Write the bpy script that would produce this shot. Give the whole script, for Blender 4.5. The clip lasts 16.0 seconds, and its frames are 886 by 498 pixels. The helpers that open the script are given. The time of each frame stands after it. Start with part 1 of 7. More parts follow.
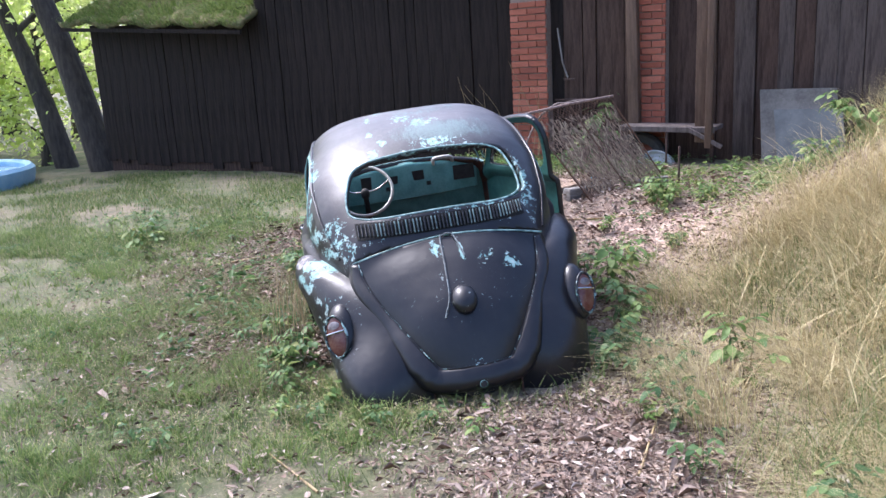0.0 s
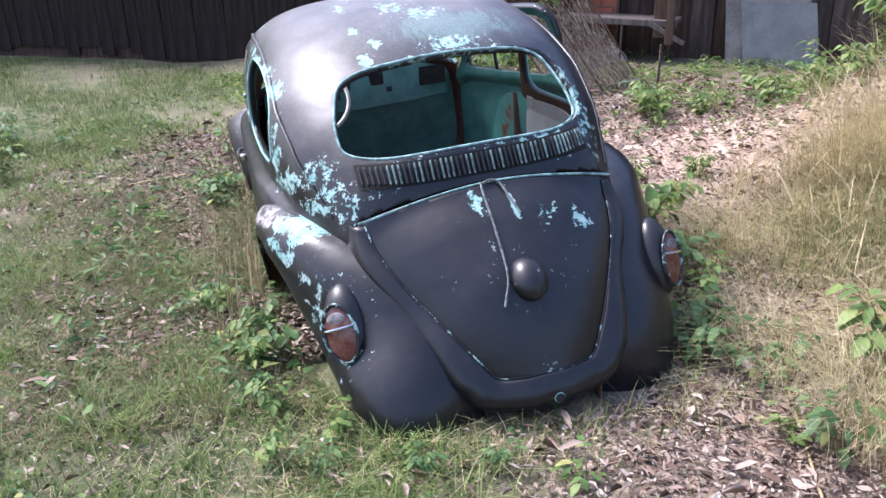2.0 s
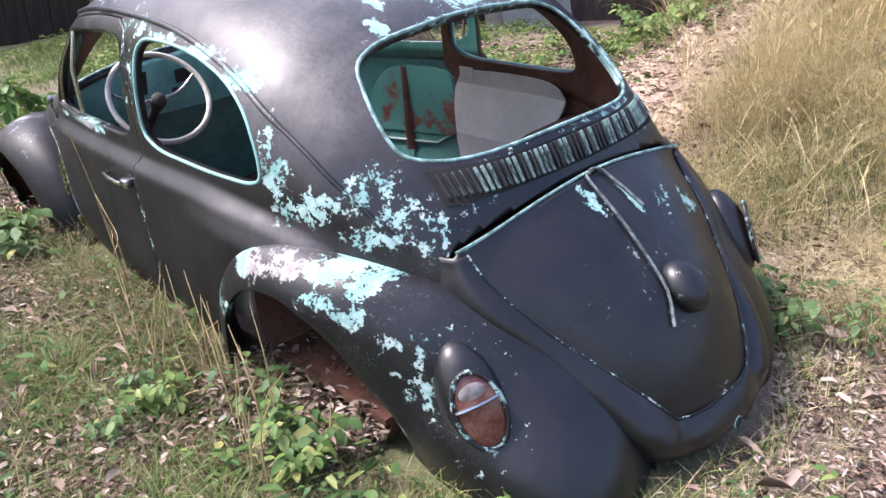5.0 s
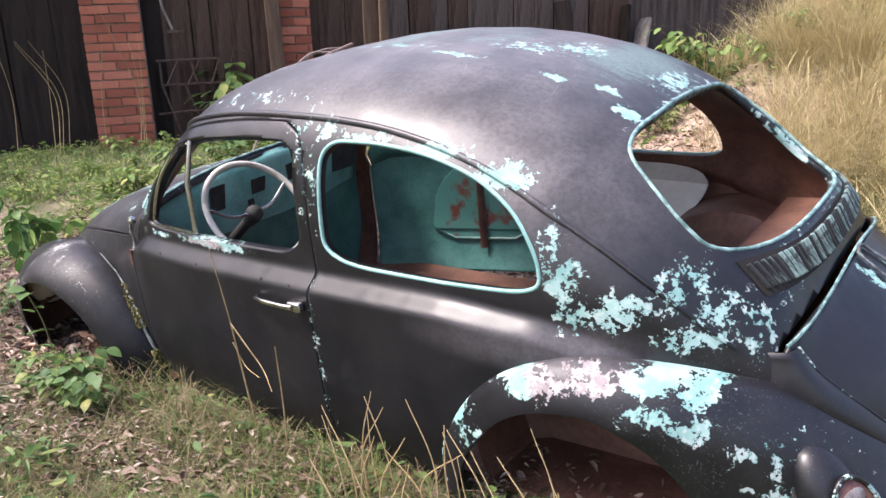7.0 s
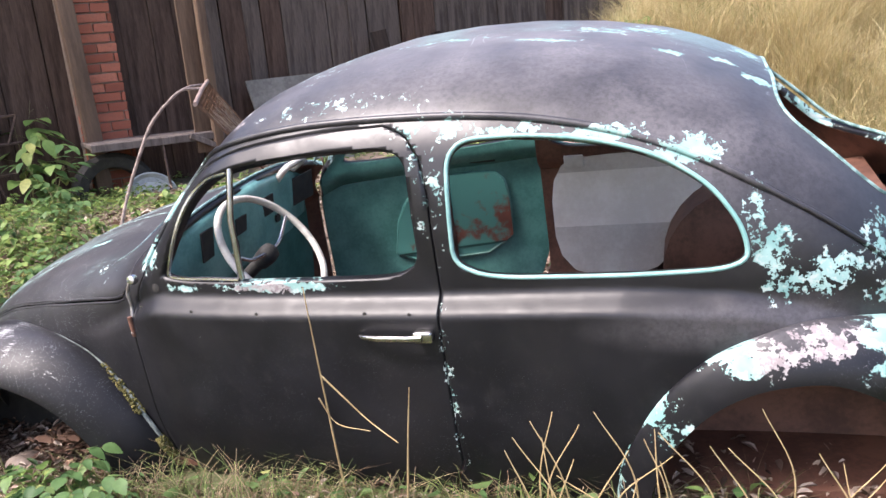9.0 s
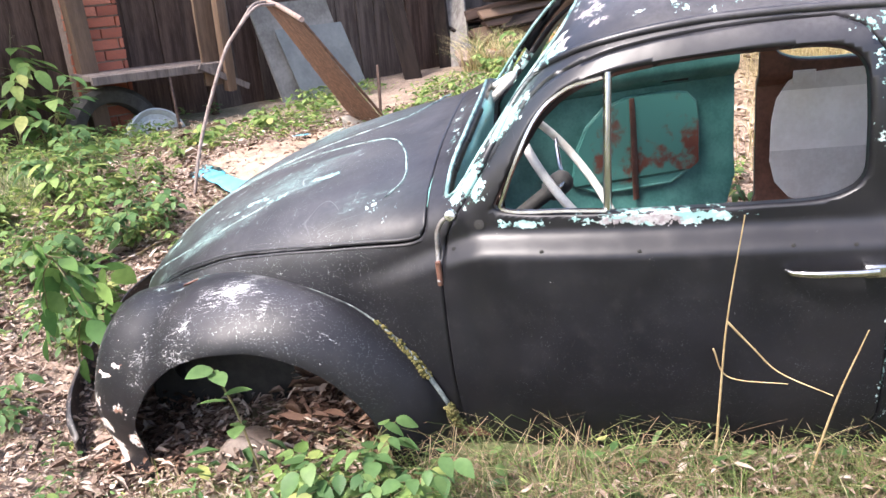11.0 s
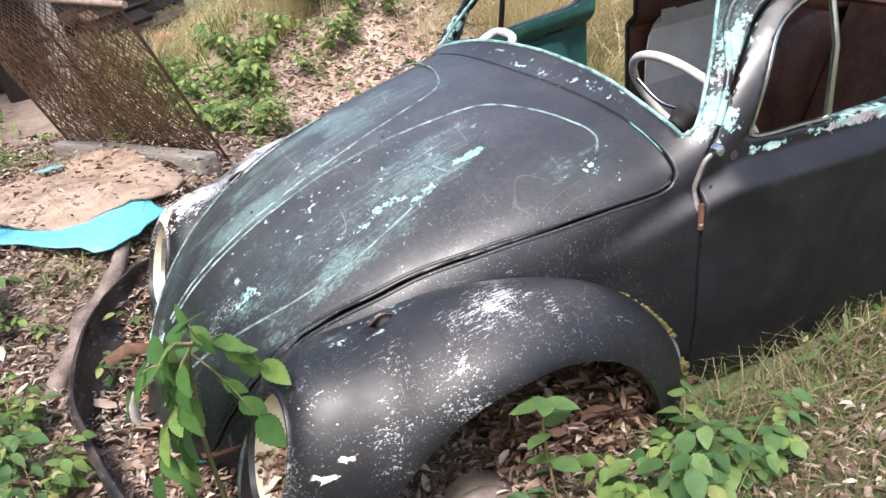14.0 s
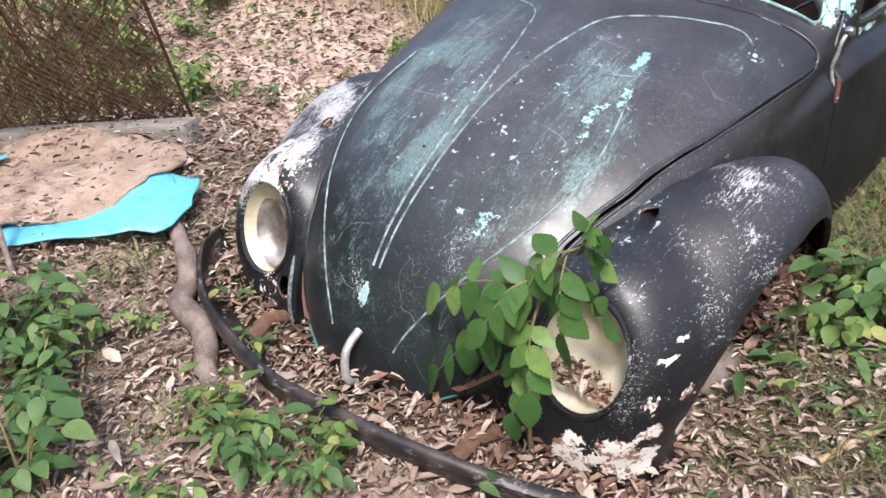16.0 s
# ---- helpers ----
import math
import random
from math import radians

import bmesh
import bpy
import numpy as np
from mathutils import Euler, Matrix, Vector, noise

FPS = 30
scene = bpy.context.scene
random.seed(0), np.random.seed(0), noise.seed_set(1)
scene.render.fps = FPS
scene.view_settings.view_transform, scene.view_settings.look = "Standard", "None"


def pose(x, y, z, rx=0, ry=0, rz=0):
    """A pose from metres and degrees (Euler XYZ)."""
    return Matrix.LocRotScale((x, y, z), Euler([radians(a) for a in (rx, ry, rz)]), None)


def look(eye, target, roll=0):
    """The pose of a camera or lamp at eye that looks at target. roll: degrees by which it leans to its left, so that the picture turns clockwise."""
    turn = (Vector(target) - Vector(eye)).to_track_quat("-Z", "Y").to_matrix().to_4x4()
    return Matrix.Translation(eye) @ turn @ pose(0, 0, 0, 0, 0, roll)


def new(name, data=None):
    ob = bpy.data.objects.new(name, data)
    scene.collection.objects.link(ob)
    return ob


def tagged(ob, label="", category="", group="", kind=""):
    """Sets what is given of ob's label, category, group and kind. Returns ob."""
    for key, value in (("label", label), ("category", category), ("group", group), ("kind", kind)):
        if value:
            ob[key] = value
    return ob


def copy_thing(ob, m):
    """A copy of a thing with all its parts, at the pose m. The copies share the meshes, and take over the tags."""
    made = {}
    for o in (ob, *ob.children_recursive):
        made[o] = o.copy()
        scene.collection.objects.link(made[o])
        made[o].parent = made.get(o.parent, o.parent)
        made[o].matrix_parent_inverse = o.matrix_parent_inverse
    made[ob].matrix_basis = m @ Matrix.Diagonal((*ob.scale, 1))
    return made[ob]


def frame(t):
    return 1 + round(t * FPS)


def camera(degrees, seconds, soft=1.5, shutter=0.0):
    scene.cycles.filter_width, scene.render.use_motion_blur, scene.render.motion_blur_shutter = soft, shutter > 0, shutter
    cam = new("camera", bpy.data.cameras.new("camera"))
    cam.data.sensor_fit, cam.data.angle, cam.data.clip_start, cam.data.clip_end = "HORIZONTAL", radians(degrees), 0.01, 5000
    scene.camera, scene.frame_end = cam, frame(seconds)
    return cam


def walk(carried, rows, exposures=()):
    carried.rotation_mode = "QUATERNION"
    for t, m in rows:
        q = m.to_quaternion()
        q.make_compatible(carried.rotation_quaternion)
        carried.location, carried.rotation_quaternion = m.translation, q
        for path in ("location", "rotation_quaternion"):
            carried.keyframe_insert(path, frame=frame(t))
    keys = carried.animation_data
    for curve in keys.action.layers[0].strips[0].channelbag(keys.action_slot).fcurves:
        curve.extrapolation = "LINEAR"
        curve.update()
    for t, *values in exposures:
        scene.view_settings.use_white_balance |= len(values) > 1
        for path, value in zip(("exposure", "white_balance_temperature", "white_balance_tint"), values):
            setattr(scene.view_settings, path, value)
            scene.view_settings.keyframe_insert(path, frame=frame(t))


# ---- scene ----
cam = camera(56.9, 16.0)
PATH = [
    (0, (-0.561, -4.112, 1.582), (-0.333, -2.180, 1.118), -3.33),
    (0.5, (-0.779, -3.699, 1.599), (-0.431, -1.786, 1.130), -2.54),
    (1, (-0.905, -3.337, 1.605), (-0.482, -1.465, 1.043), -0.47),
    (1.5, (-0.986, -2.988, 1.545), (-0.453, -1.159, 0.938), -0.95),
    (2, (-1.001, -2.790, 1.552), (-0.474, -1.008, 0.811), -1.03),
    (2.5, (-0.974, -2.549, 1.540), (-0.420, -0.792, 0.762), -0.79),
    (3, (-1.014, -2.384, 1.521), (-0.398, -0.661, 0.714), 0.22),
    (3.2, (-1.038, -2.313, 1.520), (-0.369, -0.622, 0.688), 0.14),
    (5.3, (-1.882, -1.410, 1.396), (-0.614, -0.083, 0.602), -0.91),
    (5.5, (-1.935, -1.330, 1.411), (-0.667, -0.007, 0.611), -1.38),
    (6, (-2.037, -1.062, 1.377), (-0.756, 0.305, 0.677), -3.88),
    (6.5, (-2.152, -0.856, 1.343), (-0.796, 0.464, 0.697), -3.04),
    (7, (-2.310, -0.614, 1.358), (-0.775, 0.532, 0.784), -1.87),
    (7.5, (-2.411, -0.323, 1.364), (-0.875, 0.820, 0.786), -4.32),
    (8, (-2.469, -0.078, 1.338), (-0.867, 0.961, 0.746), -2.82),
    (8.2, (-2.495, -0.026, 1.296), (-0.832, 0.952, 0.769), -3.84),
    (10.3, (-2.649, 1.198, 1.249), (-0.771, 1.437, 0.602), -3.25),
    (10.5, (-2.643, 1.295, 1.251), (-0.769, 1.557, 0.603), -2.62),
    (11, (-2.501, 1.591, 1.213), (-0.643, 1.932, 0.557), -4.73),
    (11.5, (-2.419, 1.893, 1.184), (-0.553, 2.027, 0.476), -4.04),
    (12, (-2.365, 2.172, 1.197), (-0.494, 1.961, 0.523), -3.86),
    (12.5, (-2.240, 2.418, 1.197), (-0.378, 1.973, 0.621), -6.40),
    (13, (-2.168, 2.646, 1.184), (-0.362, 2.047, 0.567), -5.02),
    (13.5, (-2.128, 2.955, 1.188), (-0.391, 2.277, 0.463), -5.25),
    (14, (-1.976, 3.184, 1.201), (-0.320, 2.352, 0.448), -6.42),
    (14.5, (-1.823, 3.416, 1.212), (-0.273, 2.422, 0.432), -4.81),
    (15, (-1.762, 3.707, 1.209), (-0.301, 2.588, 0.424), -6.98),
    (15.5, (-1.564, 3.955, 1.234), (-0.254, 2.726, 0.353), -7.44),
    (16, (-1.332, 4.112, 1.242), (-0.116, 2.806, 0.339), -7.56),
]
EXPOSURES = [(0.0, 1.41, 5700, 18), (1.5, 1.47, 5750, 18), (3.0, 1.39, 5850, 18), (5.5, 1.52, 6300, 20), (6.5, 1.46, 6500, 20), (8.0, 1.48, 6500, 20), (10.5, 1.93, 6400, 16), (11.0, 1.97, 6400, 16), (11.5, 1.90, 6400, 16), (12.5, 1.62, 6350, 12), (14.0, 1.30, 6300, 13), (16.0, 1.05, 6200, 14)]
walk(cam, [(t, look(eye, target, roll)) for t, eye, target, roll in PATH], EXPOSURES)

# ---- light ----
SUN_DIR = Vector((-0.42, 0.40, 0.82)).normalized()   # towards the sun
world = bpy.data.worlds.new("sky")
scene.world = world
world.use_nodes = True
_nt = world.node_tree
_sky = _nt.nodes.new("ShaderNodeTexSky")
_sky.sky_type, _sky.sun_disc = "NISHITA", False
_sky.sun_elevation = math.asin(SUN_DIR.z)
_sky.sun_rotation = math.atan2(SUN_DIR.x, SUN_DIR.y)
_sky.dust_density = 4.0
_nt.links.new(_sky.outputs[0], _nt.nodes["Background"].inputs[0])
_nt.nodes["Background"].inputs[1].default_value = 0.15
_sun = bpy.data.lights.new("sun", "SUN")
_sun.energy, _sun.angle, _sun.color = 2.2, radians(12.0), (1.0, 0.965, 0.91)
sun = new("sun", _sun)
sun.matrix_world = look(SUN_DIR * 40, (0, 0, 0))


# ---- materials ----
class Nodes:
    """A short way to wire a node material."""

    def __init__(self, name, rough=0.6, metal=0.0):
        self.m = bpy.data.materials.new(name)
        self.m.use_nodes = True
        self.t = self.m.node_tree
        self.bsdf = self.t.nodes["Principled BSDF"]
        self.bsdf.inputs["Roughness"].default_value = rough
        self.bsdf.inputs["Metallic"].default_value = metal
        self.co = self.t.nodes.new("ShaderNodeTexCoord").outputs["Object"]

    def put(self, value, socket):
        if hasattr(value, "is_linked"):
            self.t.links.new(value, socket)
        elif isinstance(value, (tuple, list)) and len(value) == 3 and socket.type == "RGBA":
            socket.default_value = (*value, 1)
        else:
            socket.default_value = value

    def noise(self, scale, detail=3.0, rough=0.55, stretch=None, co=None, out="Fac", distort=0.0):
        n = self.t.nodes.new("ShaderNodeTexNoise")
        n.inputs["Scale"].default_value, n.inputs["Detail"].default_value = scale, detail
        n.inputs["Roughness"].default_value, n.inputs["Distortion"].default_value = rough, distort
        v = co or self.co
        if stretch:
            mp = self.t.nodes.new("ShaderNodeMapping")
            self.t.links.new(v, mp.inputs[0])
            mp.inputs["Scale"].default_value = stretch
            v = mp.outputs[0]
        self.t.links.new(v, n.inputs["Vector"])
        return n.outputs[out]

    def math(self, op, a, b=0.0, c=0.0, clamp=False):
        n = self.t.nodes.new("ShaderNodeMath")
        n.operation, n.use_clamp = op, clamp
        for s, v in zip(n.inputs, (a, b, c)):
            self.put(v, s)
        return n.outputs[0]

    def step(self, v, lo, hi, a=0.0, b=1.0):
        n = self.t.nodes.new("ShaderNodeMapRange")
        n.interpolation_type = "SMOOTHSTEP"
        for s, x in zip(n.inputs, (v, lo, hi, a, b)):
            self.put(x, s)
        return n.outputs[0]

    def mix(self, f, a, b):
        n = self.t.nodes.new("ShaderNodeMix")
        n.data_type = "RGBA"
        self.put(f, n.inputs["Factor"])
        self.put(a, n.inputs[6])
        self.put(b, n.inputs[7])
        return n.outputs[2]

    def attr(self, name):
        n = self.t.nodes.new("ShaderNodeAttribute")
        n.attribute_name = name
        return n.outputs["Fac"]

    def rand(self):
        return self.t.nodes.new("ShaderNodeObjectInfo").outputs["Random"]

    def island(self):
        return self.t.nodes.new("ShaderNodeNewGeometry").outputs["Random Per Island"]

    def ramp(self, f, stops):
        n = self.t.nodes.new("ShaderNodeValToRGB")
        e = n.color_ramp.elements
        while len(e) < len(stops):
            e.new(0.5)
        for k, (p, c) in zip(e, stops):
            k.position, k.color = p, (*c, 1)
        self.put(f, n.inputs[0])
        return n.outputs[0]

    def bump(self, h, strength=0.3, dist=0.01):
        n = self.t.nodes.new("ShaderNodeBump")
        n.inputs["Strength"].default_value, n.inputs["Distance"].default_value = strength, dist
        self.put(h, n.inputs["Height"])
        self.t.links.new(n.outputs[0], self.bsdf.inputs["Normal"])

    def done(self, color, rough=None, **more):
        self.put(color, self.bsdf.inputs["Base Color"])
        if rough is not None:
            self.put(rough, self.bsdf.inputs["Roughness"])
        for k, v in more.items():
            self.put(v, self.bsdf.inputs[k.replace("_", " ")])
        return self.m


TURQ = (0.165, 0.335, 0.32)


def paint_material():
    n = Nodes("weathered_black_paint")
    fine, mid, big = n.noise(95, 4, 0.65), n.noise(22, 4, 0.6), n.noise(5, 3)
    black = n.mix(n.step(big, 0.35, 0.7), (0.0056, 0.0057, 0.0078), (0.0102, 0.0103, 0.0134))
    black = n.mix(n.math("MULTIPLY", n.step(mid, 0.5, 0.75), 0.14), black, (0.05, 0.048, 0.05))
    stain = n.step(n.noise(3.2, 5, 0.65, stretch=(1.0, 1.0, 0.45)), 0.42, 0.68, 0.0, 0.55)
    black = n.mix(stain, black, (0.0150, 0.0142, 0.0162))
    black = n.mix(n.math("MULTIPLY", n.attr("rub"), n.step(n.noise(3.5, 4), 0.3, 0.7, 0.3, 0.8)), black, (0.027, 0.043, 0.041))
    # chalked, dusty tops
    chalk = n.math("MULTIPLY", n.attr("fade"), n.math("MULTIPLY", n.step(n.noise(7, 5, 0.65), 0.25, 0.75, 0.35, 0.85), n.step(n.noise(75, 4, 0.7), 0.3, 0.65, 0.55, 1.0)))
    col = n.mix(chalk, black, (0.20, 0.19, 0.205))
    # rubbed streaks where the turquoise grins through
    smear = n.math("ADD", n.math("MULTIPLY", n.noise(48, 5, 0.75, stretch=(0.13, 1.0, 0.6), distort=0.5), 0.6), n.math("MULTIPLY", n.noise(150, 3, 0.7, stretch=(0.5, 1.0, 1.0)), 0.4))
    smear = n.step(n.math("ADD", n.math("MULTIPLY", n.attr("rub"), 0.35), n.math("ADD", n.math("MULTIPLY", smear, 0.7), n.math("MULTIPLY", n.noise(4, 3), 0.5))), 0.79, 0.93, 0.0, 0.80)
    smear = n.math("MULTIPLY", smear, n.step(n.noise(210, 3, 0.7, stretch=(0.35, 1.0, 1.0)), 0.36, 0.56, 0.25, 1.0))
    col = n.mix(smear, col, (0.14, 0.215, 0.205))
    # flakes down to the old coat
    wear = n.attr("wear")
    grain = n.math("ADD", n.math("MULTIPLY_ADD", fine, 1.2, -0.6), n.math("MULTIPLY_ADD", n.noise(30, 5, 0.68), 2.4, -1.2))
    flake = n.math("MULTIPLY", n.step(n.math("ADD", n.math("MULTIPLY", wear, 0.9), grain), 0.47, 0.51), n.step(wear, 0.02, 0.12))
    turq = n.mix(n.step(n.noise(11, 3), 0.35, 0.7), TURQ, (0.30, 0.465, 0.45))
    turq = n.mix(n.step(n.noise(30, 4, 0.7), 0.56, 0.66, 0.0, 0.7), turq, (0.46, 0.50, 0.49))
    bare = n.step(n.math("ADD", n.math("MULTIPLY", n.attr("bare"), 0.5), n.noise(14, 5, 0.7)), 0.66, 0.74)
    pink = n.mix(n.step(n.noise(40, 4, 0.7), 0.4, 0.62), (0.22, 0.19, 0.20), (0.35, 0.34, 0.34))
    turq = n.mix(n.math("MULTIPLY", bare, n.step(n.attr("bare"), 0.02, 0.15)), turq, pink)
    col = n.mix(flake, col, turq)
    # filler and primer showing in patches
    fill = n.step(n.math("ADD", n.math("MULTIPLY", n.attr("filler"), 0.55), n.math("ADD", n.math("MULTIPLY", n.noise(19, 5, 0.65), 0.7), n.math("MULTIPLY", fine, 0.3))), 0.86, 0.89)
    col = n.mix(fill, col, n.mix(n.step(n.noise(33, 4, 0.7), 0.50, 0.58), (0.70, 0.66, 0.61), (0.24, 0.13, 0.09)))
    # small white chips and scratches
    scuff = n.attr("scuff")
    streak = n.math("ADD", n.math("MULTIPLY", n.noise(150, 4, 0.75, stretch=(0.16, 1.0, 1.0)), 0.55), n.math("MULTIPLY", n.noise(330, 3, 0.7), 0.45))
    chip = n.step(n.math("ADD", n.math("MULTIPLY_ADD", scuff, 0.22, 0.012), n.math("ADD", n.math("MULTIPLY", streak, 0.75), n.math("MULTIPLY", n.noise(8, 4), 0.42))), 0.792, 0.822)
    col = n.mix(n.math("MULTIPLY", chip, 0.8), col, (0.46, 0.46, 0.46))
    speck = n.math("MULTIPLY", n.step(n.noise(330, 2, 0.5), 0.672, 0.70), n.math("MULTIPLY", n.step(scuff, 0.08, 0.3), n.step(n.noise(6, 3), 0.4, 0.6, 0.15, 0.85)))
    col = n.mix(speck, col, (0.36, 0.40, 0.40))
    # hair-thin scratches
    for k, (sc, st) in enumerate(((26, (0.05, 1.0, 0.4)), (22, (0.5, 0.08, 0.4)))):
        hair = n.math("ABSOLUTE", n.math("MULTIPLY_ADD", n.noise(sc, 0, 0.5, stretch=st), 1.0, -0.5))
        hair = n.math("MULTIPLY", n.step(hair, 0.0015, 0.005, 1.0, 0.0), n.step(n.noise(6 + k, 3), 0.52, 0.62))
        col = n.mix(n.math("MULTIPLY", hair, n.math("MULTIPLY", n.attr("rub"), 0.8)), col, (0.34, 0.37, 0.37))
    rough = n.math("ADD", n.math("MULTIPLY", mid, 0.16), n.math("ADD", 0.26, n.math("ADD", n.math("MULTIPLY", flake, 0.25), n.math("ADD", n.math("MULTIPLY", chalk, 0.36), n.math("ADD", n.math("MULTIPLY", scuff, 0.14), n.math("MULTIPLY", n.attr("dull"), 0.14))))))
    n.bump(n.math("ADD", n.math("MULTIPLY", flake, -0.5), n.math("ADD", n.math("MULTIPLY", mid, 0.3), n.math("ADD", n.math("MULTIPLY", n.noise(7, 2), 6.0), n.math("MULTIPLY", n.noise(19, 2), 1.3)))), 0.3, 0.002)
    return n.done(col, rough, Specular_IOR_Level=n.math("MULTIPLY_ADD", n.attr("dull"), -0.28, 0.5))


def simple(name, a, b, scale=8.0, rough=0.7, metal=0.0, stretch=None, bump=0.0, dist=0.005, **more):
    """Two mottled colours with fine grain."""
    n = Nodes(name, rough, metal)
    big, fine = n.noise(scale, 4, 0.6, stretch), n.noise(scale * 9, 3, 0.6, stretch)
    f = n.step(n.math("ADD", n.math("MULTIPLY", big, 0.7), n.math("MULTIPLY", fine, 0.3)), 0.35, 0.65)
    if bump:
        n.bump(n.math("ADD", big, n.math("MULTIPLY", fine, 0.5)), bump, dist)
    return n.done(n.mix(f, a, b), n.math("ADD", rough - 0.06, n.math("MULTIPLY", fine, 0.12)), **more)


def random_ramp(name, stops, rough=0.75, per="island", trans=0.0):
    """Leaves and blades: each piece takes its own colour."""
    n = Nodes(name, rough)
    f = n.island() if per == "island" else n.rand()
    col = n.ramp(f, stops)
    g = n.noise(40, 2)
    col = n.mix(n.step(g, 0.3, 0.7, 0.0, 0.25), col, tuple(c * 0.5 for c in stops[0][1]))
    m = n.done(col, rough, Specular_IOR_Level=0.25)
    if trans:
        t = n.t
        tr = t.nodes.new("ShaderNodeBsdfTranslucent")
        t.links.new(col, tr.inputs[0])
        mx = t.nodes.new("ShaderNodeMixShader")
        mx.inputs[0].default_value = trans
        t.links.new(n.bsdf.outputs[0], mx.inputs[1])
        t.links.new(tr.outputs[0], mx.inputs[2])
        t.links.new(mx.outputs[0], t.nodes["Material Output"].inputs[0])
    return m


PAINT = paint_material()
TURQUOISE = simple("worn_turquoise_paint", (0.03, 0.118, 0.106), (0.066, 0.195, 0.175), 9, 0.45, bump=0.1)
PALE_TURQ = simple("pale_turquoise_paint", (0.15, 0.33, 0.315), (0.25, 0.44, 0.425), 9, 0.5, bump=0.1)
RUST = simple("red_brown_primer", (0.065, 0.028, 0.019), (0.16, 0.075, 0.05), 7, 0.6, bump=0.15)
CHROME = simple("dull_chrome", (0.55, 0.55, 0.56), (0.42, 0.41, 0.40), 30, 0.25, 1.0)
CREAM = simple("cream_enamel", (0.62, 0.58, 0.46), (0.50, 0.44, 0.32), 14, 0.5)
BLACK = simple("black_rubber", (0.012, 0.012, 0.012), (0.03, 0.028, 0.026), 20, 0.75)
WHITE_PAINT = simple("worn_white_plastic", (0.62, 0.61, 0.57), (0.45, 0.43, 0.39), 25, 0.45)
LAMP_RED = simple("dusty_red_lens", (0.10, 0.022, 0.016), (0.17, 0.085, 0.065), 22, 0.22)
TRIM_WHITE = simple("soiled_white_vinyl", (0.86, 0.86, 0.84), (0.74, 0.73, 0.70), 6, 0.55)
TRIM_GREY = simple("grey_vinyl", (0.64, 0.64, 0.62), (0.52, 0.51, 0.49), 8, 0.6)
MOSS = simple("moss", (0.055, 0.06, 0.014), (0.14, 0.115, 0.035), 60, 0.95, bump=0.8)
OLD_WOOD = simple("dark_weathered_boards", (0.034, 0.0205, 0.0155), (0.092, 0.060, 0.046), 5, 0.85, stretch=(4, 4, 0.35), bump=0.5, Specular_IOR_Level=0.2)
GREY_WOOD = simple("grey_weathered_wood", (0.13, 0.115, 0.10), (0.27, 0.25, 0.225), 6, 0.85, stretch=(4, 4, 0.4), bump=0.5)
DARK_BOARDS = simple("near_black_boards", (0.010, 0.0075, 0.0065), (0.028, 0.020, 0.017), 5, 0.85, stretch=(4, 4, 0.35), bump=0.5, Specular_IOR_Level=0.2)
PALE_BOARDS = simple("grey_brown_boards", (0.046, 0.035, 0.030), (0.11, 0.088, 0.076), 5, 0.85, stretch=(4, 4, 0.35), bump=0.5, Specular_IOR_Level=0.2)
BENCH_WOOD = simple("dark_grey_bench_wood", (0.07, 0.055, 0.05), (0.15, 0.12, 0.105), 6, 0.85, stretch=(4, 4, 0.4), bump=0.5)
BROWN_WOOD = simple("brown_timber", (0.072, 0.042, 0.026), (0.135, 0.085, 0.055), 6, 0.8, stretch=(4, 4, 0.4), bump=0.4)


# ---- mesh helpers ----
def part(name, bm, material, parent=None, label="", smooth=None):
    """Links a bmesh as one mesh object under a thing or a part."""
    me = bpy.data.meshes.new(name)
    bm.to_mesh(me)
    bm.free()
    return mesh_part(name, me, material, parent, label, smooth)


def mesh_part(name, me, material, parent=None, label="", smooth=None):
    ob = new(name, me)
    for m in material if isinstance(material, (list, tuple)) else (material,):
        me.materials.append(m)
    if smooth:
        me.shade_smooth()
        me.set_sharp_from_angle(angle=radians(smooth))
    if parent:
        ob.parent = parent
    if label:
        ob["label"] = label
    return ob


def empty(name, m, label, category, group="", kind=""):
    ob = new(name)
    ob.empty_display_size = 0.1
    ob.matrix_world = m
    return tagged(ob, label, category, group, kind)


def from_arrays(name, co, faces):
    me = bpy.data.meshes.new(name)
    me.from_pydata([tuple(map(float, p)) for p in co], [], [tuple(int(i) for i in f) for f in faces])
    return me


def mesh_from(name, co, faces, loops):
    """A quick mesh of same-sided faces."""
    me = bpy.data.meshes.new(name)
    n = faces.shape[0]
    me.vertices.add(len(co))
    me.vertices.foreach_set("co", co.astype(np.float32).ravel())
    me.loops.add(n * loops)
    me.loops.foreach_set("vertex_index", faces.astype(np.int32).ravel())
    me.polygons.add(n)
    me.polygons.foreach_set("loop_start", np.arange(0, n * loops, loops, dtype=np.int32))
    me.polygons.foreach_set("loop_total", np.full(n, loops, dtype=np.int32))
    me.update(calc_edges=True)
    me.validate()
    return me


def add_box(bm, size, m=Matrix(), bevel=0.0):
    r = bmesh.ops.create_cube(bm, size=1.0, matrix=m @ Matrix.Diagonal((*size, 1)))
    if bevel:
        edges = list({e for v in r["verts"] for e in v.link_edges})
        bmesh.ops.bevel(bm, geom=edges, offset=bevel, segments=2, profile=0.5, affect="EDGES")
    return bm


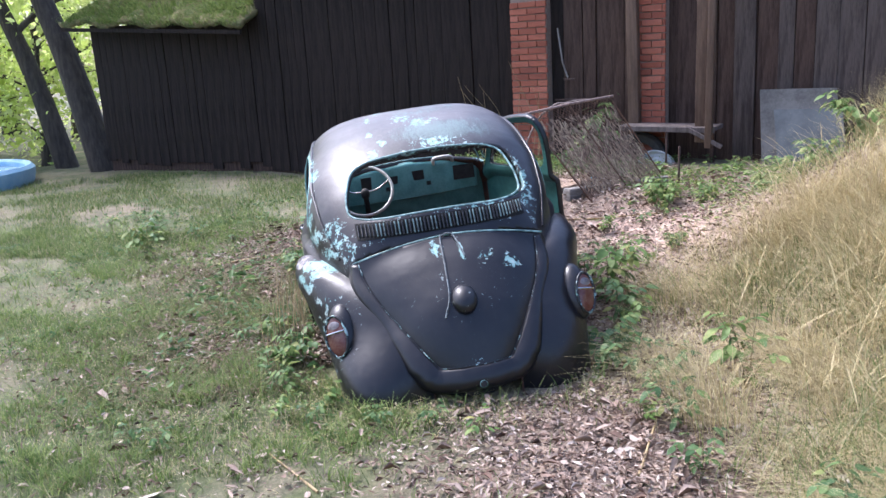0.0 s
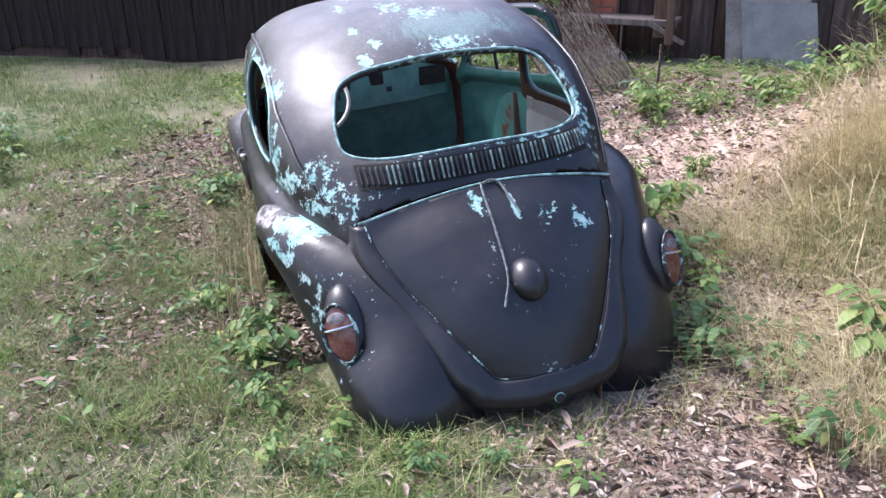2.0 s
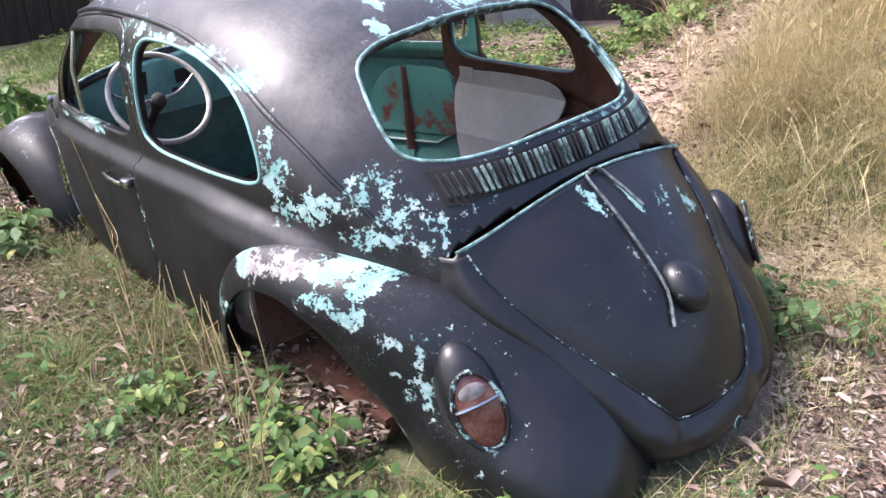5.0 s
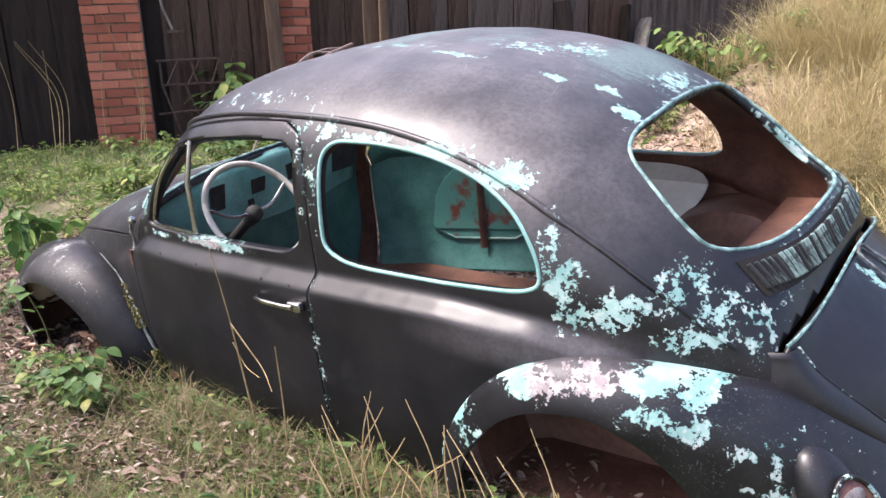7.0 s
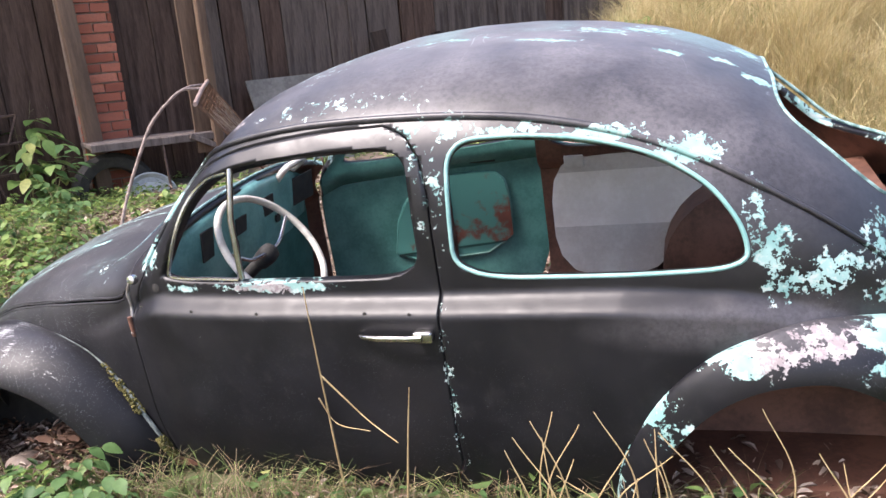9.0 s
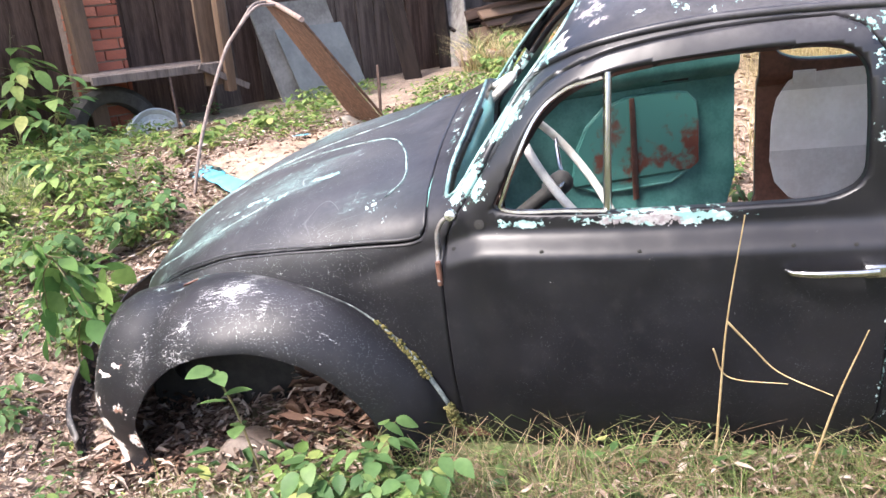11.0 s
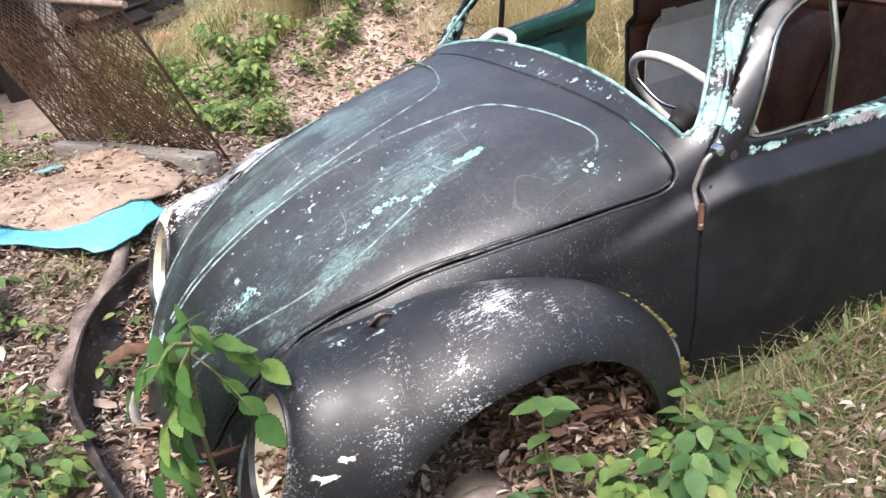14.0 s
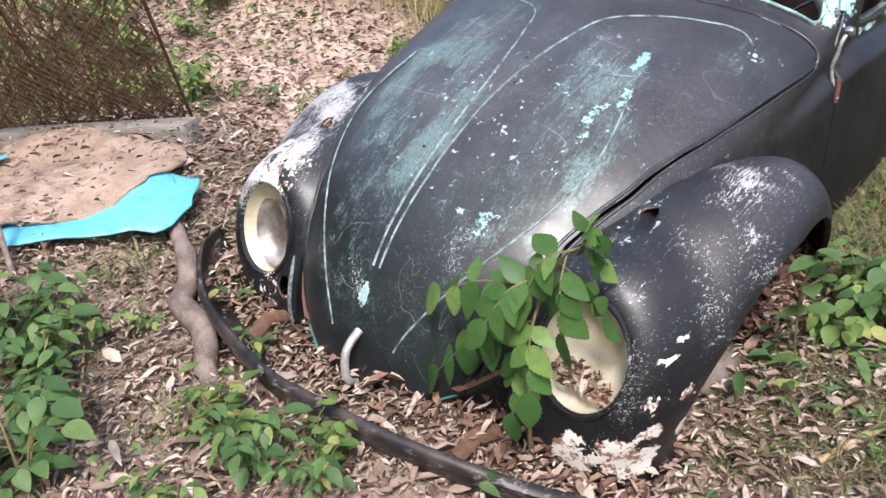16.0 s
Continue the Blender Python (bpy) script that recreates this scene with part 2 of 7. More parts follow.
def add_tube(bm, points, radius, sides=10, cap=True, radii=None, flat=1.0):
    """A round bar along a line of points."""
    pts = [Vector(p) for p in points]
    rings, up = [], None
    for i, p in enumerate(pts):
        d = (pts[min(i + 1, len(pts) - 1)] - pts[max(i - 1, 0)]).normalized()
        if up is None:
            up = d.orthogonal().normalized()
        up = (up - d * up.dot(d)).normalized()
        side = d.cross(up)
        r = radii[i] if radii is not None else radius
        rings.append([bm.verts.new(p + (up * math.cos(a) + side * math.sin(a) * flat) * r) for a in np.linspace(0, 2 * math.pi, sides, endpoint=False)])
    for a, b in zip(rings, rings[1:]):
        for k in range(sides):
            bm.faces.new((a[k], a[(k + 1) % sides], b[(k + 1) % sides], b[k]))
    if cap:
        bm.faces.new(rings[0][::-1])
        bm.faces.new(rings[-1])
    return bm


def add_lathe(bm, profile, m=Matrix(), sides=32, close=False):
    """Turns a line of (radius, height) about z."""
    rings = [[bm.verts.new(m @ Vector((r * math.cos(a), r * math.sin(a), h))) for a in np.linspace(0, 2 * math.pi, sides, endpoint=False)] for r, h in profile]
    for a, b in zip(rings, rings[1:]):
        for k in range(sides):
            bm.faces.new((a[k], a[(k + 1) % sides], b[(k + 1) % sides], b[k]))
    if close:
        bm.faces.new(rings[-1])
    return bm


def curve_through(points, count):
    """A smooth line through control points."""
    p = np.array(points, float)
    p = np.vstack([2 * p[0] - p[1], p, 2 * p[-1] - p[-2]])
    out = []
    for s in np.linspace(0, len(points) - 1, count):
        i = min(int(s), len(points) - 2)
        u = s - i
        a, b, c, d = p[i : i + 4]
        out.append(0.5 * (2 * b + (c - a) * u + (2 * a - 5 * b + 4 * c - d) * u**2 + (3 * b - a - 3 * c + d) * u**3))
    return np.array(out)


def rounded(points, times=3):
    """A closed outline with its corners cut round."""
    p = np.array(points, float)
    for _ in range(times):
        q = np.roll(p, -1, axis=0)
        p = np.stack([0.78 * p + 0.22 * q, 0.22 * p + 0.78 * q], 1).reshape(-1, 2)
    return p


def outline_distance(pts, poly):
    """Distance from an outline, less than nought inside it."""
    a, b = poly, np.roll(poly, -1, axis=0)
    best, inside = np.full(len(pts), 1e9), np.zeros(len(pts), bool)
    for p, q in zip(a, b):
        d = q - p
        u = np.clip(((pts - p) @ d) / max(d @ d, 1e-12), 0, 1)
        best = np.minimum(best, np.hypot(*(pts - p - u[:, None] * d).T))
        hit = (p[1] > pts[:, 1]) != (q[1] > pts[:, 1])
        with np.errstate(divide="ignore", invalid="ignore"):
            inside ^= hit & (pts[:, 0] < d[0] * (pts[:, 1] - p[1]) / d[1] + p[0])
    return np.where(inside, -best, best)


def clip(co, faces, field):
    """Keeps the part of a mesh where the field is below nought, cut sharp along its edge."""
    co, out, made, verts = np.asarray(co), [], {}, {}
    new_co = []

    def old(i):
        if i not in verts:
            verts[i] = len(new_co)
            new_co.append(co[i])
        return verts[i]

    def cut(i, j):
        k = (min(i, j), max(i, j))
        if k not in made:
            u = field[i] / (field[i] - field[j])
            made[k] = len(new_co)
            new_co.append(co[i] + (co[j] - co[i]) * u)
        return made[k]

    for f in faces:
        ins = [field[i] < 0 for i in f]
        if all(ins):
            out.append([old(i) for i in f])
        elif any(ins):
            g = []
            for n, i in enumerate(f):
                j = f[(n + 1) % len(f)]
                if field[i] < 0:
                    g.append(old(i))
                if (field[i] < 0) != (field[j] < 0):
                    g.append(cut(i, j))
            if len(g) > 2:
                out.append(g)
    return np.array(new_co), out


def ease(a, b, v):
    u = np.clip((v - a) / (b - a), 0, 1)
    return u * u * (3 - 2 * u)


# ---- the car's skin: x ahead, y to its left, z up, from the rear axle ----
def table(text):
    k = np.array([[float(v) for v in pair.split(":")] for pair in text.split()])
    return lambda x: np.interp(x, k[:, 0], k[:, 1])


def smooth_table(text, lo=-0.72, hi=3.1):
    raw = table(text)
    xs = np.linspace(lo, hi, 1200)
    ys = raw(xs)
    pad = 14
    ys = np.convolve(np.pad(ys, pad, mode="edge"), np.hanning(2 * pad + 3)[1:-1] / np.hanning(2 * pad + 3).sum(), "valid")
    return lambda x: np.interp(x, xs, ys)


ROOF = smooth_table("-0.707:.33 -0.694:.385 -0.681:.44 -0.654:.51 -0.619:.585 -0.566:.665 -0.477:.755 -0.389:.835 -0.27:.92 -0.225:1.035 -0.12:1.12 0:1.21 0.13:1.30 0.22:1.35 0.32:1.395 0.42:1.43 0.6:1.468 0.8:1.49 1:1.497 1.2:1.487 1.38:1.455 1.5:1.415 1.57:1.37 1.865:1.083 1.905:1.062 1.98:1.04 2.1:1.025 2.23:1.0 2.38:.965 2.55:.91 2.7:.845 2.82:.775 2.9:.715 2.96:.65 3:.59 3.03:.53 3.055:.46 3.07:.40 3.08:.34")
WIDE = smooth_table("-0.707:.06 -0.694:.11 -0.672:.165 -0.636:.215 -0.566:.285 -0.477:.35 -0.38:.43 -0.21:.53 -0.1:.585 0.04:.645 0.25:.69 0.5:.702 1:.702 1.5:.69 1.7:.672 1.85:.65 1.95:.628 2.2:.597 2.4:.57 2.6:.525 2.8:.445 2.9:.37 2.97:.29 3.02:.21 3.055:.13 3.08:.05")
BELT = smooth_table("-0.707:.29 -0.672:.33 -0.601:.40 -0.477:.50 -0.38:.59 -0.21:.72 -0.1:.78 0.04:.86 0.25:.93 0.5:.95 1.8:.95 1.95:.89 2.1:.83 2.4:.72 2.6:.64 2.8:.54 2.9:.47 3:.39 3.08:.32")
POWER = smooth_table("-0.707:2.0 -0.389:2.15 -0.2:2.3 0.05:2.5 0.4:2.9 0.8:3.4 1.3:3.6 1.55:4.0 1.68:4.4 1.78:3.5 1.86:2.7 1.95:2.65 2.1:2.8 2.3:3.0 2.6:2.85 2.85:2.5 3.08:2.2")
BULGE = smooth_table("-0.2:0 .1:.03 .4:.05 1.8:.05 1.95:.03 2.15:0")
FLOOR = smooth_table("-0.707:.25 -0.3:.28 0.5:.34 2:.34 2.9:.33 3.08:.30")


def section(x, count=420):
    """The half section at x, from the middle of the top to the sill, in even steps."""
    w, zb, zt, n, b, zf = WIDE(x), BELT(x), ROOF(x), POWER(x), BULGE(x), FLOOR(x)
    th = np.linspace(0, math.pi / 2, 500)
    y, z = w * np.sin(th) ** (2 / n), zb + (zt - zb) * np.cos(th) ** (2 / n)
    zl = np.linspace(zb, zf, 200)[1:]
    s = np.clip((zb - zl) / 0.055, 0, 1)
    k = np.clip((0.62 - zl) / (0.62 - zf + 1e-6), 0, 1)
    yl = w + b * s * s * (3 - 2 * s) - min(0.07, 0.3 * w) * k**2
    y, z = np.r_[y, yl], np.r_[z, zl]
    s = np.r_[0, np.cumsum(np.hypot(np.diff(y), np.diff(z)))]
    u = np.linspace(0, s[-1], count)
    return np.interp(u, s, y), np.interp(u, s, z)


def skin_y(x, z):
    """Half width of the skin at x and height z."""
    w, zb, zt, n = WIDE(x), BELT(x), ROOF(x), POWER(x)
    if z > zb:
        return w * max(0.0, 1 - ((z - zb) / (zt - zb)) ** n) ** (1 / n) if z < zt else 0.0
    s = min(1, (zb - z) / 0.055)
    k = min(1, max(0, (0.62 - z) / (0.62 - FLOOR(x))))
    return w + BULGE(x) * s * s * (3 - 2 * s) - min(0.07, 0.3 * w) * k**2


def skin_z(x, y):
    w, zb, zt, n = WIDE(x), BELT(x), ROOF(x), POWER(x)
    return zb + (zt - zb) * max(0.0, 1 - (abs(y) / w) ** n) ** (1 / n)


LOP = smooth_table("-0.5:1.0 -0.15:.92 2.2:.91 2.9:.94 3.08:1.0")


def lopsided(co):
    """The far side of the old shell is pressed in a little."""
    co = np.array(co, float)
    co[:, 1] = np.where(co[:, 1] < 0, co[:, 1] * LOP(co[:, 0]), co[:, 1])
    return co


def skin_grid(nx=290, nt=180):
    u = np.linspace(0, 1, nx)
    xs = -0.707 + 3.787 * (0.72 * u + 0.28 * (0.5 - 0.5 * np.cos(math.pi * u)))
    co = []
    for x in xs:
        y, z = section(x, nt)
        co.append(np.stack([np.full(2 * nt - 1, x), np.r_[y[::-1], -y[1:]], np.r_[z[::-1], z[1:]]], 1))
    k = 2 * nt - 1
    co = lopsided(np.concatenate(co))
    faces = [(i * k + j, i * k + j + 1, (i + 1) * k + j + 1, (i + 1) * k + j) for i in range(nx - 1) for j in range(k - 1)]
    for row, turn in ((0, 1), (nx - 1, -1)):
        for j in range(nt - 1):
            a, b = row * k + j, row * k + k - 1 - j
            faces.append((a, b, b - 1, a + 1)[::turn] if b - 1 != a + 1 else (a, b, a + 1)[::turn])
    return co, faces


DOOR = rounded([(1.89, 0.26), (1.905, 0.62), (1.90, 0.92), (1.80, 1.06), (1.66, 1.25), (1.50, 1.322), (1.25, 1.352), (0.95, 1.352), (0.945, 0.9), (0.94, 0.26)], 2)
DOOR_GLASS = rounded([(1.778, 0.978), (1.755, 1.03), (1.675, 1.19), (1.585, 1.262), (1.45, 1.292), (1.2, 1.308), (1.0, 1.302), (0.993, 1.15), (0.99, 0.985), (1.3, 0.98)], 3)
REAR_GLASS_SIDE = rounded([(0.905, 0.98), (0.90, 1.15), (0.895, 1.308), (0.72, 1.306), (0.56, 1.283), (0.42, 1.238), (0.31, 1.165), (0.245, 1.07), (0.235, 0.98), (0.5, 0.975)], 3)
WINDSCREEN = rounded([(-0.612, 0.995), (-0.54, 1.15), (-0.47, 1.25), (-0.40, 1.335), (-0.25, 1.378), (0, 1.388), (0.25, 1.378), (0.40, 1.335), (0.47, 1.25), (0.54, 1.15), (0.612, 0.995), (0.52, 1.035), (0.3, 1.082), (0, 1.098), (-0.3, 1.082), (-0.52, 1.035)], 2)
REAR_GLASS = rounded([(-0.46, 1.025), (-0.465, 1.14), (-0.40, 1.285), (0, 1.318), (0.40, 1.285), (0.465, 1.14), (0.46, 1.025), (0, 1.045)], 3)
HOOD = rounded([(1.93, 1.3), (1.93, 0.96), (1.945, 0.922), (1.985, 0.908), (2.2, 0.887), (2.5, 0.842), (2.72, 0.755), (2.86, 0.645), (2.95, 0.51), (3.01, 0.33), (3.03, 0.25), (3.3, 0.2), (3.3, 1.3)], 1)
LID = rounded([(-0.50, 0.835), (-0.485, 0.74), (-0.42, 0.62), (-0.315, 0.505), (-0.24, 0.42), (-0.19, 0.362), (-0.17, 0.355), (0.17, 0.355), (0.19, 0.362), (0.24, 0.42), (0.315, 0.505), (0.42, 0.62), (0.485, 0.74), (0.50, 0.835), (0.3, 0.89), (0, 0.913), (-0.3, 0.89)], 2)

SKIN, SKIN_FACES = skin_grid()


def side_field(co, poly, sign=0):
    d = outline_distance(co[:, [0, 2]], poly)
    return np.maximum(d, -sign * co[:, 1]) if sign else d


def end_field(co, poly, lo, hi):
    d = outline_distance(co[:, [1, 2]], poly)
    return np.maximum(d, np.maximum(lo - co[:, 0], co[:, 0] - hi))


# where the black paint has come off: place, reach and strength
WEAR = [
    ((0.19, 0.67, 1.02), (0.05, 0.3, 0.07), 0.66), ((0.16, 0.67, 0.94), (0.05, 0.3, 0.05), 0.64), ((0.22, 0.64, 1.10), (0.03, 0.3, 0.07), 0.52), ((0.06, 0.65, 0.955), (0.08, 0.3, 0.04), 0.68),
    ((0.08, 0.65, 0.912), (0.035, 0.3, 0.016), 0.85), ((-0.08, 0.58, 0.88), (0.08, 0.3, 0.03), 0.68), ((-0.05, 0.56, 1.0), (0.055, 0.12, 0.07), 0.60), ((-0.12, 0.55, 0.94), (0.06, 0.1, 0.05), 0.60), ((-0.19, 0.48, 0.90), (0.05, 0.1, 0.04), 0.50),
    ((0.37, 0.63, 1.235), (0.09, 0.2, 0.032), 0.92), ((0.55, 0.63, 1.29), (0.14, 0.2, 0.02), 0.72), ((0.74, 0.63, 1.32), (0.12, 0.2, 0.018), 0.58), ((0.88, 0.63, 1.335), (0.05, 0.2, 0.03), 0.72), ((0.925, 0.63, 1.2), (0.02, 0.2, 0.14), 0.44),
    ((0.97, 0.63, 1.25), (0.025, 0.2, 0.16), 0.40), ((0.98, 0.63, 1.335), (0.05, 0.2, 0.025), 0.52), ((0.94, 0.75, 0.7), (0.012, 0.1, 0.3), 0.33),
    ((0.39, 0.28, 1.41), (0.05, 0.018, 0.03), 0.92), ((0.28, 0.22, 1.37), (0.06, 0.03, 0.04), 0.70), ((0.19, 0.28, 1.32), (0.05, 0.03, 0.04), 0.92), ((0.20, -0.05, 1.34), (0.05, 0.14, 0.05), 0.68), ((0.58, 0.08, 1.46), (0.15, 0.07, 0.05), 0.55), ((0.47, -0.02, 1.44), (0.10, 0.10, 0.05), 0.55),
    ((0.70, 0.27, 1.475), (0.10, 0.025, 0.05), 0.58), ((0.99, 0.2, 1.49), (0.16, 0.035, 0.05), 0.52), ((1.40, 0.05, 1.45), (0.2, 0.35, 0.08), 0.42), ((1.26, 0.56, 1.40), (0.3, 0.04, 0.03), 0.36), ((1.55, 0.1, 1.39), (0.05, 0.45, 0.04), 0.46), ((0.13, 0.0, 1.30), (0.04, 0.45, 0.04), 0.56),
    ((-0.22, 0.35, 0.99), (0.05, 0.25, 0.06), 0.50), ((-0.22, -0.25, 1.0), (0.06, 0.30, 0.06), 0.60), ((-0.05, -0.45, 1.1), (0.2, 0.05, 0.25), 0.58), ((-0.2, 0.45, 0.86), (0.04, 0.12, 0.04), 0.5),
    ((-0.35, 0.08, 0.88), (0.07, 0.035, 0.06), 0.60), ((-0.39, -0.04, 0.85), (0.08, 0.012, 0.07), 0.95), ((-0.43, -0.27, 0.78), (0.045, 0.045, 0.055), 0.75), ((-0.42, -0.15, 0.83), (0.04, 0.05, 0.04), 0.48), ((-0.76, 0.02, 0.42), (0.06, 0.13, 0.014), 0.62), ((-0.55, 0.0, 0.72), (0.25, 0.45, 0.25), 0.07),
    ((1.83, 0.63, 1.07), (0.06, 0.06, 0.06), 0.95), ((1.74, 0.565, 1.19), (0.09, 0.04, 0.10), 0.80), ((1.62, 0.49, 1.31), (0.06, 0.06, 0.04), 0.80), ((1.53, 0.45, 1.38), (0.06, 0.10, 0.03), 0.52), ((1.40, 0.69, 0.968), (0.19, 0.2, 0.016), 0.95), ((1.70, 0.68, 0.963), (0.08, 0.2, 0.016), 0.55),
    ((1.82, -0.57, 1.08), (0.10, 0.1, 0.10), 0.6), ((1.90, 0.2, 1.07), (0.03, 0.50, 0.03), 0.30), ((1.86, 0.62, 1.035), (0.05, 0.04, 0.035), 0.85),
    ((2.26, 0.30, 0.98), (0.055, 0.016, 0.03), 0.88), ((2.40, 0.33, 0.935), (0.05, 0.018, 0.03), 0.78), ((2.50, 0.30, 0.91), (0.10, 0.03, 0.05), 0.46), ((2.81, 0.20, 0.76), (0.05, 0.03, 0.05), 0.50), ((2.55, 0.1, 0.9), (0.5, 0.4, 0.3), 0.12), ((2.05, 0.52, 0.97), (0.10, 0.06, 0.05), 0.22), ((3.0, -0.01, 0.59), (0.04, 0.016, 0.025), 1.0),
]
SCUFF = [((2.92, 0.08, 0.62), (0.2, 0.4, 0.3), 0.5), ((2.45, 0.68, 0.80), (0.42, 0.22, 0.15), 0.56), ((2.40, 0.74, 0.74), (0.30, 0.1, 0.08), 0.60), ((2.80, 0.66, 0.66), (0.3, 0.25, 0.25), 0.70), ((2.75, 0.62, 0.40), (0.35, 0.25, 0.10), 0.5), ((2.65, -0.6, 0.72), (0.45, 0.3, 0.4), 1.0), ((2.45, 0.1, 0.93), (0.6, 0.5, 0.3), 0.34), ((2.55, 0.66, 0.72), (0.55, 0.25, 0.30), 0.62), ((1.2, 0.72, 0.6), (1.2, 0.3, 0.4), 0.15), ((-0.2, 0.65, 0.6), (0.5, 0.3, 0.4), 0.25), ((-0.45, 0, 0.7), (0.4, 0.5, 0.4), 0.14), ((1.3, 0.0, 1.45), (0.35, 0.5, 0.1), 0.35)]
DULL = [((1.35, 0.75, 0.55), (1.25, 0.25, 0.42), 1.0)]
FADE = [((0.40, 0.50, 1.25), (0.45, 0.28, 0.26), 0.62), ((0.75, 0.0, 1.48), (1.05, 0.75, 0.18), 1.0), ((0.22, 0.74, 0.86), (0.3, 0.15, 0.05), 0.5), ((2.4, 0.0, 0.98), (0.75, 0.62, 0.22), 0.42), ((2.4, 0.70, 0.82), (0.4, 0.12, 0.07), 0.25)]
RUB = [((2.55, 0.0, 0.88), (0.6, 0.5, 0.3), 0.5), ((2.45, -0.28, 0.90), (0.45, 0.10, 0.2), 0.92), ((2.95, 0.08, 0.60), (0.14, 0.4, 0.25), 0.62), ((2.45, 0.25, 0.93), (0.40, 0.20, 0.2), 0.72), ((2.65, -0.04, 0.86), (0.35, 0.08, 0.2), 0.95), ((2.55, 0.36, 0.86), (0.35, 0.06, 0.12), 0.85), ((2.75, 0.15, 0.8), (0.25, 0.3, 0.25), 0.6), ((2.1, 0.5, 0.97), (0.15, 0.10, 0.08), 0.5), ((2.5, -0.2, 0.95), (0.5, 0.2, 0.2), 0.8), ((0.9, -0.05, 1.5), (0.7, 0.45, 0.08), 0.7), ((0.3, -0.1, 1.4), (0.25, 0.4, 0.1), 0.8), ((1.72, 0.53, 1.2), (0.12, 0.1, 0.15), 0.6)]

WING = [
    ((0.46, 0.76, 0.68), (0.05, 0.3, 0.08), 0.88), ((0.40, 0.78, 0.61), (0.05, 0.3, 0.05), 0.58), ((0.25, 0.78, 0.80), (0.12, 0.3, 0.04), 0.88), ((0.10, 0.76, 0.82), (0.11, 0.3, 0.035), 0.74), ((-0.04, 0.70, 0.83), (0.08, 0.3, 0.03), 0.92), ((-0.12, 0.67, 0.81), (0.05, 0.3, 0.04), 0.82),
    ((-0.05, 0.75, 0.77), (0.08, 0.3, 0.035), 0.60), ((-0.12, 0.72, 0.74), (0.06, 0.3, 0.03), 0.70), ((-0.27, 0.64, 0.68), (0.08, 0.3, 0.04), 0.40), ((-0.33, 0.60, 0.62), (0.12, 0.3, 0.08), 0.22), ((-0.45, 0.56, 0.42), (0.08, 0.12, 0.12), 0.30), ((0.56, 0.76, 0.45), (0.04, 0.3, 0.2), 0.5), ((2.4, 0.5, 0.82), (0.5, 0.05, 0.1), 0.34), ((-0.16, 0.70, 0.42), (0.025, 0.3, 0.10), 0.85), ((-0.30, 0.72, 0.56), (0.07, 0.3, 0.06), 0.5),
]
BARE = [((0.12, 0.76, 0.81), (0.12, 0.2, 0.07), 1.0), ((0.36, 0.77, 0.74), (0.06, 0.2, 0.06), 0.45), ((1.80, 0.60, 1.12), (0.10, 0.15, 0.12), 0.30), ((1.55, 0.45, 1.36), (0.10, 0.15, 0.06), 0.8), ((1.45, 0.68, 0.963), (0.17, 0.2, 0.02), 0.6)]
FILLER = [((2.85, 0.68, 0.60), (0.022, 0.035, 0.022), 1.0), ((2.88, 0.67, 0.44), (0.035, 0.05, 0.03), 1.0), ((2.92, 0.62, 0.40), (0.06, 0.07, 0.035), 1.0), ((2.78, 0.68, 0.63), (0.03, 0.04, 0.032), 1.0), ((2.80, 0.65, 0.68), (0.014, 0.03, 0.026), 1.0), ((2.88, 0.66, 0.51), (0.03, 0.04, 0.075), 1.0), ((2.80, 0.69, 0.51), (0.05, 0.05, 0.045), 1.0), ((2.78, 0.69, 0.41), (0.06, 0.07, 0.05), 1.0), ((2.88, 0.60, 0.35), (0.10, 0.12, 0.10), 0.95), ((2.93, 0.53, 0.36), (0.08, 0.10, 0.09), 0.9), ((2.84, 0.60, 0.71), (0.02, 0.02, 0.015), 0.8), ((2.80, -0.52, 0.70), (0.24, 0.2, 0.2), 0.70), ((2.93, -0.44, 0.40), (0.08, 0.12, 0.12), 0.66), ((2.5, -0.62, 0.8), (0.2, 0.12, 0.08), 0.6), ((3.03, 0.05, 0.36), (0.04, 0.12, 0.03), 0.6)]


def blobs(co, spots):
    out = np.zeros(len(co))
    for place, reach, strength in spots:
        d = np.sqrt((((co - np.array(place)) / np.array(reach)) ** 2).sum(1))
        out = np.maximum(out, strength * np.clip(1.4 - d, 0, 1))
    return np.clip(out, 0, 1)


def weathered(me, flip=None, wing=False):
    co = np.zeros(len(me.vertices) * 3)
    me.vertices.foreach_get("co", co)
    co = co.reshape(-1, 3)
    if flip is not None:
        co = flip(co)
    for name, spots in (("wear", WEAR + WING if wing else WEAR), ("scuff", SCUFF), ("fade", FADE), ("rub", RUB), ("bare", BARE), ("filler", FILLER), ("dull", DULL)):
        me.attributes.new(name, "FLOAT", "POINT").data.foreach_set("value", blobs(co, spots))


def sheet_metal(ob, thick=0.012, inner=None, rim=None):
    """Gives a skin its thickness, with the inside and the cut edge in their own paint."""
    s = ob.modifiers.new("thickness", "SOLIDIFY")
    s.thickness, s.offset = thick, -1.0
    mats = ob.data.materials
    if inner:
        mats.append(inner)
        s.material_offset = s.material_offset_rim = 1
    if rim:
        mats.append(rim)
        s.material_offset_rim = 2
    return ob


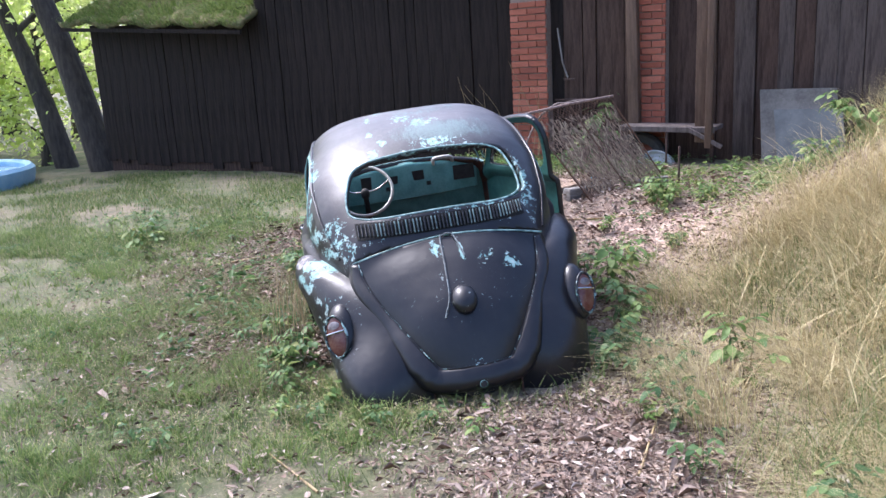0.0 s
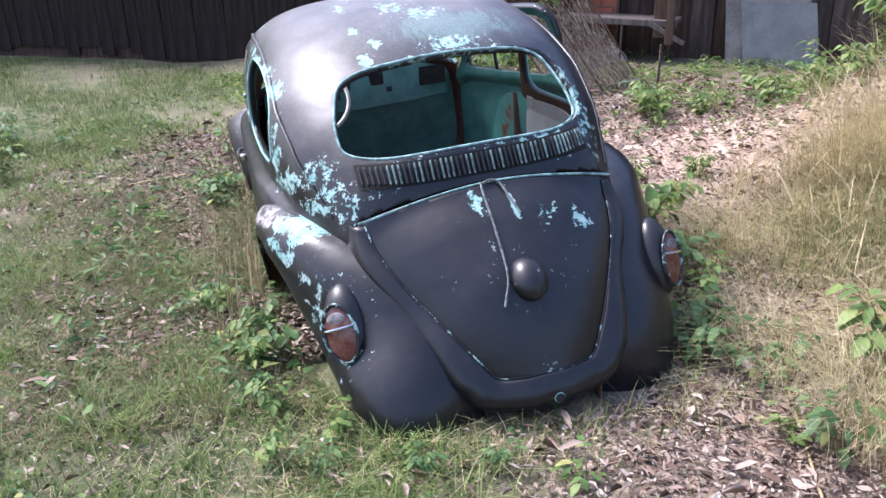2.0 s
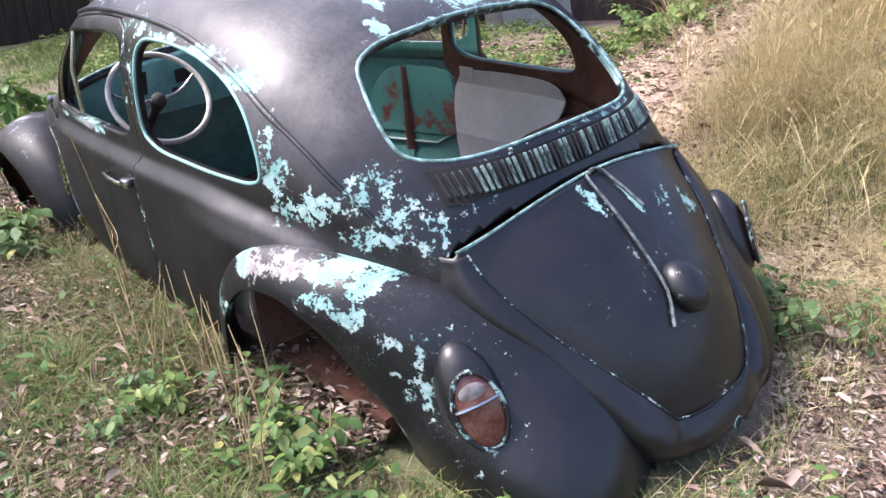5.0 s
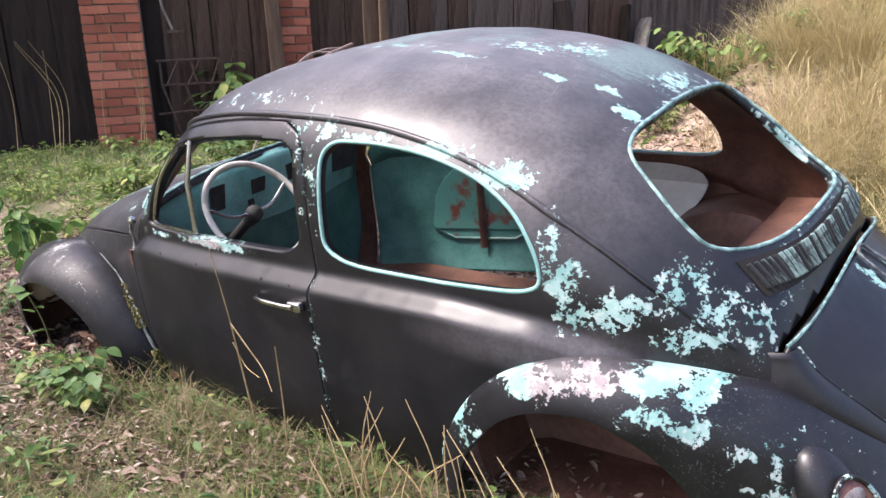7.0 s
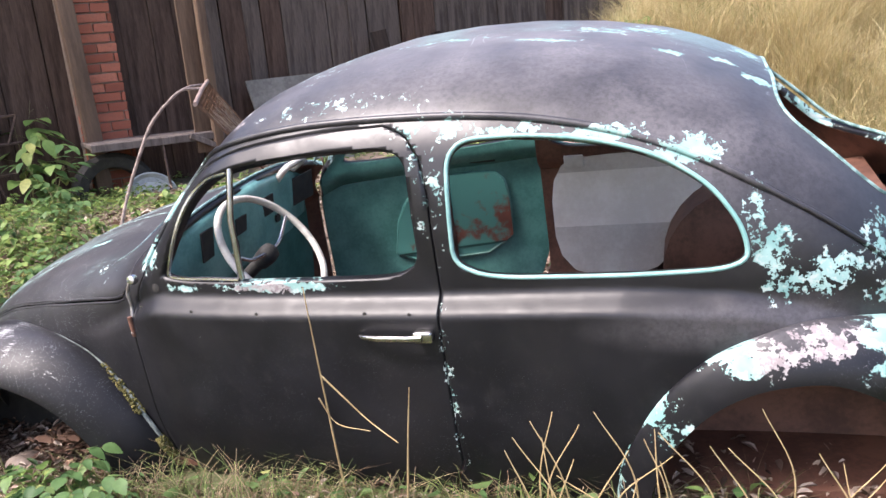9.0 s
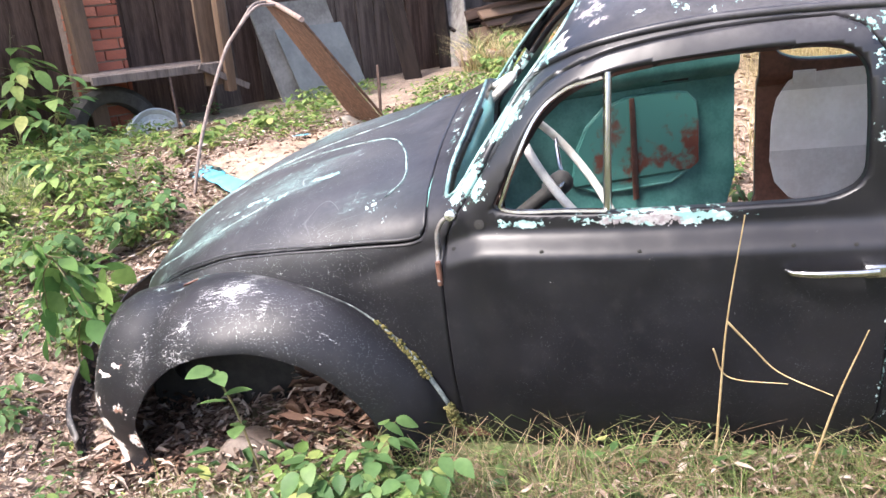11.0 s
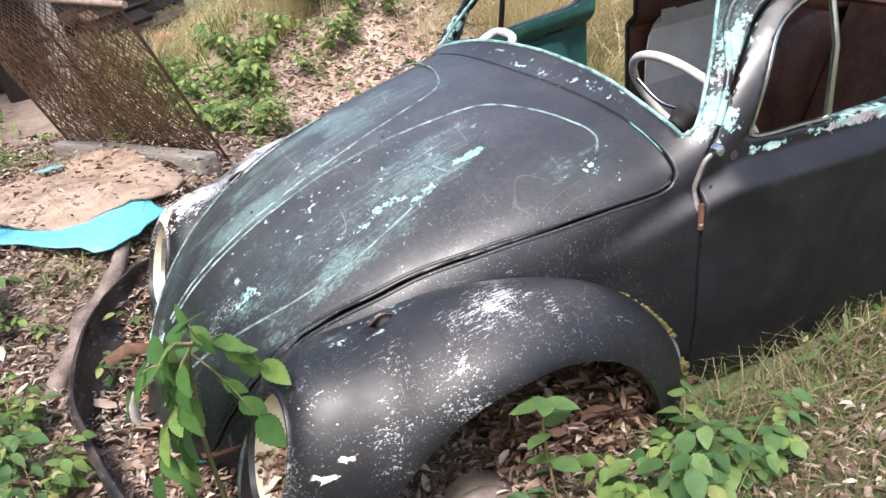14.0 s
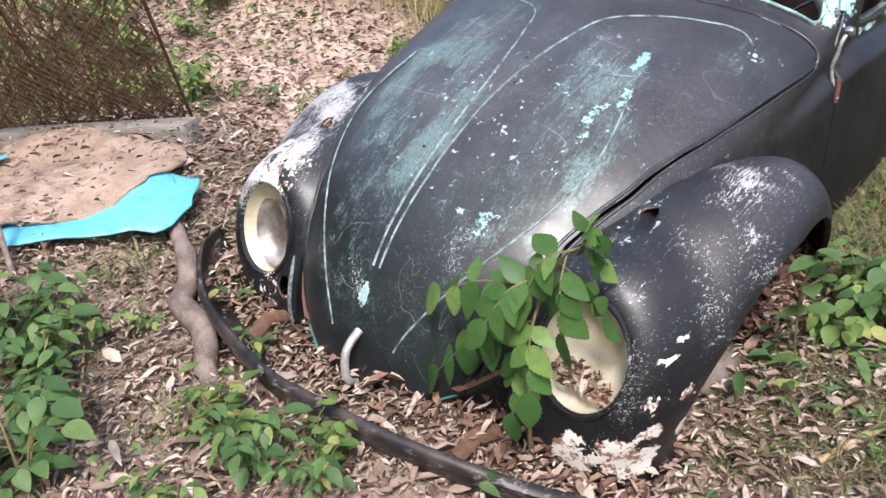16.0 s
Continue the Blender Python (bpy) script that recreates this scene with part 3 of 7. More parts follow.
def skin_part(name, fields, parent, label="", thick=0.012, inner=TURQUOISE, rim=None, co=None, faces=None, material=None, move=None):
    co, faces = (SKIN, SKIN_FACES) if co is None else (co, faces)
    for f in fields:
        co, faces = clip(co, faces, f(co))
    if move is not None:
        co = co + np.array(move)
    me = from_arrays(name, co, faces)
    weathered(me)
    ob = mesh_part(name, me, material or PAINT, parent, label, smooth=50)
    return sheet_metal(ob, thick, inner, rim)


# ---- the car ----
CAR = Matrix(((0.0, -0.99638, -0.08503, 0.0), (0.99955, -0.00255, 0.02989, 0.0), (-0.03, -0.08499, 0.99593, -0.2), (0, 0, 0, 1)))
car = empty("car", CAR, "abandoned rounded black saloon with flaking paint over turquoise, sunk in soil", "car")


def both_sides(poly):
    return lambda co: -side_field(co, poly)


def wheel_arch(co, cx, cz, back, ahead, high):
    """Opens the skin behind a wing's wheel cut-out."""
    dx = co[:, 0] - cx
    d = np.hypot(dx / np.where(dx > 0, ahead, back), (co[:, 2] - cz) / high)
    return np.where(np.abs(co[:, 1]) > 0.3, 1 - d, -1.0)


body = skin_part("body", [
    lambda co: -(side_field(co, DOOR) - 0.0015),
    both_sides(REAR_GLASS_SIDE),
    lambda co: -end_field(co, WINDSCREEN, 1.4, 2.05),
    lambda co: -end_field(co, REAR_GLASS, -0.45, 0.4),
    lambda co: -(side_field(co, HOOD) - 0.002),
    lambda co: -(end_field(co, LID + np.array([0.0, 0.028]), -0.9, 0.0) + 0.015),
    lambda co: wheel_arch(co, 0.12, 0.30, 0.36, 0.42, 0.50),
    lambda co: wheel_arch(co, 2.40, 0.33, 0.42, 0.40, 0.44),
], car, "black body shell with bare turquoise patches", 0.028, RUST, PAINT)
hood = skin_part("hood", [lambda co: side_field(co, HOOD) + 0.0035], car, "long curved black bonnet with scratches and turquoise wear", 0.012, TURQUOISE, PAINT)
lid = skin_part("engine_lid", [lambda co: end_field(co, LID + np.array([0, 0.004]), -0.9, 0.0) + 0.002], car, "curved black engine lid standing slightly open", 0.012, PAINT, move=(-0.015, 0, 0.010))

def door_mesh(sign):
    co, faces = clip(SKIN, SKIN_FACES, side_field(SKIN, DOOR, sign) + 0.0035)
    return clip(co, faces, -side_field(co, DOOR_GLASS))


def make_door(sign, open_degrees, label, inner):
    co, faces = door_mesh(sign)
    hinge = np.array([1.895, 0.69 if sign > 0 else -0.63, 0.0])
    me = from_arrays("door", co - hinge, faces)
    weathered(me, lambda c: c + hinge)
    ob = mesh_part("door", me, PAINT, car, label, smooth=50)
    sheet_metal(ob, 0.035, inner, PAINT)
    ob.matrix_basis = Matrix.Translation(hinge) @ pose(0, 0, 0, 0, 0, -sign * open_degrees)
    return ob, hinge


door_left, hinge_left = make_door(1, 0, "closed black door with flaked turquoise below its window", TURQUOISE)
door_right, hinge_right = make_door(-1, 14, "door standing open, turquoise inside with a rusty inner panel", TURQUOISE)


# fenders
def fender_mesh(front, sign, nu=72, nv=26):
    cx, cz = (2.40, 0.33) if front else (0.12, 0.30)
    ar, af, b = (0.49, 0.56, 0.53) if front else (0.77, 0.45, 0.575)
    ir, jf, bi = (0.335, 0.385, 0.39) if front else (0.30, 0.37, 0.45)
    co = []
    for ph in np.linspace(-0.20 if front else -0.36, math.pi + (0.42 if front else 0.06), nu):
        c, s = (1.0 if ph < 0 else -1.0 if ph > math.pi else math.cos(ph)), math.sin(ph)
        ex, ez = cx - (ar if c > 0 else af) * c, cz + b * s
        ix, iz = cx - (ir if c > 0 else jf) * c, cz + bi * s
        inner = max(skin_y(min(max(ex, -0.69), 3.06), ez) - 0.015, 0.36 if front else 0.21)
        w = np.interp(ph, [0, 0.6, 1.2, 1.7, 2.4, math.pi], (0.745, 0.775, 0.795, 0.795, 0.755, 0.69) if front else (0.63, 0.71, 0.775, 0.795, 0.79, 0.765))
        co.append((cx + (ex - cx) * 0.82, sign * (inner - 0.012), cz + (ez - cz) * 0.82) if front else (ex, sign * (inner - 0.001), ez))
        for th in np.linspace(0, math.pi / 2, nv):
            low = 0.0 if front else float(ease(0.6, -0.05, ph)) * (1.0 if sign > 0 else 0.5)
            q, p = (1 - math.cos(th) ** (1.15 - 0.62 * low)) ** (1.0 + (0.9 * float(ease(2.35, 3.0, ph)) if front else 0.0)), math.sin(th) ** (1.2 if front else 1.1 - 0.50 * low)
            dip = 0.0 if front else 0.075 * (1 - p) ** 2.5 + 0.03 * low * (1 - p) - 0.09 * low
            co.append((ex + (ix - ex) * q + dip * max(0.0, c), sign * (inner + (w - inner) * p), ez + (iz - ez) * q - (0.074 * max(0.0, s) * (1 - p) ** 3 if front else 0.5 * dip * max(0.0, s))))
        co.append((ix, sign * (w - 0.015), iz - 0.004))
    k = nv + 2
    faces = [(i * k + j, i * k + j + 1, (i + 1) * k + j + 1, (i + 1) * k + j) for i in range(nu - 1) for j in range(nv + 1)]
    if sign > 0:
        faces = [f[::-1] for f in faces]
    return lopsided(co), faces


WELT = simple("worn_pale_welt", (0.045, 0.055, 0.055), (0.26, 0.30, 0.29), 60, 0.7)


def beading(front, sign, fend, wear):
    """The welt pressed between wing and body."""
    co, _ = fender_mesh(front, sign)
    line = co.reshape(72, -1, 3)[7:65, 1] + np.array([0, sign * (0.024 if front else 0.008), 0.012 if front else 0.009])
    ob = part("beading", add_tube(bmesh.new(), line, 0.0062 if front else 0.007, 6), WELT if front else PAINT, fend, "pale worn beading in the wing seam", 60)
    weathered(ob.data, None, True)
    n = len(ob.data.vertices)
    h = np.sin(np.arange(n) * 0.021) * 0.10
    x = np.array([v.co.x for v in ob.data.vertices])
    ob.data.attributes["wear"].data.foreach_set("value", np.clip((wear + h) * (1.0 if front else 0.3 + 0.7 * ease(-0.15, 0.05, x)), 0, 1))


HEADLIGHT = np.array([2.90, 0.52, 0.575])     # an oval opening leaning back with the wing
HEAD_AXIS = np.array([0.94, 0.0, 0.34])
HEAD_OVAL = (0.99, 1.25)


def make_fender(front, sign, label):
    co, faces = fender_mesh(front, sign)
    fields = []
    if front:
        h = HEADLIGHT * (1, sign * (1 if sign > 0 else 0.94), 1)
        off = co - h
        along = off @ HEAD_AXIS
        away = np.hypot(off[:, 1] / HEAD_OVAL[0], (0.94 * off[:, 2] - 0.34 * off[:, 0]) / HEAD_OVAL[1])
        pull = ease(0.23, 0.115, away) * ease(-0.21, -0.14, along)
        co = co - (along * pull)[:, None] * HEAD_AXIS
        co, faces = clip(co, faces, np.where((co[:, 0] > 2.7) & ((co - h) @ HEAD_AXIS > -0.05), 0.108 - away, -1.0))
        if sign < 0:
            co, faces = clip(co, faces, np.where(co[:, 0] > 2.8, 0.026 - np.hypot(co[:, 1] + 0.39, (co[:, 2] - 0.44) / 1.25), -1.0))
        hole = np.array([2.62, sign * (0.515 if sign > 0 else 0.49)])
        co, faces = clip(co, faces, np.where(co[:, 2] > 0.6, 0.021 - np.hypot((co[:, 0] - hole[0]) / 1.4, co[:, 1] - hole[1]), -1.0))
    me = from_arrays("fender", co, faces)
    weathered(me, None, True)
    ob = mesh_part("fender", me, PAINT, car, label, smooth=60)
    return sheet_metal(ob, 0.006, RUST)


fender_rear_left = make_fender(False, 1, "rear wing stripped to turquoise and white on top")
fender_rear_right = make_fender(False, -1, "black rear wing")
fender_front_left = make_fender(True, 1, "black front wing speckled with white")
fender_front_right = make_fender(True, -1, "front wing speckled with white")

beading(False, 1, fender_rear_left, 0.66)
beading(False, -1, fender_rear_right, 0.30)
beading(True, 1, fender_front_left, 0.46)
beading(True, -1, fender_front_right, 0.4)


def apron(name, rows, label):
    """The valance that closes the body between the wings."""
    y, z = np.meshgrid(np.linspace(-0.40, 0.40, 41), np.linspace(0.18, 0.52, 15))
    d = outline_distance(np.stack([y.ravel(), z.ravel()], 1), LID + np.array([0, -0.012])).reshape(y.shape)
    x = rows(y, z, d)
    fs = [(i * 41 + j, i * 41 + j + 1, i * 41 + j + 42, i * 41 + j + 41) for i in range(14) for j in range(40)]
    co, fs = np.stack([x.ravel(), y.ravel(), z.ravel()], 1), fs if name == "front_apron" else [f[::-1] for f in fs]
    if name == "rear_apron":
        co, fs = clip(co, fs, np.maximum(co[:, 2] - 0.37, np.abs(co[:, 1]) - 0.36))
    me = from_arrays(name, lopsided(co), fs)
    weathered(me)
    return sheet_metal(mesh_part(name, me, PAINT, car, label, 50), 0.006)


def skin_x_at(z, y, lo=-0.70, hi=0.3):
    for _ in range(40):
        mid = (lo + hi) / 2
        lo, hi = (mid, hi) if skin_z(mid, y) < z else (lo, mid)
    return lo


def rear_valance(y, z, d):
    return -0.58 + 0.25 * y**2 + 0.08 * ease(0.30, 0.18, z)


apron("rear_apron", rear_valance, "black rear valance below the engine lid")
apron("front_apron", lambda y, z, d: 2.985 - 0.50 * y**2 - 0.10 * ease(0.42, 0.54, z) - 0.05 * ease(0.30, 0.18, z), "black front valance between the wings")


def frame_along(axis, at):
    return Matrix.Translation(at) @ Vector(axis).to_track_quat("Z", "Y").to_matrix().to_4x4()


TARNISH = simple("tarnished_reflector", (0.30, 0.22, 0.18), (0.62, 0.60, 0.58), 26, 0.32, 0.85)


def headlight(sign, fend, with_reflector):
    h = Vector(HEADLIGHT * (1, sign * (1 if sign > 0 else 0.94), 1))
    m = frame_along(HEAD_AXIS, h) @ Matrix.Diagonal((HEAD_OVAL[0], HEAD_OVAL[1], 1, 1))
    bm = add_lathe(bmesh.new(), [(0.110, -0.03), (0.113, 0.0), (0.110, 0.006), (0.104, 0.006), (0.100, -0.006)], m)
    ob = part("headlight", bm, PAINT, fend, "empty headlight socket", 50)
    weathered(ob.data)
    bm = add_lathe(bmesh.new(), [(0.100, -0.006), (0.097, -0.035), (0.082, -0.062), (0.045, -0.078), (0.005, -0.082)], m, close=True)
    part("bucket", bm, CREAM, ob, "cream enamelled bucket", 50)
    if with_reflector:
        bm = add_lathe(bmesh.new(), [(0.078, 0.0), (0.070, -0.025), (0.047, -0.045), (0.012, -0.055)], m @ pose(0.020, -0.006, -0.006, 6, -8, 0), close=True)
        part("reflector", bm, TARNISH, ob, "loose tarnished reflector", 50)


headlight(1, fender_front_left, False)
headlight(-1, fender_front_right, True)


def dome(bm, m, size, rings=9, sides=20, depth=0.5):
    """The upper half of a rounded lump."""
    prof = [(math.cos(a), math.sin(a)) for a in np.linspace(-0.25, math.pi / 2 - 0.05, rings)]
    return add_lathe(bm, prof, m @ Matrix.Diagonal((*size, 1)), sides, close=True)


def tail_lamp(sign, fend):
    at = Vector((-0.385, sign * 0.578, 0.555))
    out = Vector((-0.72, sign * 0.50, 0.42)).normalized()
    down = Vector((-0.45, 0.0, -0.80))
    down = (down - out * down.dot(out)).normalized()
    side = down.cross(out)
    m = Matrix((side, down, out)).transposed().to_4x4()
    m.translation = at
    ob = part("tail_lamp", dome(bmesh.new(), m, (0.074, 0.145, 0.060)), PAINT, fend, "teardrop lamp housing, painted black", 50)
    weathered(ob.data)
    face = m @ pose(0, 0.026, 0.056, -9, 0, 0)
    lens = part("lens", dome(bmesh.new(), face @ Matrix.Translation((0, 0, -0.002)), (0.056, 0.096, 0.014)), LAMP_RED, ob, "cracked dusty red lens", 50)
    part("strip", add_tube(bmesh.new(), [face @ Vector((0.054 * math.cos(a), -0.020, 0.002 + 0.013 * math.sin(a))) for a in np.linspace(0.1, math.pi - 0.1, 9)], 0.005, 6), CHROME, lens, "chrome strip across the lens", 50)
    part("cap", dome(bmesh.new(), face @ Matrix.Translation((0, -0.048, 0.003)), (0.036, 0.028, 0.009)), simple("dull_lamp_glass", (0.10, 0.085, 0.085), (0.26, 0.23, 0.23), 30, 0.3), lens, "tarnished upper reflector", 50)
    ring = [face @ Vector((0.058 * math.cos(a), 0.099 * math.sin(a), 0.002)) for a in np.linspace(0, 2 * math.pi, 33)]
    rim = part("bezel", add_tube(bmesh.new(), ring, 0.0065, 8, cap=False), PAINT, ob, "worn lamp rim", 50)
    weathered(rim.data)
    rim.data.attributes["wear"].data.foreach_set("value", [0.36] * len(rim.data.vertices))
    seat = [m @ Vector((0.075 * math.cos(a), 0.147 * math.sin(a), -0.012)) for a in np.linspace(0, 2 * math.pi, 41)]
    part("gasket", add_tube(bmesh.new(), seat, 0.006, 8, cap=False), BLACK, ob, "dark rubber gasket", 50)


tail_lamp(1, fender_rear_left)
tail_lamp(-1, fender_rear_right)

# engine lid fittings
_m = frame_along((-0.62, 0, 0.78), (-0.585, 0.0, 0.672))
_pod = part("plate_light", dome(bmesh.new(), _m, (0.060, 0.078, 0.050)), PAINT, lid, "dented rounded plate light cover", 50)
weathered(_pod.data)


def on_skin(x, y, lift=0.0):
    return Vector((x, y, skin_z(x, y) + lift))


_rib = [(-0.60, 0.10), (-0.55, 0.065), (-0.45, 0.055), (-0.30, 0.045), (-0.285, 0.03), (-0.28, 0.01), (-0.285, -0.012), (-0.30, -0.025), (-0.36, -0.04), (-0.40, -0.05)]
_rib = curve_through(_rib, 40)
part("rib", add_tube(bmesh.new(), [on_skin(x, y, 0.014) - Vector((0.022, 0, 0)) for x, y in _rib], 0.0048, 6), simple("chalky_grey_paint", (0.03, 0.033, 0.036), (0.15, 0.18, 0.185), 60, 0.6), lid, "raised moulding with worn paint", 60)
# the rolled border of the lid, from corner to corner round the bottom, and the open joint beside it
def lid_border(count=96, across=15):
    half = [(0.452, 0.832), (0.43, 0.75), (0.375, 0.65), (0.297, 0.55), (0.228, 0.462), (0.182, 0.403), (0.166, 0.387), (0.145, 0.383), (0.07, 0.382)]
    line = curve_through([(-y, z) for y, z in half] + [(0.0, 0.383)] + half[::-1], count)
    rows = []
    for i, (y, z) in enumerate(line):
        d = line[min(i + 1, count - 1)] - line[max(i - 1, 0)]
        away = Vector((0.0, -d[1], d[0])).normalized()
        if away.dot(Vector((0, y, z - 0.75))) < 0:
            away = -away
        low = float(ease(0.62, 0.40, z))
        x = max(skin_x_at(z, min(abs(y), 0.49)), -0.69) - 0.016
        ahead = Vector((0.55 * (1 - low) + 0.15 * low, 0, 0.15 * (1 - low)))
        back = Vector((-0.75, math.copysign(0.25, y) if abs(y) > 0.2 else 0.0, 0.45 * (1 - low))).normalized()
        wide = (0.115 + 0.040 * low) * (0.45 + 0.55 * float(ease(0.84, 0.70, z)))
        rise = (0.022 + 0.026 * low) * (0.3 + 0.7 * float(ease(0.84, 0.72, z)))
        p = Vector((x, y, z + 0.010))
        for u in np.linspace(0, 1, across):
            drop = 0.10 * max(0.0, u - 0.5) ** 2 / 0.25
            rows.append(p + (away + ahead) * (wide * min(u, 0.93)) + back * (rise * math.sin(math.pi * min(1.0, u * 1.02)) ** 0.9) + Vector((drop, 0, 0)))
    fs = [(i * across + j, i * across + j + 1, (i + 1) * across + j + 1, (i + 1) * across + j) for i in range(count - 1) for j in range(across - 1)]
    me = from_arrays("border", lopsided([tuple(p) for p in rows]), fs)
    weathered(me)
    ob = mesh_part("border", me, PAINT, lid, "rolled black border of the lid", 60)
    sheet_metal(ob, 0.004)
    ends = np.array([tuple(p) for p in rows]).reshape(count, across, 3)
    return ends[:, 0], ends[:, -3], ends[:, across // 2]


_crease, _seam_line, _roll = lid_border()
ob = part("edge", add_tube(bmesh.new(), lopsided(_crease + np.array([-0.003, 0, 0.002])), 0.0035, 6), PAINT, lid, "pressed lid line with chipped paint", 60)
weathered(ob.data)
ob.data.attributes["wear"].data.foreach_set("value", [0.31] * len(ob.data.vertices))
part("joint", add_tube(bmesh.new(), lopsided(_seam_line), 0.006, 6), BLACK, body, "dark open joint beside the lid", 60)

_lock = Vector(_roll[len(_roll) // 2]) + Vector((-0.004, -0.02, 0.0))
part("lock_ring", add_lathe(bmesh.new(), [(0.016, 0.004), (0.019, 0.0)], frame_along((-1, 0, 0.1), _lock), 16), PALE_TURQ, lid, "bare ring round a lock hole")
part("lock_hole", add_lathe(bmesh.new(), [(0.015, 0.003), (0.001, 0.003)], frame_along((-1, 0, 0.1), _lock), 16), BLACK, lid)

# air slots under the rear window
def louver_material():
    n = Nodes("worn_louver_paint")
    f = n.math("ADD", n.math("MULTIPLY", n.noise(70, 4, 0.7, stretch=(0.6, 1.0, 1.0)), 0.8), n.math("MULTIPLY", n.rand(), 0.3))
    return n.done(n.mix(n.step(f, 0.54, 0.70), (0.020, 0.022, 0.025), (0.17, 0.26, 0.255)), 0.38)


_lm = bmesh.new()
add_box(_lm, (0.070, 0.0062, 0.012), bevel=0.0028)
_slot = bpy.data.meshes.new("louver")
_lm.to_mesh(_slot)
_lm.free()
_slot.materials.append(louver_material())
LOUVERS = []
for y in np.linspace(-0.425, 0.425, 48):
    a, b = Vector((skin_x_at(0.948, y), y, 0.948)), Vector((skin_x_at(1.018, y), y, 1.018))
    d = (b - a).normalized()
    n = Vector((-d.z, 0, d.x))
    m = Matrix((d, Vector((0, 1, 0)), n)).transposed().to_4x4()
    m.translation = (a + b) / 2 + n * 0.009
    if y < 0:
        m.translation.y *= float(LOP(m.translation.x))
    LOUVERS.append(m)

# near-black sheet under the louvers paints the shade inside the air slots
_zs = np.linspace(0.946, 1.020, 5)
_ys = np.linspace(-0.437, 0.437, 45)
_co = [(skin_x_at(z, y) - 0.001, y, z + 0.001) for z in _zs for y in _ys]
_slot_sheet = mesh_part("slot_well", from_arrays("slot_well", lopsided(_co), [(i * 45 + j, i * 45 + j + 1, i * 45 + j + 46, i * 45 + j + 45) for i in range(4) for j in range(44)]), simple("slot_shadow_black", (0.003, 0.003, 0.003), (0.007, 0.0065, 0.006), 20, 0.9), body, "near-black sheet painting the shade between the louvers")
_slot_sheet.modifiers.new("thickness", "SOLIDIFY").thickness = 0.002

# bare edges of the window openings
def opening_edge(points, r, mat, label):
    part("window_edge", add_tube(bmesh.new(), lopsided(np.vstack([points, points[:1]])), r, 8, cap=False), mat, body, label, 60)


def front_x(z, y, lo=1.3, hi=2.3):
    for _ in range(40):
        mid = (lo + hi) / 2
        lo, hi = (mid, hi) if skin_z(mid, y) > z else (lo, mid)
    return lo


EDGE = simple("rubbed_turquoise_edge", (0.05, 0.11, 0.105), (0.30, 0.47, 0.455), 26, 0.5)
for sign in (1, -1):
    opening_edge(np.array([(x, sign * (skin_y(x, z) - 0.003), z) for x, z in REAR_GLASS_SIDE]), 0.0058, PALE_TURQ, "pale turquoise edge of a side window opening")
opening_edge(np.array([(skin_x_at(z, y) + 0.003, y, z) for y, z in REAR_GLASS]), 0.0058, EDGE, "rubbed turquoise edge of the rear window opening")
opening_edge(np.array([(front_x(z, y) - 0.003, y, z) for y, z in WINDSCREEN]), 0.0055, EDGE, "pale turquoise edge of the windscreen opening")

# the lid's rubbed top edge
top = [(y, 0.917 - 0.078 * (abs(y) / 0.48) ** 1.9) for y in np.linspace(-0.47, 0.47, 40)]
part("top_edge", add_tube(bmesh.new(), [Vector((skin_x_at(z, y) - 0.014, y, z + 0.008)) for y, z in top], 0.0045, 6), EDGE, lid, "pale rubbed edge", 60)

# drip rails and the seam behind them
RAIL = [(1.825, 1.03), (1.765, 1.12), (1.695, 1.222), (1.615, 1.29), (1.5, 1.335), (1.3, 1.362), (1.05, 1.366), (0.8, 1.352), (0.6, 1.318), (0.44, 1.27), (0.3, 1.205), (0.17, 1.125), (0.05, 1.04), (-0.08, 0.93), (-0.16, 0.86)]
_rail = curve_through(RAIL, 90)
for sign in (1, -1):
    pts = [Vector((x, sign * (skin_y(x, z) * (1 if sign > 0 else LOP(x)) + 0.004), z)) for x, z in _rail]
    radii = [0.009 if x > 0.2 else 0.006 for x, z in _rail]
    ob = part("drip_rail", add_tube(bmesh.new(), pts, 0.008, 8, radii=radii), PAINT, body, "", 60)
    weathered(ob.data)


# left door fittings
def on_side(x, z, out=0.0, sign=1):
    return Vector((x, sign * (skin_y(x, z) + out), z))


def door_piece(name, bm, mat, label="", door=None, hinge=None):
    bmesh.ops.translate(bm, verts=bm.verts, vec=-Vector(hinge_left if hinge is None else hinge))
    return part(name, bm, mat, door or door_left, label, 50)


bm = bmesh.new()
add_tube(bm, [on_side(1.155, 0.858, 0.004), on_side(1.145, 0.858, 0.022), on_side(1.10, 0.858, 0.03), on_side(1.02, 0.858, 0.03), on_side(0.985, 0.858, 0.026)], 0.011, 10, radii=[0.006, 0.009, 0.011, 0.011, 0.012], flat=0.7)
add_box(bm, (0.05, 0.03, 0.03), Matrix.Translation(on_side(0.985, 0.858, 0.012)), 0.006)
door_piece("door_handle", bm, CHROME, "dull chrome door handle")
bm = bmesh.new()
add_tube(bm, [on_side(1.512, 0.985, -0.02), on_side(1.507, 1.15, -0.018), on_side(1.50, 1.28, -0.012)], 0.009, 8)
door_piece("vent_post", bm, CHROME, "bare metal quarterlight post")
bm = bmesh.new()
add_tube(bm, [on_side(x, z, -0.012) for x, z in curve_through([(1.515, 0.985), (1.6, 0.987), (1.735, 0.99), (1.738, 1.03), (1.665, 1.18), (1.59, 1.245), (1.51, 1.268)], 40)], 0.006, 6)
door_piece("vent_frame", bm, CHROME, "thin chrome quarterlight frame")
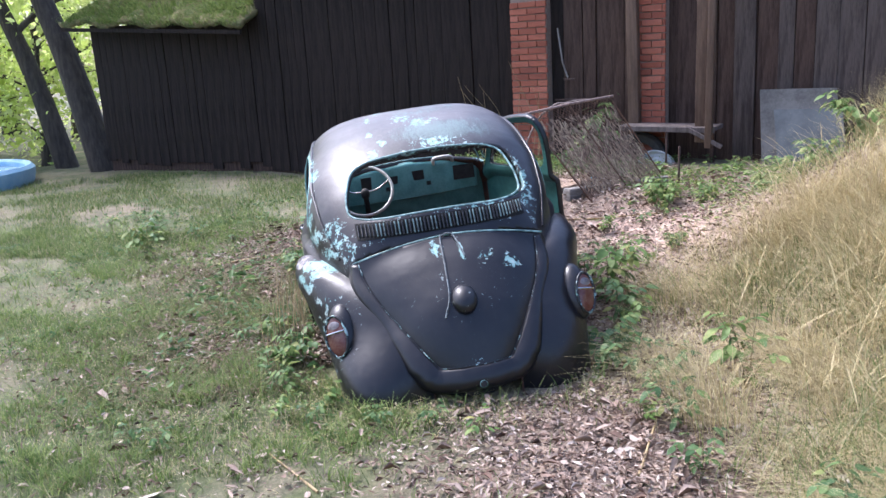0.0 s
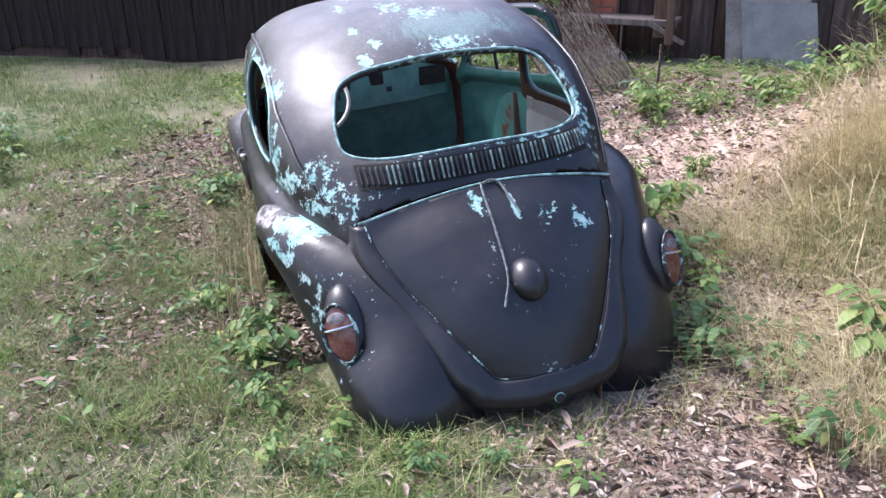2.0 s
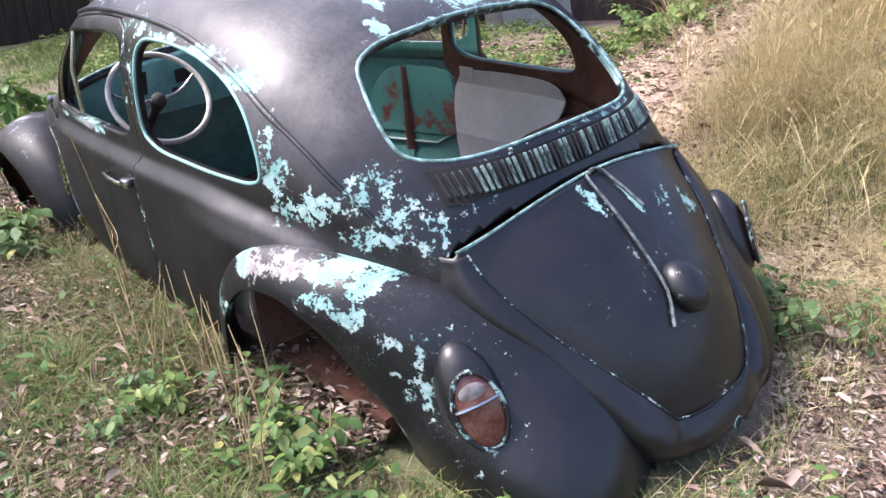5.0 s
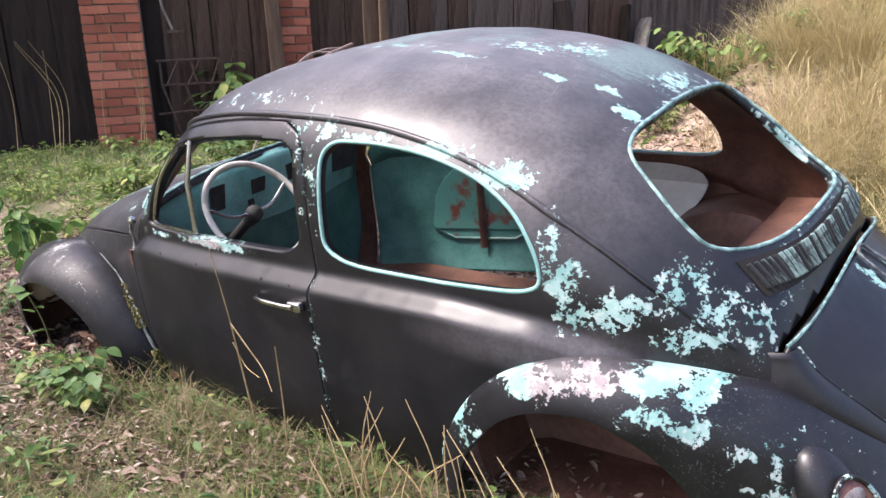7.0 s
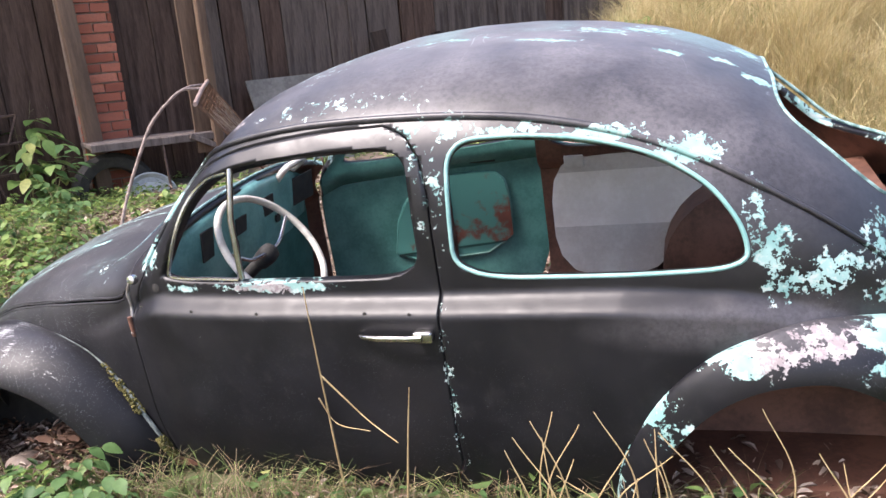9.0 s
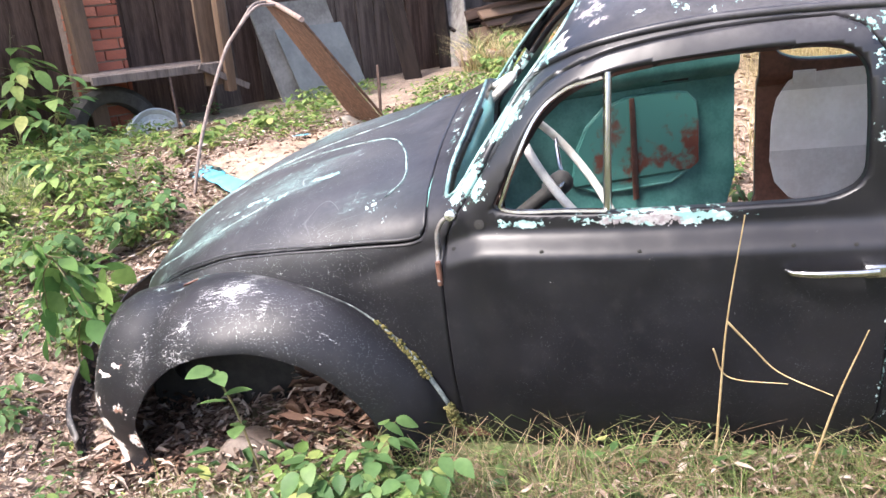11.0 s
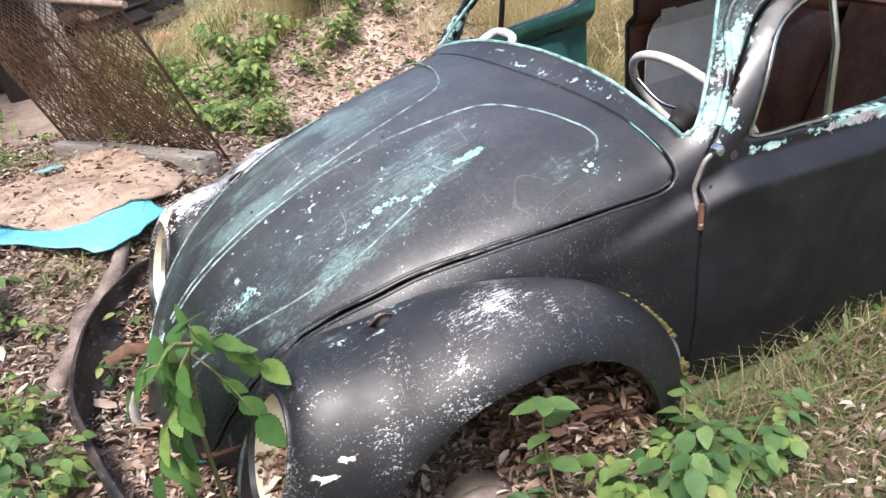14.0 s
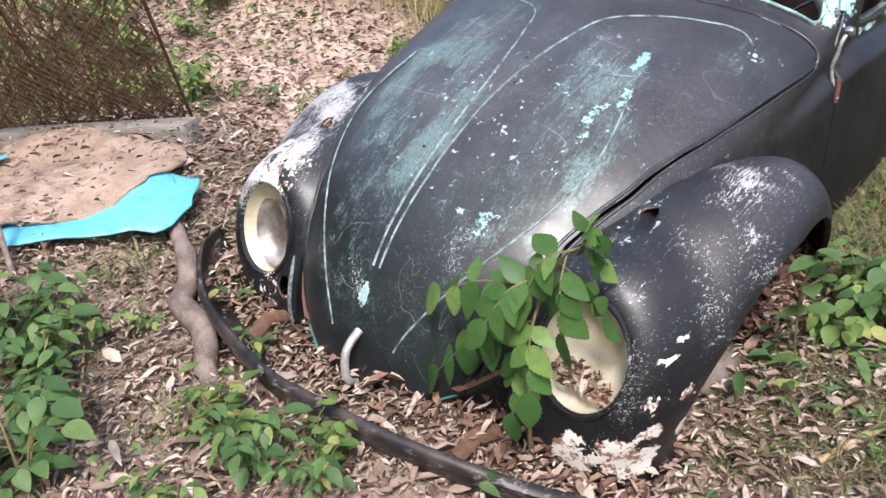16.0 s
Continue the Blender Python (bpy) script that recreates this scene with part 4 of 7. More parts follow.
for x, z in ((1.80, 0.962), (1.865, 0.905), (1.66, 0.912), (1.45, 0.91), (1.14, 0.91), (1.02, 0.908)):
    r = 0.012 if z > 0.95 else 0.005
    door_piece("screw_hole", add_lathe(bmesh.new(), [(r, 0.0), (r * 0.1, 0.001)], frame_along((0, 1, 0.1), on_side(x, z, 0.003)), 12), BLACK)
bm = add_tube(bmesh.new(), curve_through([on_side(1.905, 0.83, 0.004), on_side(1.905, 0.90, 0.012), on_side(1.90, 0.945, 0.024), on_side(1.885, 0.975, 0.036), on_side(1.862, 0.992, 0.042)], 16), 0.0055, 8)
door_piece("mirror_arm", bm, simple("flaking_grey_metal", (0.15, 0.13, 0.12), (0.35, 0.34, 0.33), 40, 0.5, 0.4), "bent arm of a missing mirror")
door_piece("mirror_stub", add_lathe(bmesh.new(), [(0.014, -0.008), (0.016, 0.0), (0.012, 0.01), (0.001, 0.012)], frame_along((0, 1, 0.3), on_side(1.862, 0.992, 0.042)), 12), CHROME)
for z in (0.85,):
    bm = bmesh.new()
    add_tube(bm, [(1.904, skin_y(1.9, z) - 0.001, z - 0.03), (1.904, skin_y(1.9, z) - 0.001, z + 0.03)], 0.007, 8)
    door_piece("hinge", bm, RUST, "rusty door hinge")

# right door, seen from inside: a rusty pressed recess, its ridge and the dark quarterlight post
_recess = rounded([(1.10, 0.50), (1.10, 0.80), (1.16, 0.86), (1.44, 0.86), (1.57, 0.74), (1.62, 0.50)], 1)
gx, gz = np.meshgrid(np.linspace(1.05, 1.66, 50), np.linspace(0.46, 0.9, 40))
co = np.stack([gx.ravel(), np.zeros(gx.size), gz.ravel()], 1)
fs = [(i * 50 + j, i * 50 + j + 1, i * 50 + j + 51, i * 50 + j + 50) for i in range(39) for j in range(49)]
co, fs = clip(co, fs, side_field(co, _recess))
co[:, 1] = [-(skin_y(x, min(z, 0.9)) * LOP(x) - 0.040 - 0.010 * (z > 0.55)) for x, y, z in co]


def recess_material():
    n = Nodes("rust_over_turquoise", 0.6)
    f = n.math("ADD", n.math("MULTIPLY", n.noise(4, 4, 0.6), 0.8), n.math("MULTIPLY", n.noise(30, 4, 0.7), 0.2))
    return n.done(n.mix(n.step(f, 0.49, 0.57), (0.045, 0.175, 0.155), n.mix(n.noise(14, 4), (0.06, 0.018, 0.012), (0.15, 0.05, 0.03))), 0.6)


RECESS = recess_material()
ob = mesh_part("inner_panel", from_arrays("inner_panel", co - hinge_right, fs), RECESS, door_right, "rusty rounded inner panel")
ob.modifiers.new("thickness", "SOLIDIFY").thickness = 0.01
rim = [Vector((x, -(skin_y(x, min(z, 0.9)) * LOP(x) - 0.046), z)) for x, z in np.vstack([_recess, _recess[:1]])]
door_piece("ridge", add_tube(bmesh.new(), rim, 0.008, 6, cap=False), TURQUOISE, "", door_right, hinge_right)
door_piece("brace", add_tube(bmesh.new(), [(1.36, -0.64 * LOP(1.36) - 0.02, 0.46), (1.36, -0.66 * LOP(1.36) - 0.02, 0.86)], 0.022, 6, flat=0.4), RUST, "rusty upright brace", door_right, hinge_right)
for a, b in (((1.14, 0.905), (1.50, 0.925)), ((1.15, 0.77), (1.24, 0.83))):
    door_piece("slot", add_tube(bmesh.new(), [(a[0], -(skin_y(a[0], 0.9) * LOP(a[0]) - 0.05), a[1]), (b[0], -(skin_y(b[0], 0.9) * LOP(b[0]) - 0.05), b[1])], 0.009, 6), BLACK, "", door_right, hinge_right)
door_piece("vent_post", add_tube(bmesh.new(), [(1.512, -(skin_y(1.512, 0.985) * LOP(1.5) - 0.02), 0.98), (1.50, -(skin_y(1.5, 1.28) * LOP(1.5) - 0.012), 1.285)], 0.010, 8), BLACK, "dark quarterlight post", door_right, hinge_right)

# bonnet fittings
bm = add_tube(bmesh.new(), curve_through([(3.04, 0, 0.515), (3.085, 0, 0.49), (3.10, 0, 0.45), (3.098, 0, 0.41), (3.072, 0, 0.385)], 20), 0.015, 10, flat=0.7)
part("bonnet_handle", bm, simple("dulled_chrome", (0.34, 0.32, 0.31), (0.55, 0.53, 0.51), 40, 0.5, 0.35), hood, "tarnished bonnet handle", 50)
CREASE = simple("chalky_pressed_line", (0.035, 0.045, 0.045), (0.26, 0.36, 0.35), 34, 0.55)
for sign in (1, -1):
    loop = [(2.052, 0.499), (2.019, 0.462), (2.010, 0.42), (2.015, 0.376), (2.043, 0.249), (2.111, 0.114), (2.252, 0.063), (2.405, 0.034), (2.54, 0.020), (2.75, 0.014), (2.958, 0.010)]
    outer = [(2.38, 0.335), (2.50, 0.36), (2.62, 0.365), (2.76, 0.32), (2.88, 0.245), (2.97, 0.17), (3.035, 0.10)]
    for line, r in ((loop, 0.0036), (outer, 0.0028)):
        part("crease", add_tube(bmesh.new(), [on_skin(x, sign * y, -0.0005) for x, y in curve_through(line, 64)], r, 6), CREASE, hood, "pale worn pressed line", 60)
_edge = [(1.945, 0.922), (1.985, 0.9095), (2.09, 0.8985), (2.2, 0.886), (2.35, 0.868), (2.5, 0.8375), (2.61, 0.80), (2.72, 0.7505), (2.80, 0.70), (2.86, 0.641), (2.91, 0.575), (2.95, 0.505), (2.985, 0.415)]
_edge = np.array([tuple(p)[:2] for p in curve_through([(x, z, 0.0) for x, z in _edge], 90)])
_side = np.gradient(_edge, axis=0)
_side = np.stack([-_side[:, 1], _side[:, 0]], 1) / np.linalg.norm(_side, axis=1)[:, None]
for sign in (1, -1):
    for off, owner, name in ((0.0058, hood, "rolled_edge"), (-0.0062, body, "joint_edge")):
        ob = part(name, add_tube(bmesh.new(), lopsided([on_side(x, z, -0.003, sign) for x, z in _edge + _side * off]), 0.0048, 8), PAINT, owner, "", 60)
        weathered(ob.data)
for x, y in ((2.35, 0.02), (2.7, -0.05), (2.45, 0.05), (2.9, 0.01)):
    part("pit", add_lathe(bmesh.new(), [(0.005, 0.0), (0.0005, 0.0008)], frame_along((0.3, 0, 1), on_skin(x, y, 0.0015)), 8), BLACK, hood)

# inside
def panel(name, corners, mat, parent, thick=0.02, label=""):
    bm = bmesh.new()
    vs = [bm.verts.new(p) for p in corners]
    f = bm.faces.new(vs)
    bm.normal_update()
    n = f.normal.copy()
    r = bmesh.ops.extrude_face_region(bm, geom=[f])
    bmesh.ops.translate(bm, verts=[v for v in r["geom"] if isinstance(v, bmesh.types.BMVert)], vec=n * thick)
    bmesh.ops.recalc_face_normals(bm, faces=bm.faces)
    return part(name, bm, mat, parent, label)


panel("floor_pan", [(-0.1, -0.64, 0.36), (2.0, -0.64, 0.36), (2.0, 0.64, 0.36), (-0.1, 0.64, 0.36)], RUST, car, label="rusty floor littered with leaves")
panel("bulkhead", [(1.98, -0.58, 0.36), (1.98, 0.58, 0.36), (1.93, 0.55, 0.98), (1.93, -0.55, 0.98)], TURQUOISE, car)
panel("rear_bulkhead", [(0.22, -0.37, 0.36), (0.22, 0.37, 0.36), (0.0, 0.37, 0.86), (0.0, -0.37, 0.86)], RUST, car)
panel("parcel_shelf", [(0.0, -0.52, 0.86), (0.0, 0.52, 0.86), (-0.17, 0.42, 0.90), (-0.17, -0.42, 0.90)], RUST, car)
for sign in (1, -1):
    bm = bmesh.new()
    add_lathe(bm, [(0.33, -0.13), (0.325, 0.10), (0.29, 0.13), (0.02, 0.14)], frame_along((0, -sign, 0), (0.16, sign * 0.52, 0.52)), 28, close=True)
    part("wheel_housing", bm, RUST, car, "red-brown rounded wheel housing", 40)
    panel("inner_wing", [(2.0, sign * 0.42, 0.2), (2.92, sign * 0.40, 0.2), (2.86, sign * 0.40, 0.66), (2.0, sign * 0.42, 0.80)], BLACK, car, 0.012, "dark inner wing in the wheel arch")
DRUM = simple("grey_brown_rusty_iron", (0.085, 0.062, 0.05), (0.20, 0.16, 0.135), 14, 0.75, bump=0.3)
_hub = CAR.inverted() @ Vector((-0.685, 2.51, -0.045))
part("brake_drum", add_lathe(bmesh.new(), [(0.018, 0.065), (0.036, 0.065), (0.04, 0.05), (0.075, 0.045), (0.088, 0.035), (0.092, 0.02), (0.088, 0.01), (0.092, 0.0), (0.092, -0.05), (0.02, -0.05)], frame_along((0.25, 0.94, 0.2), _hub), 32, close=True), DRUM, car, "rusty brake drum in the front wheel arch", 40)
# dashboard
def dash_rim(y):
    """Lower edge of the windscreen opening, on the inside."""
    z = np.interp(abs(y), [0.0, 0.3, 0.52, 0.60], [1.092, 1.077, 1.032, 1.0]) - np.interp(abs(y), [0, 0.4, 0.57], [0.014, 0.02, 0.035])
    return np.array([front_x(z, y) - 0.02, y, z])


def dash_mesh():
    co = []
    for y in np.linspace(-0.57, 0.57, 40):
        top = dash_rim(y)
        face = top[0] - 0.035
        co += [top, top + (-0.018, 0, -0.003), (face + 0.004, y, top[2] - 0.015), (face, y, top[2] - 0.03), (face + 0.02, y, 0.88), (face + 0.03, y, 0.82), (face + 0.06, y, 0.815)]
    return lopsided(co), [(a * 7 + b, a * 7 + b + 1, a * 7 + b + 8, a * 7 + b + 7) for a in range(39) for b in range(6)]


# dash turquoise is lightened, with the cabin's haze put into the colour
DASH = simple("lightened_turquoise_dash", (0.09, 0.25, 0.23), (0.16, 0.36, 0.335), 9, 0.4, bump=0.1)
dash = mesh_part("dashboard", from_arrays("dashboard", *dash_mesh()), DASH, car, "bare turquoise dashboard with empty instrument openings", 50)
dash.modifiers.new("thickness", "SOLIDIFY").thickness = 0.006
part("dash_ledge", add_tube(bmesh.new(), lopsided([dash_rim(y) + (-0.016, 0, 0.0) for y in np.linspace(-0.56, 0.56, 40)]), 0.006, 8), PALE_TURQ, dash, "pale turquoise ledge", 60)
for y, z, sy, sz in ((0.30, 0.92, 0.10, 0.10), (0.10, 0.92, 0.10, 0.06), (-0.05, 0.93, 0.14, 0.07), (-0.38, 0.90, 0.30, 0.11), (0.16, 0.86, 0.03, 0.03), (-0.16, 0.86, 0.03, 0.03)):
    bm = bmesh.new()
    add_box(bm, (0.006, sy, sz), Matrix.Translation((dash_rim(y)[0] - 0.031, y * (1.0 if y > 0 else 0.91), z + 0.045)) @ pose(0, 0, 0, 0, -8, math.degrees(math.atan(0.25 * y))), 0.002)
    part("opening", bm, BLACK, dash)
# steering wheel
WHEEL = frame_along((-0.80, 0.02, 0.60), (1.60, 0.335, 0.95))
sw = part("steering_wheel", add_tube(bmesh.new(), [WHEEL @ Vector((0.195 * math.cos(a), 0.195 * math.sin(a), 0)) for a in np.linspace(0, 2 * math.pi, 49)], 0.0115, 10, cap=False), WHITE_PAINT, car, "thin cream steering wheel with a chipped rim", 60)
part("hub", add_lathe(bmesh.new(), [(0.028, -0.07), (0.032, -0.03), (0.029, -0.01), (0.015, 0.002), (0.002, 0.004)], WHEEL, 20), BLACK, sw, "black hub", 50)
for a in (0.35, math.pi - 0.35):
    part("spoke", add_tube(bmesh.new(), curve_through([WHEEL @ Vector((r * math.cos(a), r * math.sin(a) - 0.018 * math.sin(math.pi * r / 0.19), z)) for r, z in ((0.02, -0.015), (0.10, -0.022), (0.19, 0.0))], 12), 0.006, 8), CHROME, sw, "slim chrome spoke", 60)
part("column", add_tube(bmesh.new(), [WHEEL @ Vector((0, 0, -0.05)), WHEEL @ Vector((0, 0, -0.55))], 0.02, 10), BLACK, car, "black steering column", 60)
# grab handle on the right of the dashboard
part("grab_handle", add_tube(bmesh.new(), curve_through([(1.85, -0.20, 1.03), (1.80, -0.20, 1.075), (1.78, -0.25, 1.085), (1.785, -0.32, 1.08), (1.85, -0.345, 1.04)], 20), 0.013, 10), WHITE_PAINT, car, "pale plastic grab handle", 60)
# grey and white lining beside the back seat
_card = rounded([(0.90, 0.46), (0.90, 0.93), (0.62, 0.945), (0.32, 0.94), (0.28, 0.87), (0.40, 0.72), (0.46, 0.60), (0.50, 0.46)], 2)
for sign in (-1, 1):
    for name, lo, hi, mat, lab in (("lining_card", 0.0, 0.66, TRIM_GREY, ""), ("lining_card", 0.66, 0.88, TRIM_WHITE, "soiled white vinyl lining"), ("lining_card", 0.88, 1.5, TRIM_GREY, "")):
        gx, gz = np.meshgrid(np.linspace(0.26, 0.95, 60), np.linspace(0.44, 1.0, 50))
        co = np.stack([gx.ravel(), np.zeros(gx.size), gz.ravel()], 1)
        fs = [(i * 60 + j, i * 60 + j + 1, i * 60 + j + 61, i * 60 + j + 60) for i in range(49) for j in range(59)]
        co, fs = clip(co, fs, side_field(co, _card))
        co, fs = clip(co, fs, np.maximum(lo - co[:, 2], co[:, 2] - hi))
        co[:, 1] = [sign * (skin_y(x, min(z, 0.9)) * (1 if sign > 0 else LOP(x)) - 0.075) for x, y, z in co]
        ob = mesh_part(name, from_arrays(name, co, fs), mat, car, lab)
        s = ob.modifiers.new("thickness", "SOLIDIFY")
        s.thickness, s.offset = 0.008, 0.0
bm = bmesh.new()
add_box(bm, (0.075, 0.008, 0.05), Matrix.Translation((0.80, -0.60, 0.925)), 0.003)
part("ashtray", bm, TRIM_GREY, car, "small ashtray")


# ---- ground ----
def ground_z(x, y):
    """Height of the ground: a lawn, a bank to the right of the car and a flat yard before the barn."""
    x, y = np.asarray(x, float), np.asarray(y, float)
    z = 0.03 + 0.10 * ease(-1.2, 1.2, x) * ease(-1.5, 2.5, y) - 0.10 * ease(0.5, 3.5, y) * ease(0.3, -1.5, x) + 0.12 * ease(0.4, 1.2, x) * ease(1.5, 3.0, y)
    z = z + 1.25 * ease(1.0, 4.4, x) * (1 - 0.85 * ease(4.5, 5.7, x)) * (1 - ease(0.6, 2.1, y - 0.15 * (x - 2.0) + 0.5 * ease(2.8, 4.0, x))) * ease(-14, -5, y)
    z = z + 0.08 * ease(1.2, 1.8, x) * np.exp(-(((y - 2.5) / 0.4) ** 2)) + 0.10 * ease(1.2, 2.2, x) * np.exp(-(((y - 1.7) / 0.6) ** 2))
    z = z + 0.10 * np.exp(-((x - 1.3) ** 2 / 0.5 + (y - 2.9) ** 2 / 0.35))
    z = z - 0.10 * np.exp(-(((x + 0.62) / 0.38) ** 2) - ((y - 2.85) / 0.30) ** 2) - 0.08 * np.exp(-(((x - 0.3) / 0.30) ** 2) - ((y - 2.98) / 0.20) ** 2)
    z = z - 0.12 * ease(-2, -7, x)
    return z


def patches(x, y, scale, seed):
    """Soft random patches between 0 and 1."""
    out = np.zeros(np.shape(x))
    rng = np.random.default_rng(seed)
    for k in range(5):
        a, b, p, q = rng.uniform(0.6, 1.6, 2).tolist() + rng.uniform(0, 6.3, 2).tolist()
        r = rng.uniform(0, 6.3)
        out += np.sin((x * math.cos(r) + y * math.sin(r)) * a * scale + p) * np.sin((y * math.cos(r) - x * math.sin(r)) * b * scale + q)
    return np.clip(0.5 + out / 4.0, 0, 1)


def litter_share(x, y):
    """How much dead leaf and bare soil covers a place."""
    a = ease(-0.9, 0.3, x + 0.25 * np.sin(y * 2.1)) * ease(5.8, 4.8, x) * ease(-3.2, -1.6, y + 0.6 * x) * ease(4.6, 3.4, y)
    b = ease(2.2, 3.0, y) * ease(-2.2, -0.9, x) * ease(4.8, 3.7, y)
    c = ease(0.75, 0.95, patches(x, y, 1.3, 5)) * 0.4
    return np.clip(np.maximum(np.maximum(a, b), c), 0, 1)


def bank_share(x, y):
    """Where the dry grass of the bank grows."""
    return ease(0.75, 1.6, x + 0.35 * (patches(x, y, 1.5, 21) - 0.5) + 0.45 * ease(-0.9, -2.2, y)) * (1 - ease(0.45, 1.05, y + 0.5 * patches(x, y, 1.2, 22) - 0.38 * ease(1.7, 2.4, x) - 0.45 * ease(2.6, 3.3, x))) * ease(5.4, 4.5, x + 0.9 * (patches(x, y, 1.1, 24) - 0.5)) * ease(-3.7, -2.9, y + 0.9 * (patches(x, y, 1.1, 25) - 0.5))


def bare_bank(x, y):
    """Where bare soil shows on the bank; its colour is also raised for sunlight."""
    return ease(1.1, 1.6, x) * (1 - ease(2.0, 2.5, y)) * ease(0.35, 0.95, y - 0.25 * ease(1.8, 2.8, x)) * 0.9 * (1 - ease(2.6, 3.3, x)) * (0.45 + 0.55 * patches(x, y, 2.4, 28))


def ground_material():
    n = Nodes("soil_and_turf", 0.95)
    big, mid, fine = n.noise(0.9, 4), n.noise(6, 5, 0.65), n.noise(70, 4, 0.7)
    soil = n.mix(n.step(mid, 0.35, 0.65), (0.15, 0.108, 0.08), (0.27, 0.20, 0.15))
    soil = n.mix(n.step(fine, 0.45, 0.7, 0, 0.7), soil, (0.40, 0.32, 0.25))
    turf = n.mix(n.step(mid, 0.35, 0.7), (0.055, 0.072, 0.024), (0.11, 0.125, 0.048))
    turf = n.mix(n.step(fine, 0.52, 0.75, 0, 0.55), turf, (0.18, 0.16, 0.09))
    turf = n.mix(n.step(n.noise(2.6, 4, 0.6), 0.42, 0.62, 0.06, 0.5), turf, n.mix(n.step(fine, 0.4, 0.65), (0.16, 0.13, 0.09), (0.29, 0.235, 0.175)))
    turf = n.mix(n.step(big, 0.58, 0.72, 0, 0.4), turf, (0.30, 0.235, 0.16))
    n.bump(n.math("ADD", mid, n.math("MULTIPLY", fine, 0.5)), 0.7, 0.03)
    # pinkish bare soil, with the bank's sunlight also put into its colour
    lit_clay = n.mix(n.step(mid, 0.35, 0.65), (0.44, 0.305, 0.24), (0.64, 0.49, 0.40))
    soil = n.mix(n.attr("lit_clay"), soil, lit_clay)
    straw = n.mix(n.step(mid, 0.35, 0.65), (0.15, 0.12, 0.065), (0.29, 0.235, 0.14))
    return n.done(n.mix(n.attr("straw"), n.mix(n.attr("litter"), turf, soil), straw), 0.95)


GROUND_MAT = ground_material()


def grow_ground():
    near = np.arange(-8, 8.01, 0.08)
    far = np.array([10, 13, 18, 26, 40, 70, 140, 300, 900])
    xs = np.r_[-far[::-1], near, far]
    ys = np.r_[-far[::-1], near + 2, far + 4]
    gx, gy = np.meshgrid(xs, ys)
    z = ground_z(gx, gy) + 0.025 * (patches(gx, gy, 3.1, 2) - 0.5) + 0.012 * (patches(gx, gy, 9.0, 3) - 0.5)
    co = np.stack([gx.ravel(), gy.ravel(), z.ravel()], 1)
    k = len(xs)
    me = from_arrays("ground", co, [(i * k + j, i * k + j + 1, (i + 1) * k + j + 1, (i + 1) * k + j) for i in range(len(ys) - 1) for j in range(k - 1)])
    me.attributes.new("litter", "FLOAT", "POINT").data.foreach_set("value", litter_share(co[:, 0], co[:, 1]))
    me.attributes.new("straw", "FLOAT", "POINT").data.foreach_set("value", bank_share(co[:, 0], co[:, 1]))
    bare = bare_bank(co[:, 0], co[:, 1])
    me.attributes.new("lit_clay", "FLOAT", "POINT").data.foreach_set("value", bare)
    me.attributes["litter"].data.foreach_set("value", np.maximum(bare, litter_share(co[:, 0], co[:, 1])))
    return tagged(mesh_part("ground", me, GROUND_MAT, smooth=180), "patchy lawn turning to leaf litter and a bank", "ground", kind="structure")


ground = grow_ground()

# ---- barn ----
WALL_AT, WALL_U, WALL_N = Vector((1.67, 6.08, 0)), Vector((0.78, -0.626, 0)), Vector((-0.626, -0.78, 0))


def wall_point(u, n, z):
    return WALL_AT + WALL_U * u + WALL_N * n + Vector((0, 0, z))


WALL = Matrix((WALL_U, -WALL_N, Vector((0, 0, 1)))).transposed().to_4x4()
WALL.translation = WALL_AT      # local x along the wall, y into the barn, z up


def brick_material():
    n = Nodes("old_red_brick", 0.9)
    r = n.rand()
    col = n.ramp(r, [(0.0, (0.25, 0.070, 0.040)), (0.5, (0.36, 0.108, 0.062)), (1.0, (0.44, 0.155, 0.095))])
    g = n.noise(60, 4, 0.7)
    col = n.mix(n.step(g, 0.4, 0.75, 0, 0.5), col, (0.16, 0.07, 0.05))
    n.bump(g, 0.5, 0.006)
    return n.done(col, 0.9)


BRICK = brick_material()
MORTAR = simple("crumbling_mortar", (0.20, 0.15, 0.12), (0.30, 0.23, 0.19), 30, 0.95, bump=0.5)


